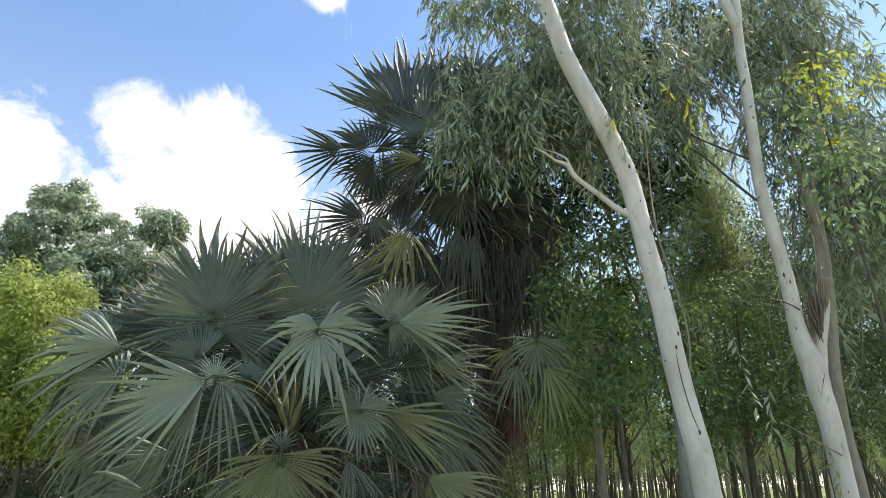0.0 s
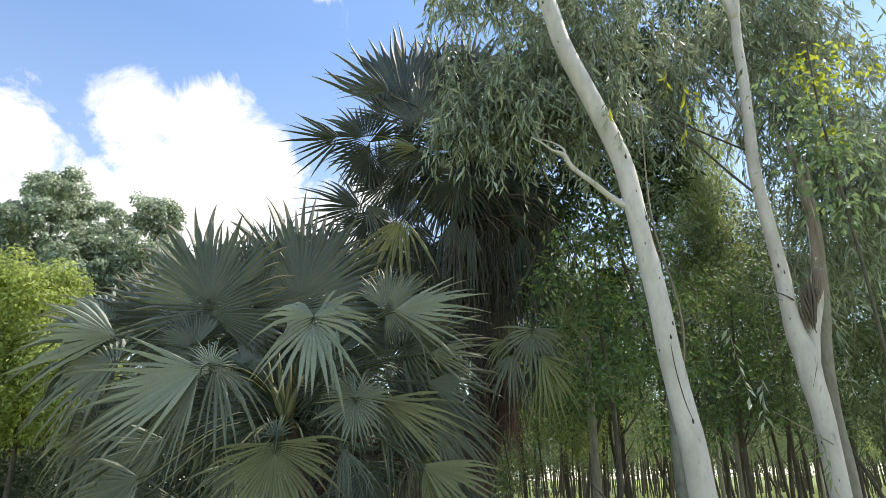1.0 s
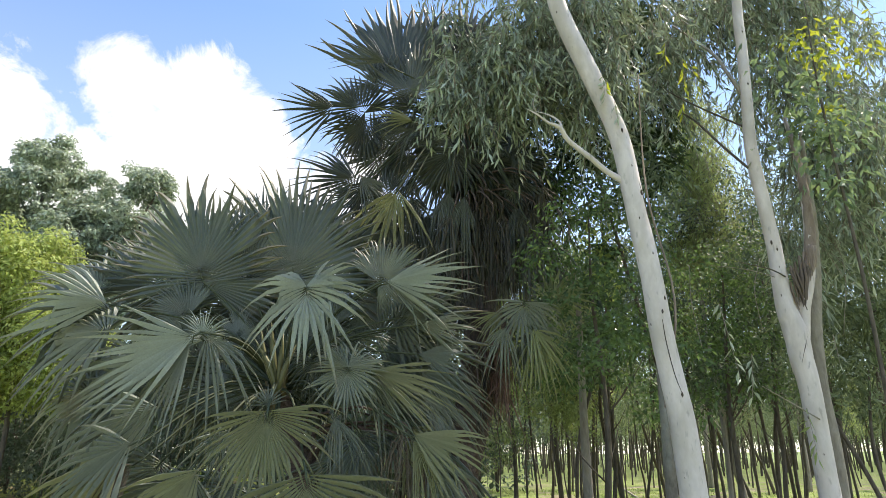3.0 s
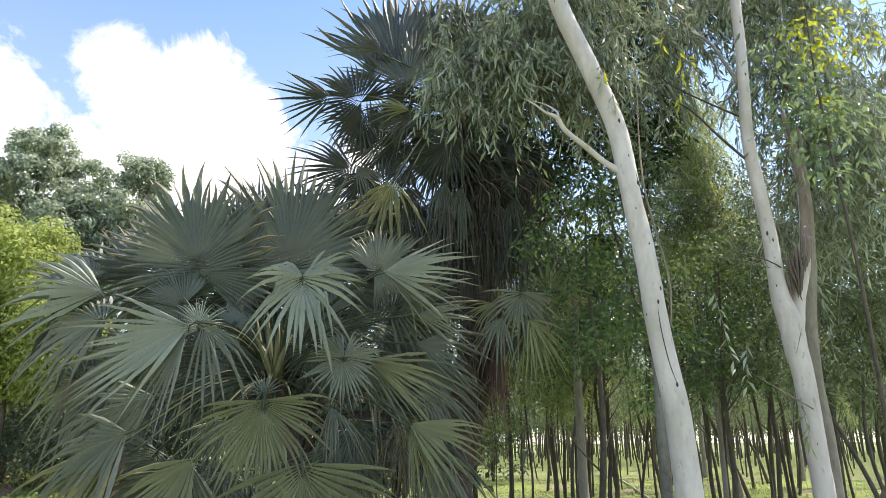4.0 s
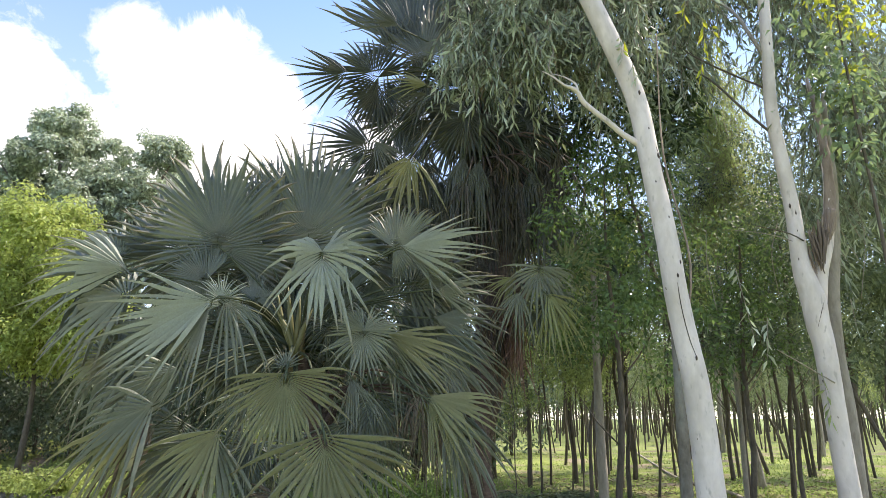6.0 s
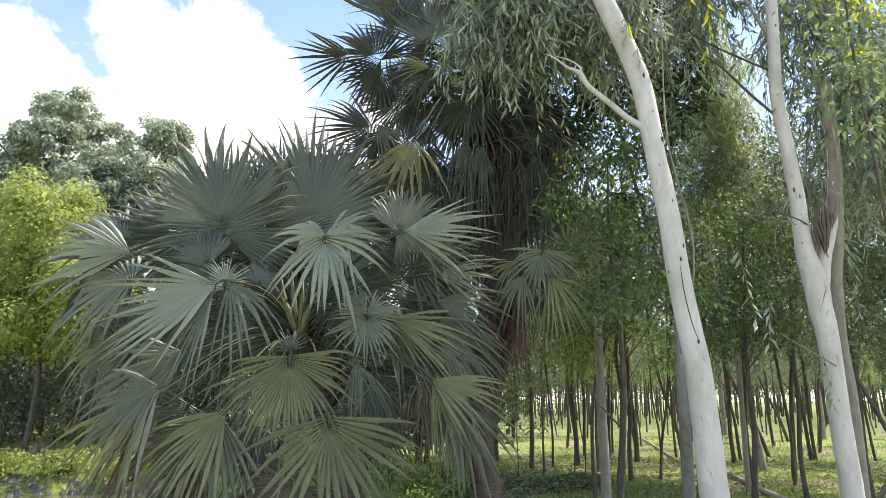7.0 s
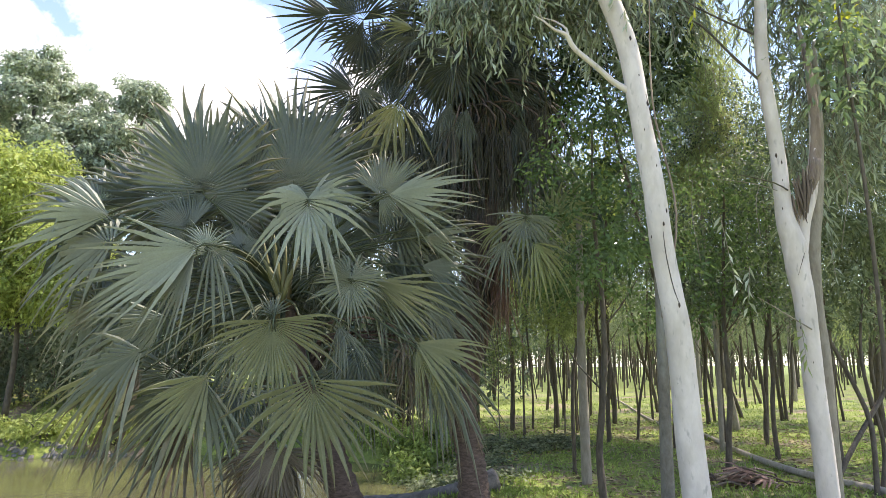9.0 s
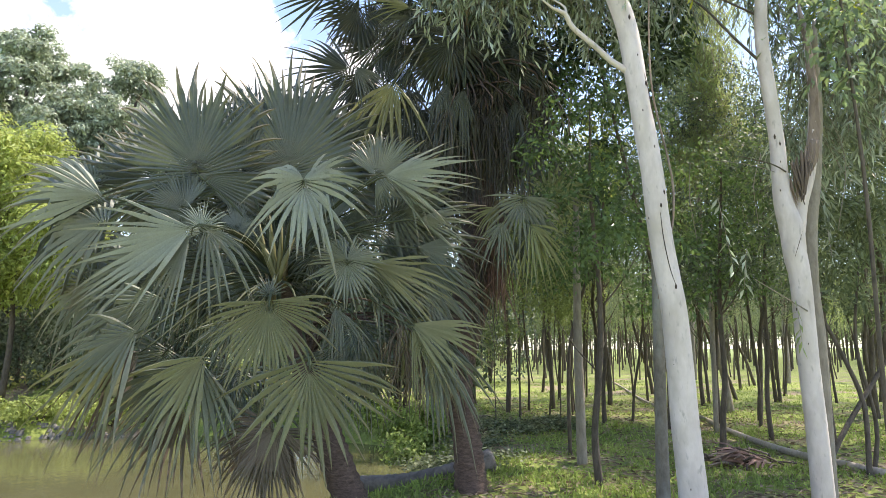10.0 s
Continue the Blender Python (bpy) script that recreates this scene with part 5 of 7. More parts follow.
frond(near_palm, (-3.64, 7.00, 2.94), (-1.00, 0.09, 0.03), (-0.06, -0.87, 0.49), 1.13, 150, droop=0.20, split=0.45, fold=0.20, limp=0.17)
frond(near_palm, (-4.12, 7.60, 3.54), (-0.86, 0.09, 0.50), (0.22, -0.82, 0.53), 1.08, 180, droop=0.20, split=0.45, fold=0.20, limp=0.12)
frond(near_palm, (-0.43, 7.10, 1.92), (0.67, 0.00, -0.75), (0.30, -0.92, 0.26), 0.78, 130, droop=0.25, split=0.42, fold=0.20, limp=0.25, olive=True)
frond(tall_palm, (0.09, 8.07, 5.12), (-0.18, -0.09, -0.98), (0.02, -1.00, 0.09), 1.08, 70, droop=0.35, split=0.30, fold=0.35, limp=0.60)
frond(tall_palm, (0.15, 7.97, 4.78), (-0.32, -0.08, -0.94), (0.02, -1.00, 0.08), 1.25, 70, droop=0.35, split=0.22, fold=0.35, limp=0.75, dead=True)
frond(tall_palm, (0.23, 8.47, 4.75), (-0.26, -0.09, -0.96), (0.00, -1.00, 0.09), 1.17, 70, droop=0.35, split=0.22, fold=0.35, limp=0.75, dead=True)
frond(tall_palm, (0.31, 8.10, 5.07), (-0.20, -0.09, -0.98), (-0.01, -1.00, 0.09), 1.15, 70, droop=0.35, split=0.30, fold=0.35, limp=0.60)
frond(tall_palm, (0.40, 8.49, 5.29), (-0.23, -0.08, -0.97), (-0.01, -1.00, 0.08), 1.29, 70, droop=0.35, split=0.22, fold=0.35, limp=0.75, dead=True)
frond(tall_palm, (0.44, 8.17, 4.86), (-0.05, -0.10, -0.99), (-0.05, -0.99, 0.10), 1.02, 70, droop=0.35, split=0.22, fold=0.35, limp=0.75, dead=True)
frond(tall_palm, (0.52, 8.45, 4.76), (-0.17, -0.10, -0.98), (-0.04, -0.99, 0.11), 1.02, 90, droop=0.35, split=0.30, fold=0.35, limp=0.60)
frond(tall_palm, (0.59, 8.30, 4.86), (-0.23, -0.10, -0.97), (-0.04, -0.99, 0.11), 1.05, 70, droop=0.35, split=0.22, fold=0.35, limp=0.75, dead=True)
frond(tall_palm, (0.64, 7.96, 4.77), (-0.02, -0.08, -1.00), (-0.08, -0.99, 0.08), 1.28, 70, droop=0.35, split=0.22, fold=0.35, limp=0.75, dead=True)
frond(tall_palm, (0.74, 8.45, 4.84), (-0.19, -0.09, -0.98), (-0.06, -0.99, 0.11), 1.07, 70, droop=0.35, split=0.30, fold=0.35, limp=0.60)
frond(tall_palm, (0.78, 8.03, 4.83), (-0.04, -0.08, -1.00), (-0.09, -0.99, 0.08), 1.26, 70, droop=0.35, split=0.22, fold=0.35, limp=0.75, dead=True)
frond(tall_palm, (0.87, 8.36, 4.69), (0.03, -0.09, -1.00), (-0.11, -0.99, 0.09), 1.07, 70, droop=0.35, split=0.22, fold=0.35, limp=0.75, dead=True)
frond(tall_palm, (0.96, 8.30, 5.03), (0.12, -0.08, -0.99), (-0.13, -0.99, 0.06), 1.30, 70, droop=0.35, split=0.30, fold=0.35, limp=0.60)
frond(tall_palm, (1.03, 8.40, 4.86), (-0.04, -0.09, -1.00), (-0.12, -0.99, 0.09), 1.12, 70, droop=0.35, split=0.22, fold=0.35, limp=0.75, dead=True)
frond(tall_palm, (1.11, 8.35, 5.03), (0.08, -0.10, -0.99), (-0.14, -0.99, 0.09), 1.02, 70, droop=0.35, split=0.22, fold=0.35, limp=0.75, dead=True)
frond(tall_palm, (1.12, 8.09, 4.52), (0.23, -0.10, -0.97), (-0.15, -0.99, 0.06), 1.03, 110, droop=0.35, split=0.30, fold=0.35, limp=0.60)
frond(tall_palm, (1.20, 8.02, 4.82), (0.00, -0.09, -1.00), (-0.15, -0.98, 0.09), 1.13, 70, droop=0.35, split=0.22, fold=0.35, limp=0.75, dead=True)
frond(tall_palm, (1.29, 8.01, 5.18), (0.18, -0.08, -0.98), (-0.18, -0.98, 0.05), 1.18, 70, droop=0.35, split=0.22, fold=0.35, limp=0.75, dead=True)
frond(tall_palm, (-0.06, 8.70, 4.02), (0.10, 0.00, -0.99), (0.00, -1.00, 0.00), 1.04, 150, droop=0.30, split=0.40, fold=0.30, limp=0.30)
frond(tall_palm, (0.14, 8.80, 4.13), (0.10, 0.00, -0.99), (-0.02, -1.00, -0.00), 1.06, 150, droop=0.30, split=0.40, fold=0.30, limp=0.30)
frond(tall_palm, (-0.18, 8.80, 3.72), (0.08, 0.00, -1.00), (0.02, -1.00, 0.00), 0.88, 150, droop=0.30, split=0.40, fold=0.30, limp=0.30)


# young unopened leaves standing in the heart of the near palm
for line in (((-1.76, 6.75, 2.27), (-1.88, 6.75, 2.57), (-1.96, 6.75, 2.92)), ((-1.74, 6.73, 2.27), (-1.80, 6.73, 2.63), (-1.84, 6.73, 2.96)), ((-1.73, 6.71, 2.27), (-1.71, 6.71, 2.56), (-1.70, 6.71, 2.84)), ((-1.73, 6.69, 2.23), (-1.82, 6.69, 2.50), (-2.01, 6.69, 2.80)), ((-1.71, 6.67, 2.23), (-1.65, 6.67, 2.47), (-1.55, 6.67, 2.71))):
    limb("spear_leaf", [tuple(Vector(p) - near_palm.location) for p in line], [0.022, 0.03, 0.004], FROND_SPEAR, near_palm, 6, 0.1, 0.1, 0, 0, "ochre-green unopened spear leaf")

# ---- white gum trees ----
def gum_crown(parent, seed, blobs, sprays_each, length, leaves, leaf=(0.13, 0.02), mat=None, label=""):
    rng = np.random.default_rng(seed)
    starts = []
    for centre, size, count in blobs:
        d = unit(rng.normal(size=(count, 3))) * (rng.uniform(0, 1, count) ** 0.5)[:, None]
        starts.append(np.array(centre) + d * np.array(size))
    starts = np.concatenate(starts)
    starts = starts[::5]
    tuft = sprays_each * 7 // 4
    starts = np.repeat(starts, tuft, axis=0) + rng.normal(size=(len(starts) * tuft, 3)) * np.array([0.13, 0.13, 0.16])
    P, D, lines = sprays(rng, starts, length, leaves)
    part("crown", leaf_mesh("crown", P, D, leaf[0], leaf[1], mat or GUM_LEAF, rng), parent, label or "drooping narrow grey-green leaves")
    tagged(part("twig_spray", twig_mesh("twig_spray", lines, 0.006, PEEL_BARK), parent, "thin hanging brown twigs"), kind="stuff")


def bump(parent, at, size):
    """A dark knot scar, longer than wide, half sunk in the bark."""
    verts, faces = [], []
    for i, (h, r) in enumerate(((-1.0, 0.25), (-0.6, 0.75), (0.0, 1.0), (0.6, 0.7), (1.0, 0.2))):
        for k in range(8):
            a = k * math.pi / 4
            verts.append((at[0] + size * 0.55 * r * math.cos(a), at[1] + size * 0.3 * r * math.sin(a), at[2] + size * 1.15 * h))
        if i:
            faces += [((i - 1) * 8 + k, (i - 1) * 8 + (k + 1) % 8, i * 8 + (k + 1) % 8, i * 8 + k) for k in range(8)]
    part("knot", mesh_of("knot", verts, faces, KNOT, True), parent, "dark knot scar")


def sprig(parent, top, length, leaves, mat):
    """A single hanging twig with a few large leaves."""
    rng = np.random.default_rng(int(abs(top[0] * 971 + top[2] * 77)))
    t = np.linspace(0, 1, leaves)[:, None]
    line = np.array(top) + np.array([rng.uniform(-0.15, 0.15), 0.0, 0.0]) * length * t + np.array([0, 0, -1.0]) * length * t
    way = rng.normal(size=line.shape) * np.array([0.6, 0.4, 0.3]) + np.array([0, 0, -0.8])
    twig = part("sprig", twig_mesh("sprig", [line], 0.004, PALE_BARK), parent, "thin twig with a few hanging leaves")
    part("leaves", leaf_mesh("leaves", line, way, 0.12, 0.034, mat, rng), twig)


def on_bark(centre, girth, x, z):
    """The point of the trunk's near side at this x and height."""
    zs = [p[2] for p in centre]
    cx, cy, r = (float(np.interp(z, zs, v)) for v in ([p[0] for p in centre], [p[1] for p in centre], girth))
    d = max(-0.92 * r, min(0.92 * r, x - cx))
    return (cx + d, cy - math.sqrt(r * r - d * d), z)


def make_gum_one():
    gum = thing("gum_tree", "leaning white-barked gum tree with a smooth pale trunk", "tree", "white gum trees", at=(2.24, 6.0, -0.03))
    o = Vector(gum.location)

    def rel(*pts):
        return [tuple(Vector(p) - o) for p in pts]
    centre = ((2.20, 6.0, -0.1), (2.192, 6.0, 0.24), (2.157, 6.0, 0.88), (2.143, 6.0, 1.38), (2.118, 6.0, 1.9), (2.086, 6.0, 2.17), (2.025, 6.0, 2.68), (1.987, 6.0, 3.22), (1.92, 6.0, 3.8), (1.887, 6.0, 4.1), (1.806, 6.0, 4.74), (1.58, 6.0, 5.44), (1.317, 6.0, 6.19), (1.138, 6.0, 6.99), (0.8, 6.0, 8.0), (0.4, 6.1, 9.3))
    girth = [0.14, 0.128, 0.123, 0.119, 0.116, 0.111, 0.107, 0.103, 0.102, 0.101, 0.101, 0.102, 0.098, 0.094, 0.08, 0.05]
    limb("trunk", rel(*centre), girth, WHITE_BARK, gum, 24, 0.06, 0.02, 0, 2, "smooth chalky white trunk")
    limb("branch", rel((1.87, 6.0, 4.17), (1.811, 6.0, 4.22), (1.653, 6.0, 4.33), (1.49, 5.97, 4.47), (1.274, 5.95, 4.66), (1.19, 5.9, 4.78), (1.075, 5.88, 4.82), (0.962, 5.85, 4.9), (0.851, 5.85, 4.97)),
         [0.045, 0.036, 0.029, 0.027, 0.025, 0.023, 0.014, 0.009, 0.003], WHITE_BARK, gum, 10, 0.05, 0.06, 0, 4)
    limb("branch", rel((1.195, 5.9, 4.76), (1.196, 5.9, 4.84), (1.092, 5.93, 4.94), (0.955, 5.97, 5.01)), [0.016, 0.012, 0.007, 0.003], WHITE_BARK, gum, 8, 0.05, 0.08, 0, 5)
    limb("branch", rel((0.955, 5.86, 4.91), (0.92, 5.85, 5.02), (0.956, 5.87, 5.14), (0.99, 5.9, 5.2)), [0.008, 0.006, 0.005, 0.003], PALE_BARK, gum, 6, 0.05, 0.08, 0, 6)
    limb("branch", rel((2.0, 6.05, 2.0), (2.22, 6.1, 3.0), (2.1, 6.2, 4.2), (2.15, 6.2, 5.6)), [0.012, 0.012, 0.01, 0.005], PEEL_BARK, gum, 6, 0.2, 0.08, 0, 9, "thin brown climbing stem")
    for x, z, s in ((1.820, 4.74, 0.030), (1.882, 4.35, 0.016), (1.901, 3.79, 0.014), (1.994, 3.43, 0.016), (2.059, 2.99, 0.026), (2.020, 2.86, 0.024), (1.918, 2.75, 0.018), (2.110, 2.10, 0.026), (2.057, 1.40, 0.008), (2.130, 0.33, 0.012), (1.948, 4.06, 0.030), (1.25, 6.2, 0.02), (1.12, 6.75, 0.025), (1.05, 6.9, 0.02)):
        bump(gum, rel(on_bark(centre, girth, x, z))[0], s * 0.8)
    for top, length, leaves, mat in (((1.66, 5.86, 5.35), 0.25, 7, GUM_LEAF), ((1.76, 5.86, 5.05), 0.2, 6, GUM_LEAF), ((1.70, 5.86, 5.3), 0.12, 3, LIME_LEAF), ((-0.75, 6.0, 7.75), 0.3, 7, GUM_LEAF), ((-0.6, 6.0, 7.8), 0.35, 7, GUM_LEAF)):
        sprig(gum, rel(top)[0], length, leaves, mat)
    for line, r in ((((2.010, 2.79), (2.017, 2.63), (2.034, 2.47), (2.068, 2.26), (2.111, 2.11)), 0.0045), (((1.943, 4.16), (1.969, 4.03), (1.992, 3.86), (2.020, 3.70)), 0.007)):
        limb("crack", rel(*[on_bark(centre, girth, x, z) for x, z in line]), [r * 0.5] + [r] * (len(line) - 2) + [r * 0.6], KNOT, gum, 5, 0.05, 0.2, 0, 0, "thin dark crack in the bark")
    limb("branch", rel((0.9, 6.0, 7.3), (1.4, 6.3, 8.0), (2.1, 6.6, 8.3)), [0.05, 0.035, 0.015], WHITE_BARK, gum, 8, 0.1, 0.06, 0, 7)
    limb("branch", rel((0.7, 6.0, 7.8), (0.2, 6.4, 8.3), (-0.6, 6.8, 8.6)), [0.05, 0.035, 0.015], WHITE_BARK, gum, 8, 0.1, 0.06, 0, 8)
    gum_crown(gum, 21, [(tuple(Vector(c) - o), s, k) for c, s, k in (
        ((0.75, 6.9, 6.5), (0.75, 0.6, 0.8), 115), ((1.5, 6.9, 6.9), (0.8, 0.6, 0.8), 120), ((1.95, 6.8, 6.0), (0.45, 0.5, 0.7), 80),
        ((0.45, 6.6, 5.9), (0.45, 0.5, 0.4), 34), ((0.12, 6.5, 5.75), (0.22, 0.3, 0.4), 26), ((1.2, 6.8, 5.85), (0.5, 0.5, 0.5), 55), ((0.8, 6.8, 8.2), (1.3, 1.2, 0.5), 80), ((1.9, 7.1, 7.9), (0.7, 0.7, 0.6), 60), ((1.0, 7.2, 8.6), (1.4, 0.9, 0.6), 80), ((0.0, 5.6, 10.3), (2.4, 1.3, 0.9), 80))],
        5, 0.6, 15, (0.16, 0.031))
    return gum


def make_gum_two():
    gum = thing("gum_tree", "white-barked gum tree forking in two, with peeling bark at the fork", "tree", "white gum trees", at=(3.63, 6.5, -0.03))
    o = Vector((3.65, 6.5, -0.03))

    def rel(*pts):
        return [tuple(Vector(p) - o) for p in pts]
    centre = ((3.65, 6.5, -0.1), (3.647, 6.5, 0.11), (3.637, 6.5, 0.81), (3.621, 6.5, 1.36), (3.614, 6.5, 2.19), (3.584, 6.5, 2.46), (3.569, 6.5, 2.74), (3.515, 6.5, 3.0), (3.499, 6.5, 3.32), (3.5, 6.5, 3.63), (3.483, 6.5, 3.94), (3.46, 6.5, 4.27), (3.436, 6.5, 4.61), (3.436, 6.5, 4.96), (3.467, 6.5, 5.32), (3.52, 6.5, 6.08), (3.535, 6.5, 6.49), (3.572, 6.5, 6.9), (3.616, 6.5, 7.34), (3.6, 6.5, 8.8))
    girth = [0.115, 0.104, 0.098, 0.097, 0.100, 0.108, 0.114, 0.096, 0.079, 0.074, 0.073, 0.072, 0.07, 0.066, 0.063, 0.06, 0.058, 0.056, 0.052, 0.035]
    limb("trunk", rel(*centre), girth, WHITE_BARK, gum, 22, 0.06, 0.025, 0, 12, "smooth white forked trunk")
    limb("stem", rel((3.6, 6.54, 2.6), (3.655, 6.55, 2.8), (3.725, 6.56, 3.05), (3.812, 6.56, 3.27), (3.875, 6.56, 3.51), (3.93, 6.56, 3.79), (3.957, 6.56, 4.10), (3.983, 6.6, 4.51), (4.032, 6.7, 4.90), (4.1, 6.9, 5.4)),
         [0.09, 0.086, 0.075, 0.068, 0.062, 0.058, 0.05, 0.042, 0.035, 0.02], WHITE_BARK, gum, 14, 0.08, 0.05, 0, 13)
    limb("stem", rel((3.93, 6.9, -0.1), (3.961, 6.9, 0.7), (3.979, 6.9, 1.63), (3.959, 6.9, 2.17), (3.994, 6.9, 2.8), (4.088, 6.9, 3.36), (4.144, 6.85, 3.92), (4.15, 6.8, 4.17), (4.2, 6.8, 5.2)),
         [0.08, 0.07, 0.068, 0.068, 0.072, 0.07, 0.057, 0.043, 0.02], PALE_BARK, gum, 14, 0.1, 0.05, 0, 14, "greyish back stem")
    limb("branch", rel((3.572, 6.5, 6.88), (3.484, 6.5, 7.34), (3.384, 6.5, 7.71), (3.2, 6.5, 8.5)), [0.058, 0.056, 0.049, 0.03], WHITE_BARK, gum, 10, 0.08, 0.05, 0, 15)
    limb("branch", rel((3.431, 6.5, 5.07), (3.24, 6.7, 5.33), (2.964, 6.9, 5.65), (2.767, 7.2, 6.05)), [0.013, 0.012, 0.01, 0.006], THIN_BARK, gum, 7, 0.1, 0.08, 0, 16)
    limb("branch", rel((3.368, 6.5, 4.58), (3.232, 6.7, 4.93), (3.038, 7.0, 5.47), (2.842, 7.3, 5.85)), [0.015, 0.015, 0.012, 0.007], THIN_BARK, gum, 7, 0.1, 0.08, 0, 17)
    limb("branch", rel((3.444, 6.5, 5.47), (3.358, 6.6, 5.84), (3.304, 6.8, 6.26), (3.047, 7.2, 6.95)), [0.022, 0.021, 0.018, 0.012], PALE_BARK, gum, 7, 0.1, 0.08, 0, 18)
    limb("branch", rel((3.52, 6.42, 3.32), (3.35, 6.35, 3.38), (3.0, 6.3, 3.45)), [0.008, 0.007, 0.004], THIN_BARK, gum, 6, 0.08, 0.08, 0, 19)
    limb("branch", rel((3.6, 6.4, 1.9), (3.3, 6.3, 2.05), (3.0, 6.2, 2.2)), [0.007, 0.006, 0.003], PALE_BARK, gum, 6, 0.08, 0.08, 0, 20)
    limb("bark_sheath", rel((3.868, 6.55, 3.5), (3.93, 6.555, 3.79), (3.957, 6.555, 4.10), (3.983, 6.595, 4.51), (4.032, 6.695, 4.90), (4.1, 6.895, 5.45)), [0.056, 0.059, 0.052, 0.044, 0.036, 0.012], ARM_BARK, gum, 14, 0.05, 0.16, 0, 21, "tan unpeeled bark")
    for i in range(9):   # ragged lower edge of the unpeeled bark
        a = -2.6 + i * 0.27
        c = (3.87 + 0.06 * math.cos(a), 6.55 + 0.06 * math.sin(a))
        l = 0.08 + 0.17 * ((i * 5) % 7) / 7
        limb("bark_strip", rel((c[0] + 0.03, c[1], 3.68), (c[0], c[1] - 0.004, 3.52), (c[0] - 0.3 * l, c[1] - 0.006, 3.52 - l)), [0.012, 0.014, 0.004], PEEL_BARK, gum, 5, 0.05)
    for a, b, c in (((3.53, 6.9, 3.66), (3.42, 6.9, 3.3), (3.44, 6.9, 2.85)), ((3.5, 6.45, 3.3), (3.2, 6.5, 3.42), (2.85, 6.6, 3.5)), ((2.78, 7.0, 3.6), (2.75, 7.0, 3.2), (2.8, 7.0, 2.7)), ((4.3, 7.0, 4.4), (4.45, 6.9, 3.6), (4.3, 6.9, 2.8))):
        limb("vine", rel(a, b, c), [0.004, 0.004, 0.003], PALE_BARK, gum, 5, 0.08, 0.05, 0, 22)
    for top, length, leaves, mat in (((2.52, 6.2, 6.0), 0.35, 7, LIME_LEAF), ((2.72, 6.3, 5.85), 0.4, 9, LIME_LEAF), ((2.86, 6.4, 5.8), 0.3, 6, LIME_LEAF), ((2.63, 6.2, 5.3), 0.2, 4, LIME_LEAF),
                                     ((2.62, 6.0, 2.95), 0.7, 11, GUM_LEAF), ((2.95, 6.2, 2.5), 0.4, 8, GUM_LEAF), ((3.45, 6.32, 2.0), 0.45, 9, GROVE_LIGHT), ((4.0, 6.6, 2.75), 0.35, 6, GUM_LEAF)):
        sprig(gum, rel(top)[0], length, leaves, mat)
    for x, z, s in ((3.450, 3.70, 0.030), (3.490, 3.62, 0.022), (3.479, 3.43, 0.012), (3.453, 3.13, 0.018), (3.494, 1.92, 0.016), (3.665, 3.05, 0.012), (3.585, 1.58, 0.012), (3.49, 5.6, 0.02), (3.53, 6.3, 0.018)):
        bump(gum, rel(on_bark(centre, girth, x, z))[0], s * 0.8)
    limb("crack", rel(*[on_bark(centre, girth, x, z) for x, z in ((3.621, 2.70), (3.577, 2.59), (3.529, 2.44))]), [0.003, 0.004, 0.002], KNOT, gum, 5, 0.05)
    rng = random.Random(4)
    for i in range(30):   # strips of shed bark wedged in the fork
        k = (i % 10) / 9 + rng.uniform(-0.05, 0.05)
        top = (3.575 + 0.20 * k, 6.46 - 0.03 * (i % 3), rng.uniform(3.2, 3.42) + 0.2 * k)
        foot = (3.612 + rng.uniform(-0.03, 0.045) + 0.06 * k, 6.425 - 0.02 * (i % 3), rng.uniform(2.95, 3.12) + 0.08 * k)
        mid = tuple((a + b) / 2 + rng.uniform(-0.012, 0.012) for a, b in zip(top, foot))
        v, f = tube(rel(top, mid, foot), [0.009, 0.015, 0.004], 5, 0.06, 0.3, 0, i)
        part("bark_strip", mesh_of("bark_strip", v, f, SHED_BARK if i % 3 else PEEL_BARK), gum, "peeling brown bark strip")
    gum_crown(gum, 22, [(tuple(Vector(c) - o), s, k) for c, s, k in (
        ((3.4, 7.6, 7.2), (1.0, 0.8, 0.9), 120), ((4.6, 7.8, 8.2), (1.4, 0.8, 0.7), 120), ((3.0, 7.9, 9.2), (1.0, 0.8, 0.5), 30), ((4.7, 7.6, 6.6), (0.9, 0.7, 1.1), 150), ((5.0, 7.4, 5.2), (0.7, 0.7, 1.0), 120), ((2.9, 7.4, 6.4), (0.5, 0.5, 0.6), 30),
        ((4.6, 7.5, 4.2), (0.5, 0.5, 0.6), 40), ((5.3, 8.0, 7.6), (1.2, 0.8, 1.2), 110), ((6.6, 8.6, 6.8), (1.1, 0.8, 1.6), 110), ((3.8, 7.2, 9.6), (2.4, 2.0, 1.0), 110))], 5, 0.6, 14, (0.16, 0.031))
    return gum


make_gum_one()
make_gum_two()

# ---- sapling with young lime leaves ----
sapling = thing("sapling", "slender sapling with backlit lime-green leaves", "sapling", at=(4.1, 6.2, 0.0))
limb("trunk", [(0, 0, -0.1), (0.02, 0, 1.5), (0.05, 0, 3.2), (0.0, 0, 5.2), (0.05, 0, 6.6)], [0.025, 0.022, 0.018, 0.012, 0.005], THIN_BARK, sapling, 8, 0.2)
crown("crown", [((0.1, 0, 5.95), (0.4, 0.3, 0.35), 16), ((0.45, 0, 5.7), (0.35, 0.3, 0.3), 8), ((0.0, 0, 5.2), (0.25, 0.3, 0.4), 6)],
      LIME_LEAF, sapling, 31, 0.105, 0.046, 6, 0.15, 0.5)
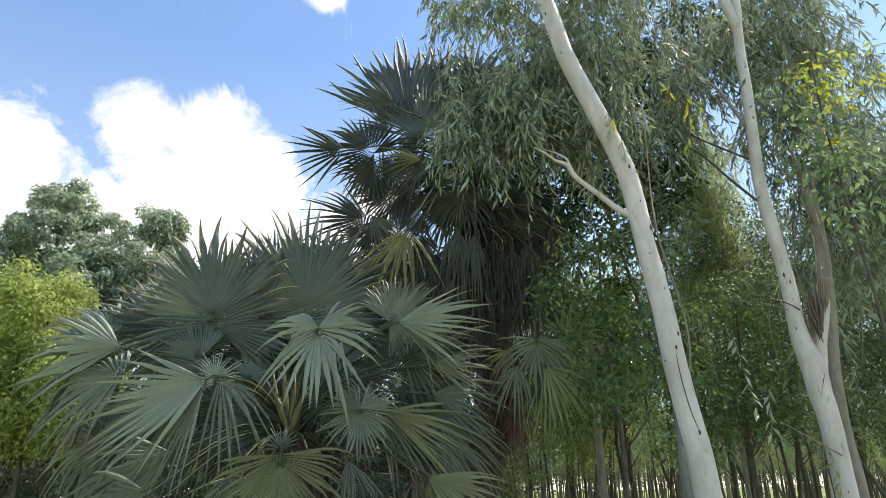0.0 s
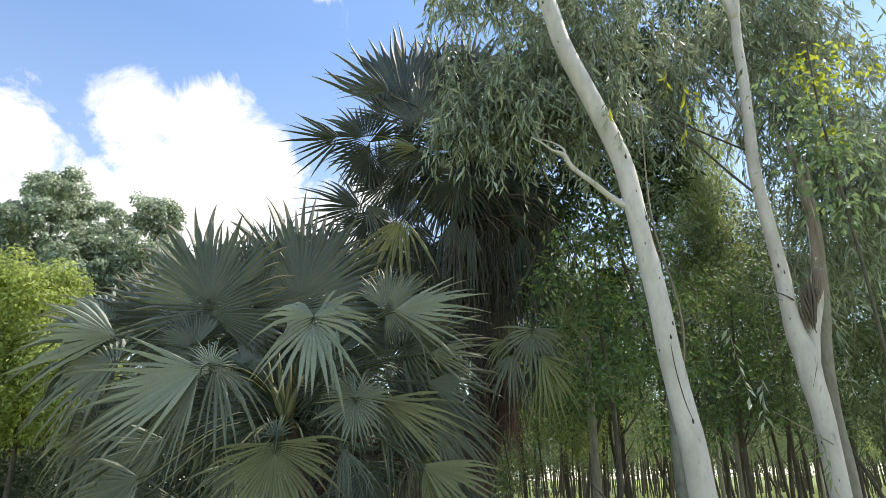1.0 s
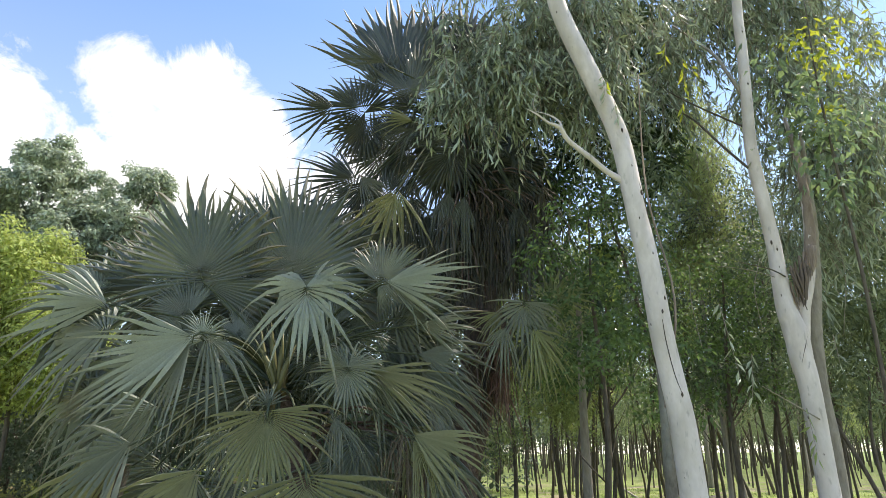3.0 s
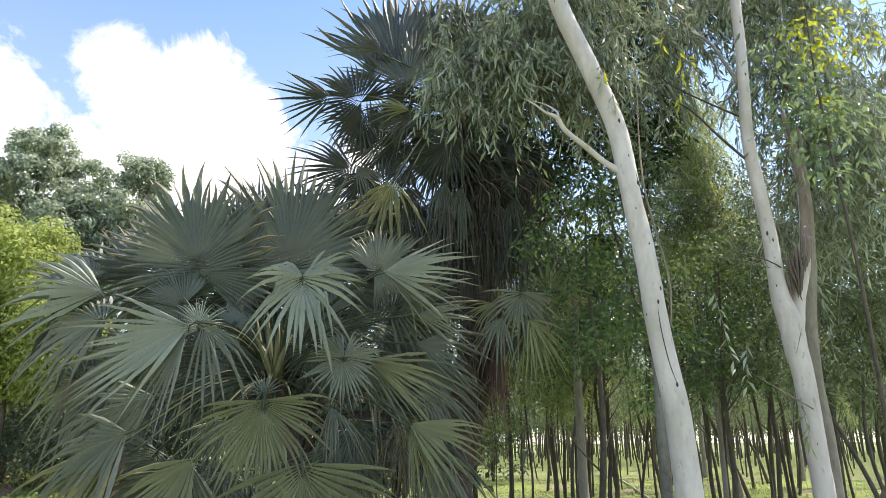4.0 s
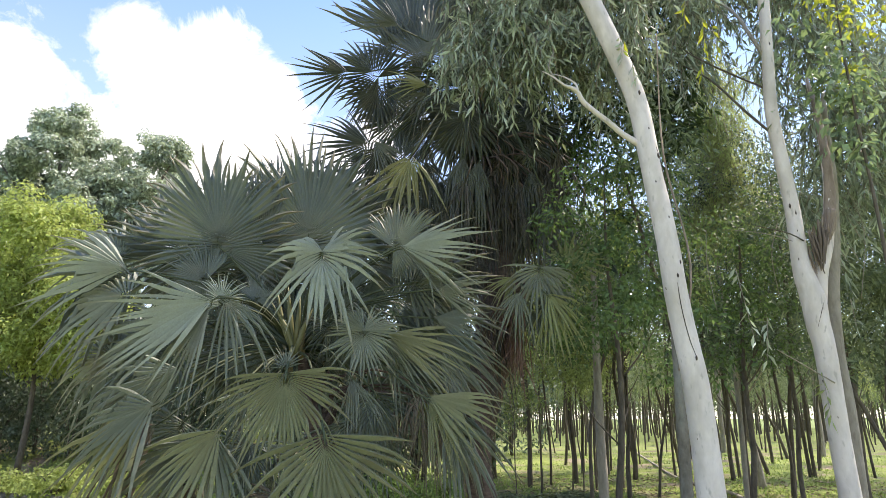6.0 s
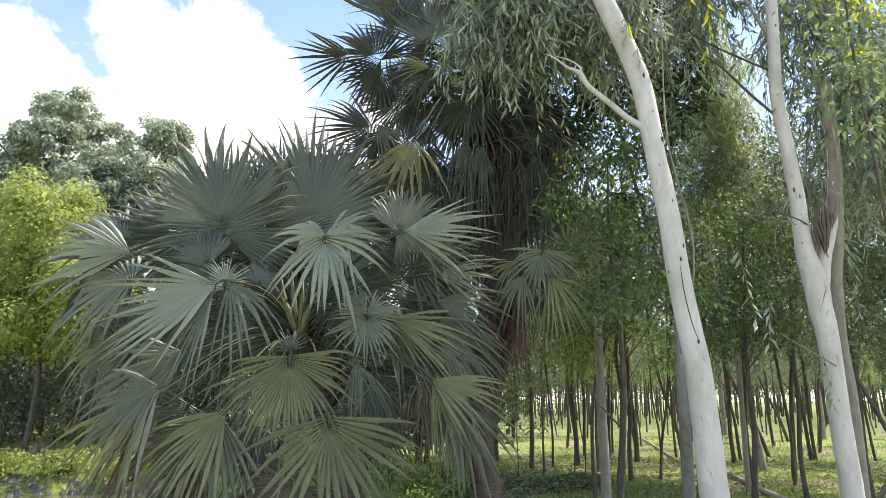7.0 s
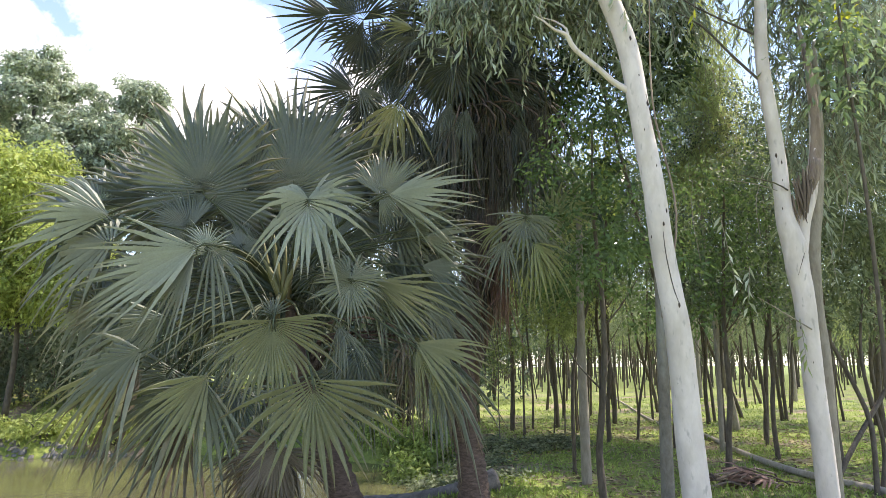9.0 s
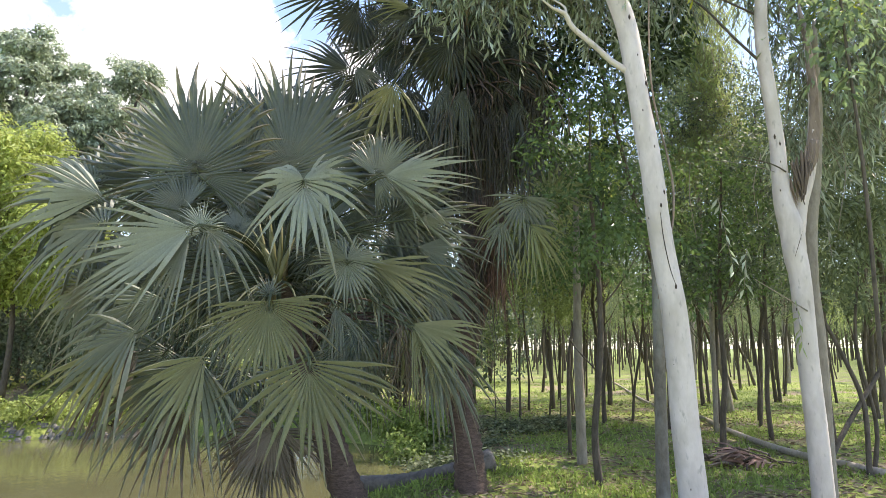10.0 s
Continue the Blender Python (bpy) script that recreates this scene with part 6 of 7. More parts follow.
crown("lower_leaves", [((-0.35, 0, 5.3), (0.3, 0.3, 0.8), 14), ((-0.1, 0, 4.6), (0.28, 0.3, 0.6), 30), ((-0.05, 0.1, 5.3), (0.3, 0.2, 0.4), 14), ((0.6, 0.2, 4.6), (0.5, 0.3, 0.8), 12)], SAPLING_LEAF, sapling, 32, 0.125, 0.062, 6, 0.17, 0.8)


# ---- grove of thin trees ----
def grove_tree(seed, tall, lean, mat, girth, low=0.36, wide=1.0, clumps=9, leaf=(0.13, 0.042), per=38, label="thin straight grove tree with a bare grey-brown trunk", droop=0.5, spread=0.24, bark=None):
    rng = random.Random(seed)
    tree = thing("grove_tree", label, "tree", "grove trees")
    top = (lean * tall, rng.uniform(-0.05, 0.05) * tall, tall)
    line = [(0, 0, -0.1)]
    for h in (0.12, 0.25, 0.4, 0.55, 0.75):
        line.append((top[0] * h + rng.uniform(-0.055, 0.055), top[1] * h + rng.uniform(-0.05, 0.05), tall * h))
    limb("trunk", line + [top], [girth * k for k in (1.15, 0.95, 0.9, 0.8, 0.68, 0.5, 0.2)], bark or THIN_BARK, tree, 9, 0.2, 0.14, 0, seed)
    for k in range(3):   # bare side twigs under the crown
        h = rng.uniform(0.22, 0.5)
        a, l = rng.uniform(0, 6.3), rng.uniform(0.5, 1.1)
        c = Vector((top[0] * h, top[1] * h, tall * h))
        e = c + Vector((math.cos(a) * 0.6, math.sin(a) * 0.6, 0.8)) * l
        limb("branch", [tuple(c), tuple(c.lerp(e, 0.5) + Vector((0, 0, -0.06))), tuple(e)], [girth * 0.3, girth * 0.22, 0.003], bark or THIN_BARK, tree, 5, 0.3)
    blobs = []
    for k in range(9):
        h = low + (1.0 - low) * (k + rng.random()) / 9
        a = k * 2.4 + rng.uniform(-0.4, 0.4)
        r = rng.uniform(0.3, 1.7) * wide * (1.25 - 0.6 * h)
        blobs.append(((top[0] * h + r * math.cos(a), r * math.sin(a), tall * h), (0.9 * wide, 0.9 * wide, 0.55), clumps))
    crown("crown", blobs, mat, tree, seed, leaf[0], leaf[1], per, spread, droop, 0.2, simple=True)
    return tree


def plant(tree, x, y, turn=0.0, scale=1.0):
    tree.matrix_basis = pose(x, y, height(x, y), 0, 0, turn)
    tree.scale = (scale, scale, scale)


def rng_tall(i):
    return 6.0 + 0.5 * ((i * 5) % 4)


def plant_grove():
    kinds = [grove_tree(100 + i, 6.2 + 0.5 * (i % 4), (-0.08, 0.06, 0.02, -0.16, 0.14, -0.04)[i], GROVE_LIGHT if i == 4 else GROVE_LEAF, 0.03 + 0.007 * (i % 3), 0.4, 0.85, 7, (0.088, 0.03), 62) for i in range(6)]
    for i, (x, y, lean, girth) in enumerate([(1.78, 7.74, 0.015, 0.042), (4.12, 9.91, 0.05, 0.046)]):
        plant(grove_tree(120 + i, 4.6, lean, (GROVE_YOUNG, GROVE_YOUNG, GROVE_LEAF)[i], girth, 0.5, 0.6, 7, (0.085, 0.036), 70, "young grove tree with a small dark-green crown"), x, y)
    # stems that stand singly in front of the rows
    for i, (x, y, lean, girth) in enumerate([(4.10, 19.3, 0.05, 0.055), (3.61, 20.4, 0.02, 0.05), (3.71, 24.4, 0.04, 0.05), (5.47, 21.4, -0.18, 0.055), (4.04, 14.2, 0.16, 0.03),
                                             (7.22, 22.6, -0.23, 0.058), (12.3, 32.0, 0.0, 0.11), (7.17, 18.2, 0.0, 0.056), (6.87, 15.8, -0.12, 0.08), (8.92, 20.0, -0.38, 0.053),
                                             (12.9, 27.1, -0.34, 0.058), (6.72, 14.1, 0.13, 0.049), (5.61, 11.4, 0.02, 0.04), (9.55, 18.9, -0.08, 0.05), (15.3, 29.1, 0.05, 0.11),
                                             (13.7, 23.5, -0.04, 0.062), (11.0, 17.1, 0.05, 0.06), (16.5, 21.0, 0.02, 0.05)]):
        plant(grove_tree(160 + i, rng_tall(i), lean, GROVE_LEAF if i % 3 else GROVE_DEEP, girth, 0.46, 0.6, 5, (0.085, 0.028), 58, bark=PALE_BARK if i in (8, 14, 6) else None), x, y)
    rng = random.Random(8)
    spots = []
    for r in range(11):
        y = 19 + (r // 2) * 5.6 + (r % 2) * 1.9 + rng.uniform(-0.3, 0.3)
        for c in range(44):
            x = -6 + c * 1.7 + rng.uniform(-0.5, 0.5)
            if (0.1 if y > 22 else 0.2) < x / y < 0.8 and rng.random() < 0.62:
                spots.append((x, y))
    for i in range(9):
        spots.append((rng.uniform(7.5, 14), rng.uniform(11, 19)))
    for i, (x, y) in enumerate(spots):
        k = kinds[i % 6]
        plant(k if i < 6 else copy_thing(k, Matrix()), x, y, rng.uniform(0, 360), rng.uniform(0.78, 1.2))
    wide = grove_tree(130, 6.6, 0.03, GROVE_DEEP, 0.05, 0.46, 1.6, 14, (0.085, 0.034), 74, "spreading dark-green grove tree with dense small leaves", droop=0.25, spread=0.27)
    # the one at (7.4, 8.2) is added out of view to shade the ground
    for i, (x, y, k) in enumerate([(5.2, 14.2, 1.0), (7.4, 13.0, 1.05), (7.0, 10.2, 1.0), (8.8, 11.5, 1.1), (3.6, 15.5, 1.0), (9.5, 14.5, 1.15), (7.4, 8.2, 1.0), (-6.0, 18.0, 1.15), (-3.2, 18.6, 1.2), (-1.0, 17.6, 1.1), (0.9, 18.8, 1.2), (-4.6, 20.5, 1.35), (-8.2, 20.0, 1.1), (4.4, 12.9, 0.92), (3.3, 13.6, 0.9), (6.2, 10.6, 0.8), (2.9, 17.4, 1.15), (4.6, 18.2, 1.2), (1.6, 16.2, 1.1)]):
        plant(wide if i == 0 else copy_thing(wide, Matrix()), x, y, 75.0 * i, k)
    # sunlit look comes from the lighter leaf colour, whether or not sun gets through
    lit = grove_tree(150, 4.6, 0.0, GROVE_LIGHT, 0.014, 0.45, 0.55, 8, (0.08, 0.034), 62, "small sunlit yellow-green tree behind the palms")
    for i, (x, y, k) in enumerate([(2.3, 13.2, 1.0), (1.0, 12.6, 0.8), (3.3, 16.5, 1.2), (2.4, 15.0, 1.3)]):
        plant(lit if i == 0 else copy_thing(lit, Matrix()), x, y, 110.0 * i, k)
    light = grove_tree(140, 7.4, 0.02, GROVE_LIGHT, 0.03, 0.5, 0.75, 15, (0.11, 0.026), 58, "sunlit feathery yellow-green tree in the grove")
    plant(light, 5.6, 13.4)
    feathery = thing("feathery_tree", "sunlit gum with fine hanging yellow-green leaves", "tree", at=(5.0, 12.2, 0))
    limb("trunk", [(0, 0, -0.1), (0.05, 0, 2.5), (-0.05, 0, 5.0), (0.1, 0, 8.6)], [0.05, 0.045, 0.035, 0.01], PALE_BARK, feathery, 8, 0.3)
    gum_crown(feathery, 141, [((0.0, 0.0, 7.4), (0.75, 0.6, 1.3), 210), ((-0.1, -0.3, 5.9), (0.8, 0.5, 0.9), 190), ((0.5, 0, 8.6), (0.7, 0.6, 0.8), 70)], 5, 0.75, 16, (0.15, 0.021), FEATHER_LEAF, "fine hanging yellow-green leaves")
    for i, (x, y, k) in enumerate([(6.3, 13.2, 1.05), (1.7, 14.6, 0.8), (3.1, 15.8, 0.9), (2.2, 17.0, 0.95)]):
        plant(copy_thing(light, Matrix()), x, y, 130 * (i + 1), k)


plant_grove()


def far_grove():
    """The far rows of the grove, too many and too small to tell apart."""
    rng = random.Random(77)
    gen = np.random.default_rng(78)
    trunks, P = [], []
    y = 47.0
    while y < 110:
        x = -0.1 * y
        while x < 0.85 * y:
            if rng.random() < 0.85:
                tall, lean = rng.uniform(6, 8.5), rng.uniform(-0.5, 0.5)
                px, py = x + rng.uniform(-0.6, 0.6), y + rng.uniform(-0.8, 0.8)
                r = rng.uniform(0.05, 0.1)
                trunks.append(tube([(px, py, -0.1), (px + lean * 0.5, py, tall * 0.5), (px + lean, py, tall)], [r, r * 0.8, r * 0.3], 5, 2.0))
                P.append(np.array([px + lean * 0.7, py, tall * 0.72]) + gen.normal(size=(260, 3)) * np.array([0.9, 0.9, tall * 0.17]))
            x += 2.0
        y += 3.2
    v, f = joined(trunks)
    wood = part("far_grove", mesh_of("far_grove", v, f, THIN_BARK))
    P = np.concatenate(P)
    part("crown", leaf_mesh("crown", P, gen.normal(size=P.shape) + np.array([0, 0, -0.8]), 0.36, 0.14, GROVE_LEAF, gen, simple=True), wood)
    tagged(wood, "far rows of thin grove trees", "trees", kind="stuff")


far_grove()

lichened = thing("grove_tree", "grey lichened tree trunk close behind the white gum", "tree", "grove trees", at=(2.165, 6.75, 0))
limb("trunk", [(0, 0, -0.15), (0.023, 0, 0.74), (0.047, 0, 1.65), (0.063, 0, 2.24), (0.1, 0.1, 3.4), (0.0, 0.2, 4.8)], [0.075, 0.063, 0.057, 0.053, 0.042, 0.02], LICHEN_BARK, lichened, 12, 0.1, 0.06, 0, 61)
crown("crown", [((0.1, 0.3, 4.6), (0.5, 0.5, 0.7), 40)], GROVE_LEAF, lichened, 62, 0.14, 0.04, 12, 0.16, 0.8)
bent = thing("grove_tree", "bent pale stem behind the tall palm", "tree", "grove trees", at=(1.85, 9.0, 0))
limb("trunk", [(0, 0, -0.1), (0.0, 0, 1.4), (0.02, 0, 2.62), (0.045, 0, 3.67), (-0.004, 0, 4.09), (-0.07, 0, 4.42), (-0.02, 0, 4.68), (0.05, 0, 5.4)], [0.072, 0.062, 0.05, 0.038, 0.03, 0.024, 0.02, 0.01], PALE_BARK, bent, 8, 0.1, 0.08, 0, 63)
crown("crown", [((0.3, 0.2, 3.0), (0.5, 0.4, 0.5), 26), ((0.0, 0, 5.3), (0.4, 0.4, 0.5), 14)], GROVE_YOUNG, bent, 64, 0.09, 0.038, 40, 0.16, 0.6)
# a sunlit branch: the bright bush leaf colour stands in for the sun
crown("crown", [((0.65, 0.5, 4.6), (0.35, 0.3, 0.4), 14), ((0.55, 0.3, 4.0), (0.3, 0.3, 0.3), 8)], BUSH_LEAF, bent, 65, 0.11, 0.055, 12, 0.13, 0.6, label="branch with yellow-green leaves coloured as sunlit")

glossy = thing("glossy_sapling", "sapling with large dark glossy drooping leaves", "sapling", at=(2.5, 9.7, 0))
limb("trunk", [(-0.66, 0.1, -0.1), (-0.6, 0.1, 1.6), (-0.2, 0, 3.0), (0.0, 0, 4.0), (0.0, 0, 5.2)], [0.03, 0.027, 0.022, 0.016, 0.01], THIN_BARK, glossy, 8, 0.2)
crown("crown", [((0, 0, 4.3), (0.22, 0.25, 0.6), 16), ((0.1, 0, 3.6), (0.18, 0.2, 0.35), 6)], DARK_LEAF, glossy, 91, 0.2, 0.085, 9, 0.14, 1.1)
# sunlit top leaves, their brightness painted with the bush leaf colour
crown("young_leaves", [((0.05, -0.1, 5.35), (0.3, 0.3, 0.3), 12), ((-0.25, -0.1, 5.0), (0.2, 0.2, 0.2), 6)], BUSH_LEAF, glossy, 92, 0.13, 0.06, 9, 0.12, 0.5, label="yellow-green leaves coloured as sunlit")

dark_tree = thing("dark_leaved_tree", "dark-leaved tree behind the white gum", "tree", at=(2.6, 9.4, 0))
limb("trunk", [(0.72, 0, -0.1), (0.6, 0, 2.0), (0.2, 0, 4.0), (-0.3, 0, 6.5)], [0.04, 0.036, 0.03, 0.015], THIN_BARK, dark_tree, 10, 0.2)
crown("crown", [((-0.2, 0, 7.0), (0.9, 0.9, 1.1), 80), ((0.3, 0, 6.0), (0.6, 0.7, 0.8), 50), ((-1.0, 0, 6.2), (0.7, 0.7, 0.9), 60), ((-0.4, 0, 8.2), (1.2, 1.0, 0.7), 70), ((-0.9, 0.3, 5.3), (0.5, 0.6, 0.4), 16), ((0.7, 0.2, 7.4), (0.8, 0.7, 0.9), 90), ((0.9, 0.3, 6.3), (0.5, 0.5, 0.6), 45), ((0.2, 0.2, 8.6), (1.4, 0.8, 0.6), 90), ((1.4, 0.4, 9.3), (1.5, 0.8, 0.7), 90), ((2.6, 0.4, 9.6), (1.2, 0.8, 0.8), 60)],
      DARK_LEAF, dark_tree, 77, 0.16, 0.06, 16, 0.18, 0.5)

# ---- across the pond ----
def broad_tree(name, label, at, blobs, mat, seed, leaf, per, spread, trunk_r, tall):
    tree = thing(name, label, "tree", at=at)
    limb("trunk", [(0, 0, -0.2), (0.1, 0, tall * 0.3), (-0.1, 0, tall * 0.6), (0.1, 0.1, tall * 0.9)], [trunk_r, trunk_r * 0.8, trunk_r * 0.5, trunk_r * 0.2], THIN_BARK, tree, 10, 0.5, 0.1, 0, seed)
    ends = crown("crown", blobs, mat, tree, seed, leaf[0], leaf[1], per, spread, 0.35, 0.5)
    rng = random.Random(seed)
    for c in rng.sample(list(map(tuple, ends)), 12):
        z = min(c[2] * 0.7, tall * 0.8)
        limb("limb", [(0, 0, z), (c[0] * 0.5, c[1] * 0.5, (z + c[2]) / 2 + 0.2), c], [trunk_r * 0.4, trunk_r * 0.25, 0.02], THIN_BARK, tree, 6, 0.6)
    tree.scale = (1.05, 1.05, 1.05) if tall > 8 else (1, 1, 1)
    return tree


broad_tree("broadleaf_tree", "tall broadleaf tree with a dense rounded dark crown", (-17.0, 25, 0.9),
           [((0.1, 0, 12.4), (1.25, 1.1, 0.9), 37), ((0, 0, 10.6), (1.7, 1.8, 1.2), 92), ((-2.4, 0, 9.2), (2.2, 2.0, 1.7), 126), ((1.9, 0, 8.6), (1.8, 2.0, 1.6), 117), ((0, 0, 5.8), (4.3, 3, 2.6), 294)], BROAD_LEAF, 51, (0.19, 0.1), 84, 0.22, 0.3, 12)
broad_tree("broadleaf_tree", "broadleaf tree with a ragged green crown", (-13.9, 26, 0.9),
           [((-1.4, 0, 11.4), (0.85, 1.0, 0.7), 21), ((0.9, 0, 11.4), (0.9, 1.2, 0.7), 37), ((0, 0, 9.6), (2.2, 2, 1.4), 126), ((2.3, 0, 7.8), (1.8, 2, 1.7), 109), ((0, 0, 4.8), (3.8, 3, 2.6), 277)], BROAD_LEAF, 52, (0.19, 0.1), 84, 0.22, 0.28, 11)
broad_tree("bushy_tree", "sunlit yellow-green bushy tree over the pond bank", (-11.0, 16.5, 0.5),
           [((-0.4, 0, 5.6), (1.6, 1.5, 1.5), 46), ((0.6, 0, 3.9), (1.8, 1.6, 1.4), 50), ((-1.6, 0, 3.8), (1.8, 1.6, 1.6), 44), ((0.5, -0.3, 2.9), (1.4, 1.4, 0.6), 16)], BUSH_LEAF, 53, (0.14, 0.07), 230, 0.33, 0.08, 6)


# ---- undergrowth and far trees that close the view ----
def shrub(seed, mat, leaf, size, clumps, label, name="shrub"):
    s = thing(name, label, "shrub", "shrubs on the bank")
    rng = random.Random(seed)
    for i in range(4):
        a = i * 1.6
        limb("stem", [(0, 0, -0.1), (0.2 * math.cos(a), 0.2 * math.sin(a), size[2] * 0.5), (0.5 * size[0] * math.cos(a), 0.5 * size[1] * math.sin(a), size[2])], [0.03, 0.02, 0.008], THIN_BARK, s, 6, 0.3)
    crown("crown", [((0, 0, size[2] * 0.55), (size[0], size[1], size[2] * 0.6), clumps), ((size[0] * 0.5, 0, size[2] * 0.8), (size[0] * 0.6, size[1] * 0.6, size[2] * 0.4), clumps // 2)],
          mat, s, seed, leaf[0], leaf[1], 20, 0.22, 0.3, 0.3, simple=True)
    return s


def plant_shrubs():
    rng = random.Random(17)
    dark = [shrub(200 + i, (GROVE_DEEP, DARK_LEAF)[i % 2], (0.16, 0.07), (2.0, 1.6, 2.6 + 0.4 * i), 120, "dense dark-green shrub on the far bank") for i in range(3)]
    n = 0
    for y, lo, hi, step in ((18.5, -17, -6, 1.9), (21, -34, -4, 2.4), (25, -40, -3, 2.6), (31, -46, 4, 2.8)):
        x = lo
        while x < hi:
            k = dark[n % 3]
            plant(k if n < 3 else copy_thing(k, Matrix()), x, y + rng.uniform(-1, 1), rng.uniform(0, 360), rng.uniform(0.8, 1.2) * (1 + (y - 21) * 0.05))
            n += 1
            x += step * rng.uniform(0.8, 1.2)
    # the four small ones are added as the dark shadow under the bushy tree
    for x, y, k in ((-1.2, 17.6, 1.7), (-3.0, 17.4, 1.8), (-12.4, 17.6, 0.6), (-10.6, 17.9, 0.62), (-9.0, 17.4, 0.6), (-7.4, 17.8, 0.65)):
        plant(copy_thing(dark[0], Matrix()), x, y, rng.uniform(0, 360), k)
    low = shrub(220, BUSH_LEAF, (0.1, 0.05), (0.9, 0.6, 0.45), 60, "low yellow-green weeds at the pond edge", "weeds")
    spots = [(-10.6, 14.9), (-9.2, 15.2), (-12.2, 15.0), (-7.6, 15.3)]
    for i, (x, y) in enumerate(spots):
        plant(low if i == 0 else copy_thing(low, Matrix()), x, y, 70 * i, rng.uniform(0.8, 1.2))
    bank = shrub(222, GRASS, (0.14, 0.06), (0.7, 0.5, 0.5), 46, "fresh green weeds on the pond bank", "weeds")
    for i, (x, y) in enumerate([(-0.55, 12.5), (-0.2, 13.4), (-0.95, 13.5), (-0.35, 11.7), (0.15, 12.6), (-1.5, 14.3)]):
        plant(bank if i == 0 else copy_thing(bank, Matrix()), x, y, 65 * i, rng.uniform(0.6, 0.95))
    clump = shrub(221, GROVE_LEAF, (0.09, 0.045), (0.7, 0.5, 0.3), 50, "low green creeper on the shaded grove floor", "creeper")
    for i, (x, y) in enumerate([(1.35, 12.6), (2.1, 12.8), (0.7, 12.2), (-0.4, 10.9), (0.1, 10.4), (-0.2, 11.6), (0.5, 11.3), (0.35, 9.6)]):
        c = clump if i == 0 else copy_thing(clump, Matrix())
        k = rng.uniform(0.8, 1.2)
        plant(c, x, y, 50 * i, k)
        c.scale = (k, k, 0.5 * k)


plant_shrubs()

# ---- fallen wood and litter ----
log = thing("fallen_palm_trunk", "fallen grey palm trunk lying over the pond edge", "log", at=(-0.3, 8.4, -0.1))
limb("trunk", [(-0.75, -0.05, -0.02), (-0.2, 0.0, 0.0), (0.38, 0.08, 0.1), (0.9, 0.3, 0.22)], [0.12, 0.125, 0.13, 0.15], LOG_BARK, log, 14, 0.05, 0.08, 0.03, 41)
pole = thing("fallen_pole", "long pale fallen pole lying across the grove floor", "pole", at=(5.26, 12.29, 0.05))
limb("pole", [(4.52, 28.62, 0.00), (1.76, 13.39, 0.00), (0.45, 5.90, 0.00), (0.44, 2.72, 0.00), (0.00, 0.00, 0.00), (-0.22, -1.87, 0.00), (-0.22, -2.83, 0.00), (-0.09, -3.63, 0.00), (0.02, -4.30, 0.00)], [0.03, 0.033, 0.036, 0.04, 0.043, 0.046, 0.05, 0.052, 0.054], POLE_BARK, pole, 10, 0.2, 0.1, 0, 42)


def make_litter():
    rng = random.Random(31)
    pile = thing("branch_pile", "heap of dry brown branches and withered leaves on the ground", "branch pile", at=(3.88, 8.83, 0.0))
    for i in range(34):
        a, r = rng.uniform(0, 6.3), rng.uniform(0, 0.35)
        c = Vector((r * math.cos(a) * 1.5, r * math.sin(a), rng.uniform(0.02, 0.2)))
        d = Vector((rng.uniform(-1, 1), rng.uniform(-0.6, 0.6), rng.uniform(-0.12, 0.2))) * rng.uniform(0.2, 0.5)
        v, f = tube([tuple(c - d), tuple(c + Vector((0, 0, rng.uniform(0, 0.06)))), tuple(c + d)], [0.014, 0.016, 0.006], 5, 0.1, 0.1, 0, i)
        part("stick", mesh_of("stick", v, f, PEEL_BARK if i % 2 else SHED_BARK, True), pile)
    gen = np.random.default_rng(5)
    for hx, hz, turn in ((-0.35, 0.10, 0.4), (0.1, 0.16, 2.6), (0.35, 0.08, 3.4)):   # withered fans thrown on the heap
        a = turn + np.linspace(-0.8, 0.8, 22)
        way = np.stack([np.cos(a), np.sin(a) * 0.6, gen.uniform(-0.05, 0.35, 22)], axis=1)
        root = np.tile([hx, -0.1, hz], (22, 1)) + way * 0.04
        fan = limb("withered_frond", [(hx - 0.5 * math.cos(turn), -0.1 - 0.3 * math.sin(turn), 0.03), (hx - 0.2 * math.cos(turn), -0.1, hz), (hx, -0.1, hz)], [0.012, 0.012, 0.01], SHED_BARK, pile, 6, 0.1, 0.1, 0, 0, "red-brown withered fan leaf")
        for k in range(22):
            part("blade", leaf_mesh("blade", root[k:k + 1], way[k:k + 1], 0.55, 0.045, RUST_BLADE, gen, bend=0.45), fan)
    n = 14000
    r, a = 6.5 + 14 * gen.uniform(0, 1, n) ** 1.5, gen.uniform(-0.05, 0.72, n)
    at = np.stack([r * np.sin(a), r * np.cos(a), np.zeros(n)], axis=1)
    at[:, 2] = [height(p[0], p[1]) + 0.012 for p in at]
    at = at[at[:, 2] > -0.25]
    way = gen.normal(size=at.shape) * np.array([1, 1, 0.12])
    tagged(part("leaf_litter", leaf_mesh("leaf_litter", at, way, 0.11, 0.025, DRY, gen, simple=True)), "scattered dry fallen leaves on the ground", "leaf litter", kind="stuff")


make_litter()


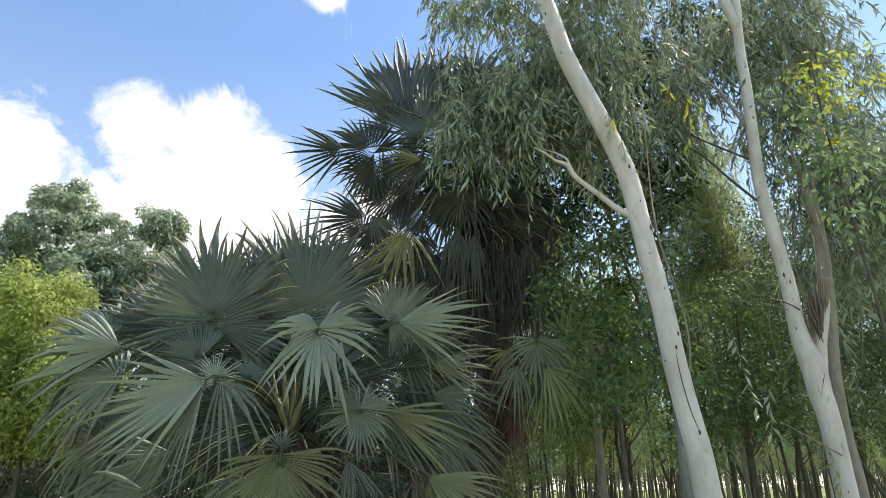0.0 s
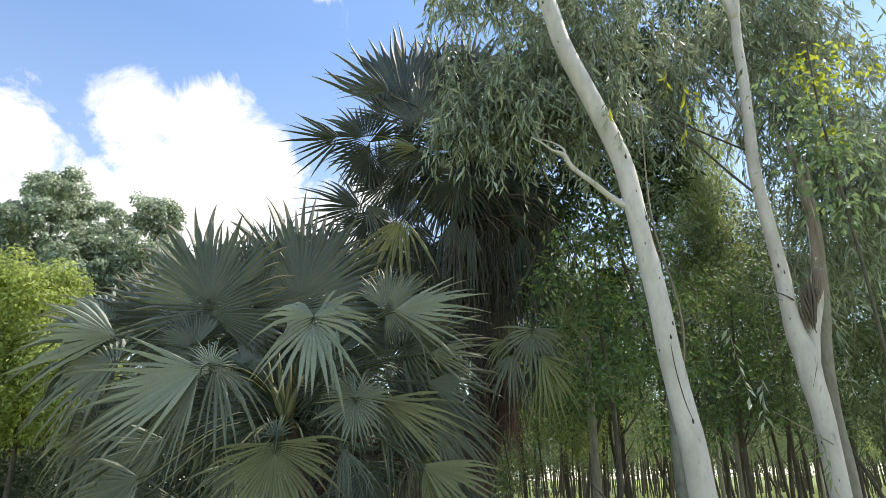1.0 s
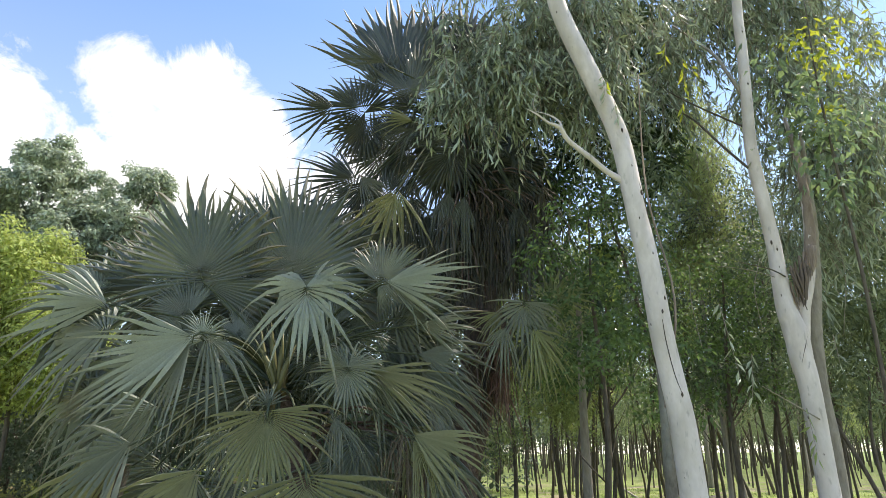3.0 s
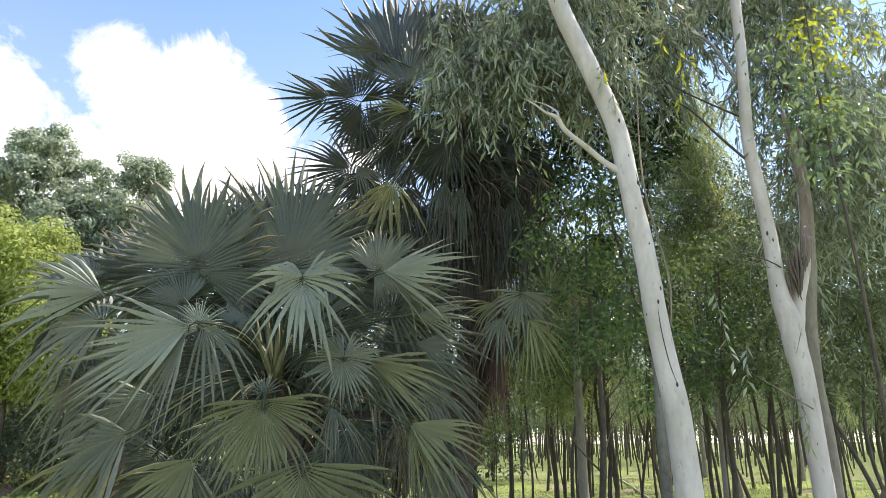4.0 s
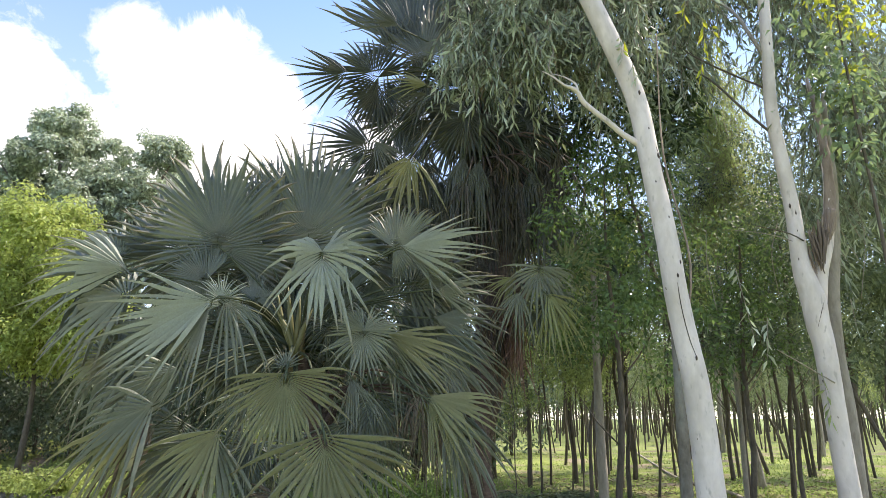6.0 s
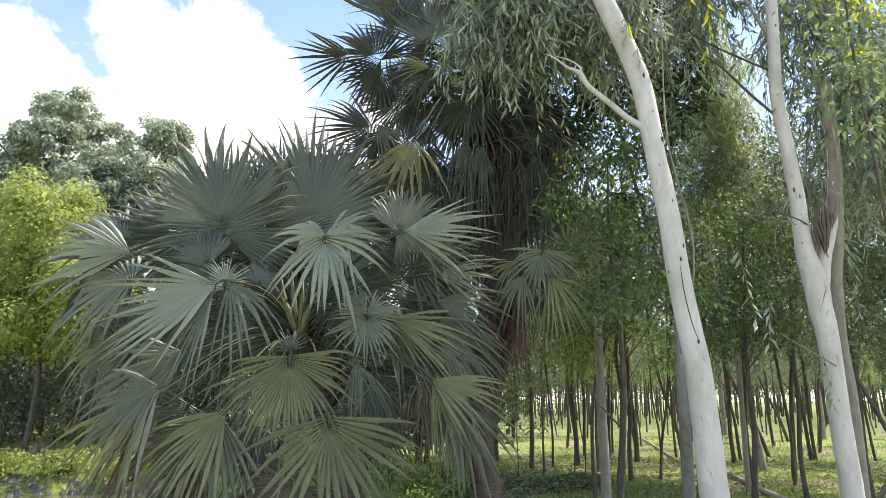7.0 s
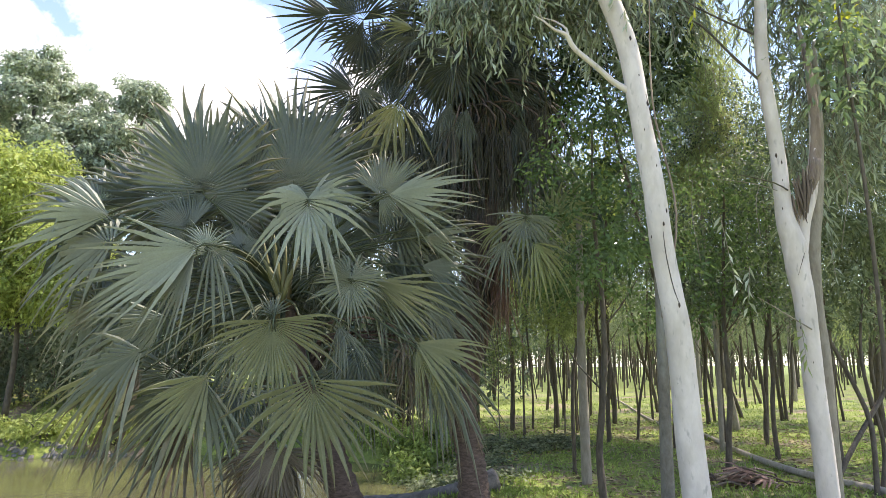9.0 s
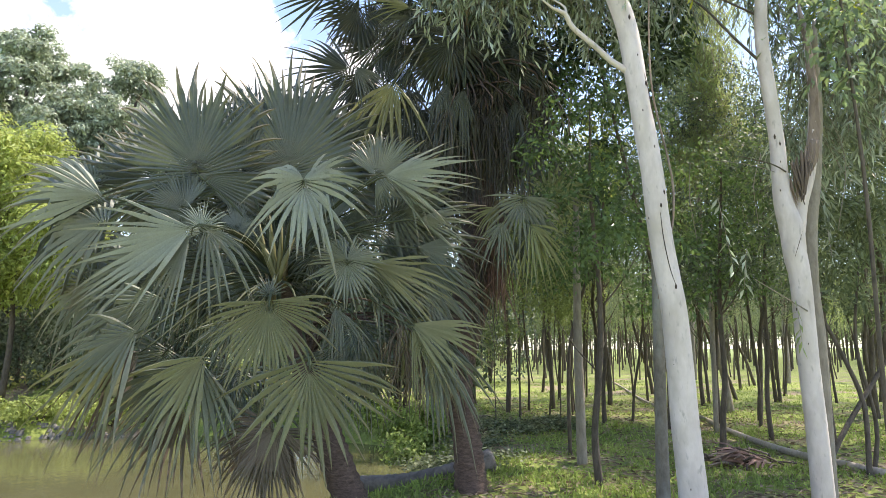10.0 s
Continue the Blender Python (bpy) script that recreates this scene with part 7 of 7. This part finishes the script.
def make_stones():
    rng = random.Random(9)
    pieces = []
    for i in range(420):
        x, y = rng.uniform(-12.5, -5.5), 14.75 + rng.uniform(-0.35, 0.35)
        r = rng.uniform(0.03, 0.11)
        v, f = [], []
        for a, z, k in ((0, 0.5, 0.5), (1, -0.3, 1.0)):
            for j in range(6):
                q = j * math.pi / 3 + a * 0.5
                v.append((x + r * k * math.cos(q) * rng.uniform(0.7, 1.2), y + r * k * math.sin(q) * rng.uniform(0.7, 1.2), height(x, y) + r * z))
        f = [(0, 1, 2, 3, 4, 5)] + [(6 + j, 6 + (j + 1) % 6, (j + 1) % 6, j) for j in range(6)]
        pieces.append((v, f))
    v, f = joined(pieces)
    tagged(part("stones", mesh_of("stones", v, f, STONE)), "pale grey stones along the far water edge", "stones", kind="stuff")


make_stones()

# ---- leaning bare stems at the edge of the grove ----
lean = thing("leaning_stems", "crossing bare brown stems of a small tree", "tree", at=(5.0, 8.2, 0))
limb("stem", [(-0.55, -0.2, -0.1), (-0.2, -0.1, 0.45), (0.5, 0.2, 1.15), (1.4, 0.4, 2.2)], [0.036, 0.033, 0.03, 0.022], THIN_BARK, lean, 8, 0.15, 0.1, 0, 1)
limb("stem", [(0.1, -0.1, -0.1), (0.2, 0.0, 0.6), (0.22, 0.1, 1.0), (0.0, 0.2, 1.7), (-0.25, 0.2, 2.3), (-0.2, 0.2, 3.2)], [0.034, 0.03, 0.028, 0.025, 0.02, 0.01], THIN_BARK, lean, 8, 0.15, 0.1, 0, 2)
limb("stem", [(0.35, 0.2, -0.1), (0.45, 0.2, 0.6), (0.3, 0.2, 1.6), (0.5, 0.3, 2.6)], [0.03, 0.026, 0.022, 0.012], THIN_BARK, lean, 8, 0.15, 0.1, 0, 3)
crown("crown", [((0.0, 0.3, 2.9), (0.7, 0.5, 0.8), 60), ((0.9, 0.4, 2.6), (0.8, 0.5, 0.9), 70), ((0.8, 0.4, 3.9), (0.9, 0.6, 0.9), 70)], GROVE_LEAF, lean, 88, 0.14, 0.035, 14, 0.16, 0.8)
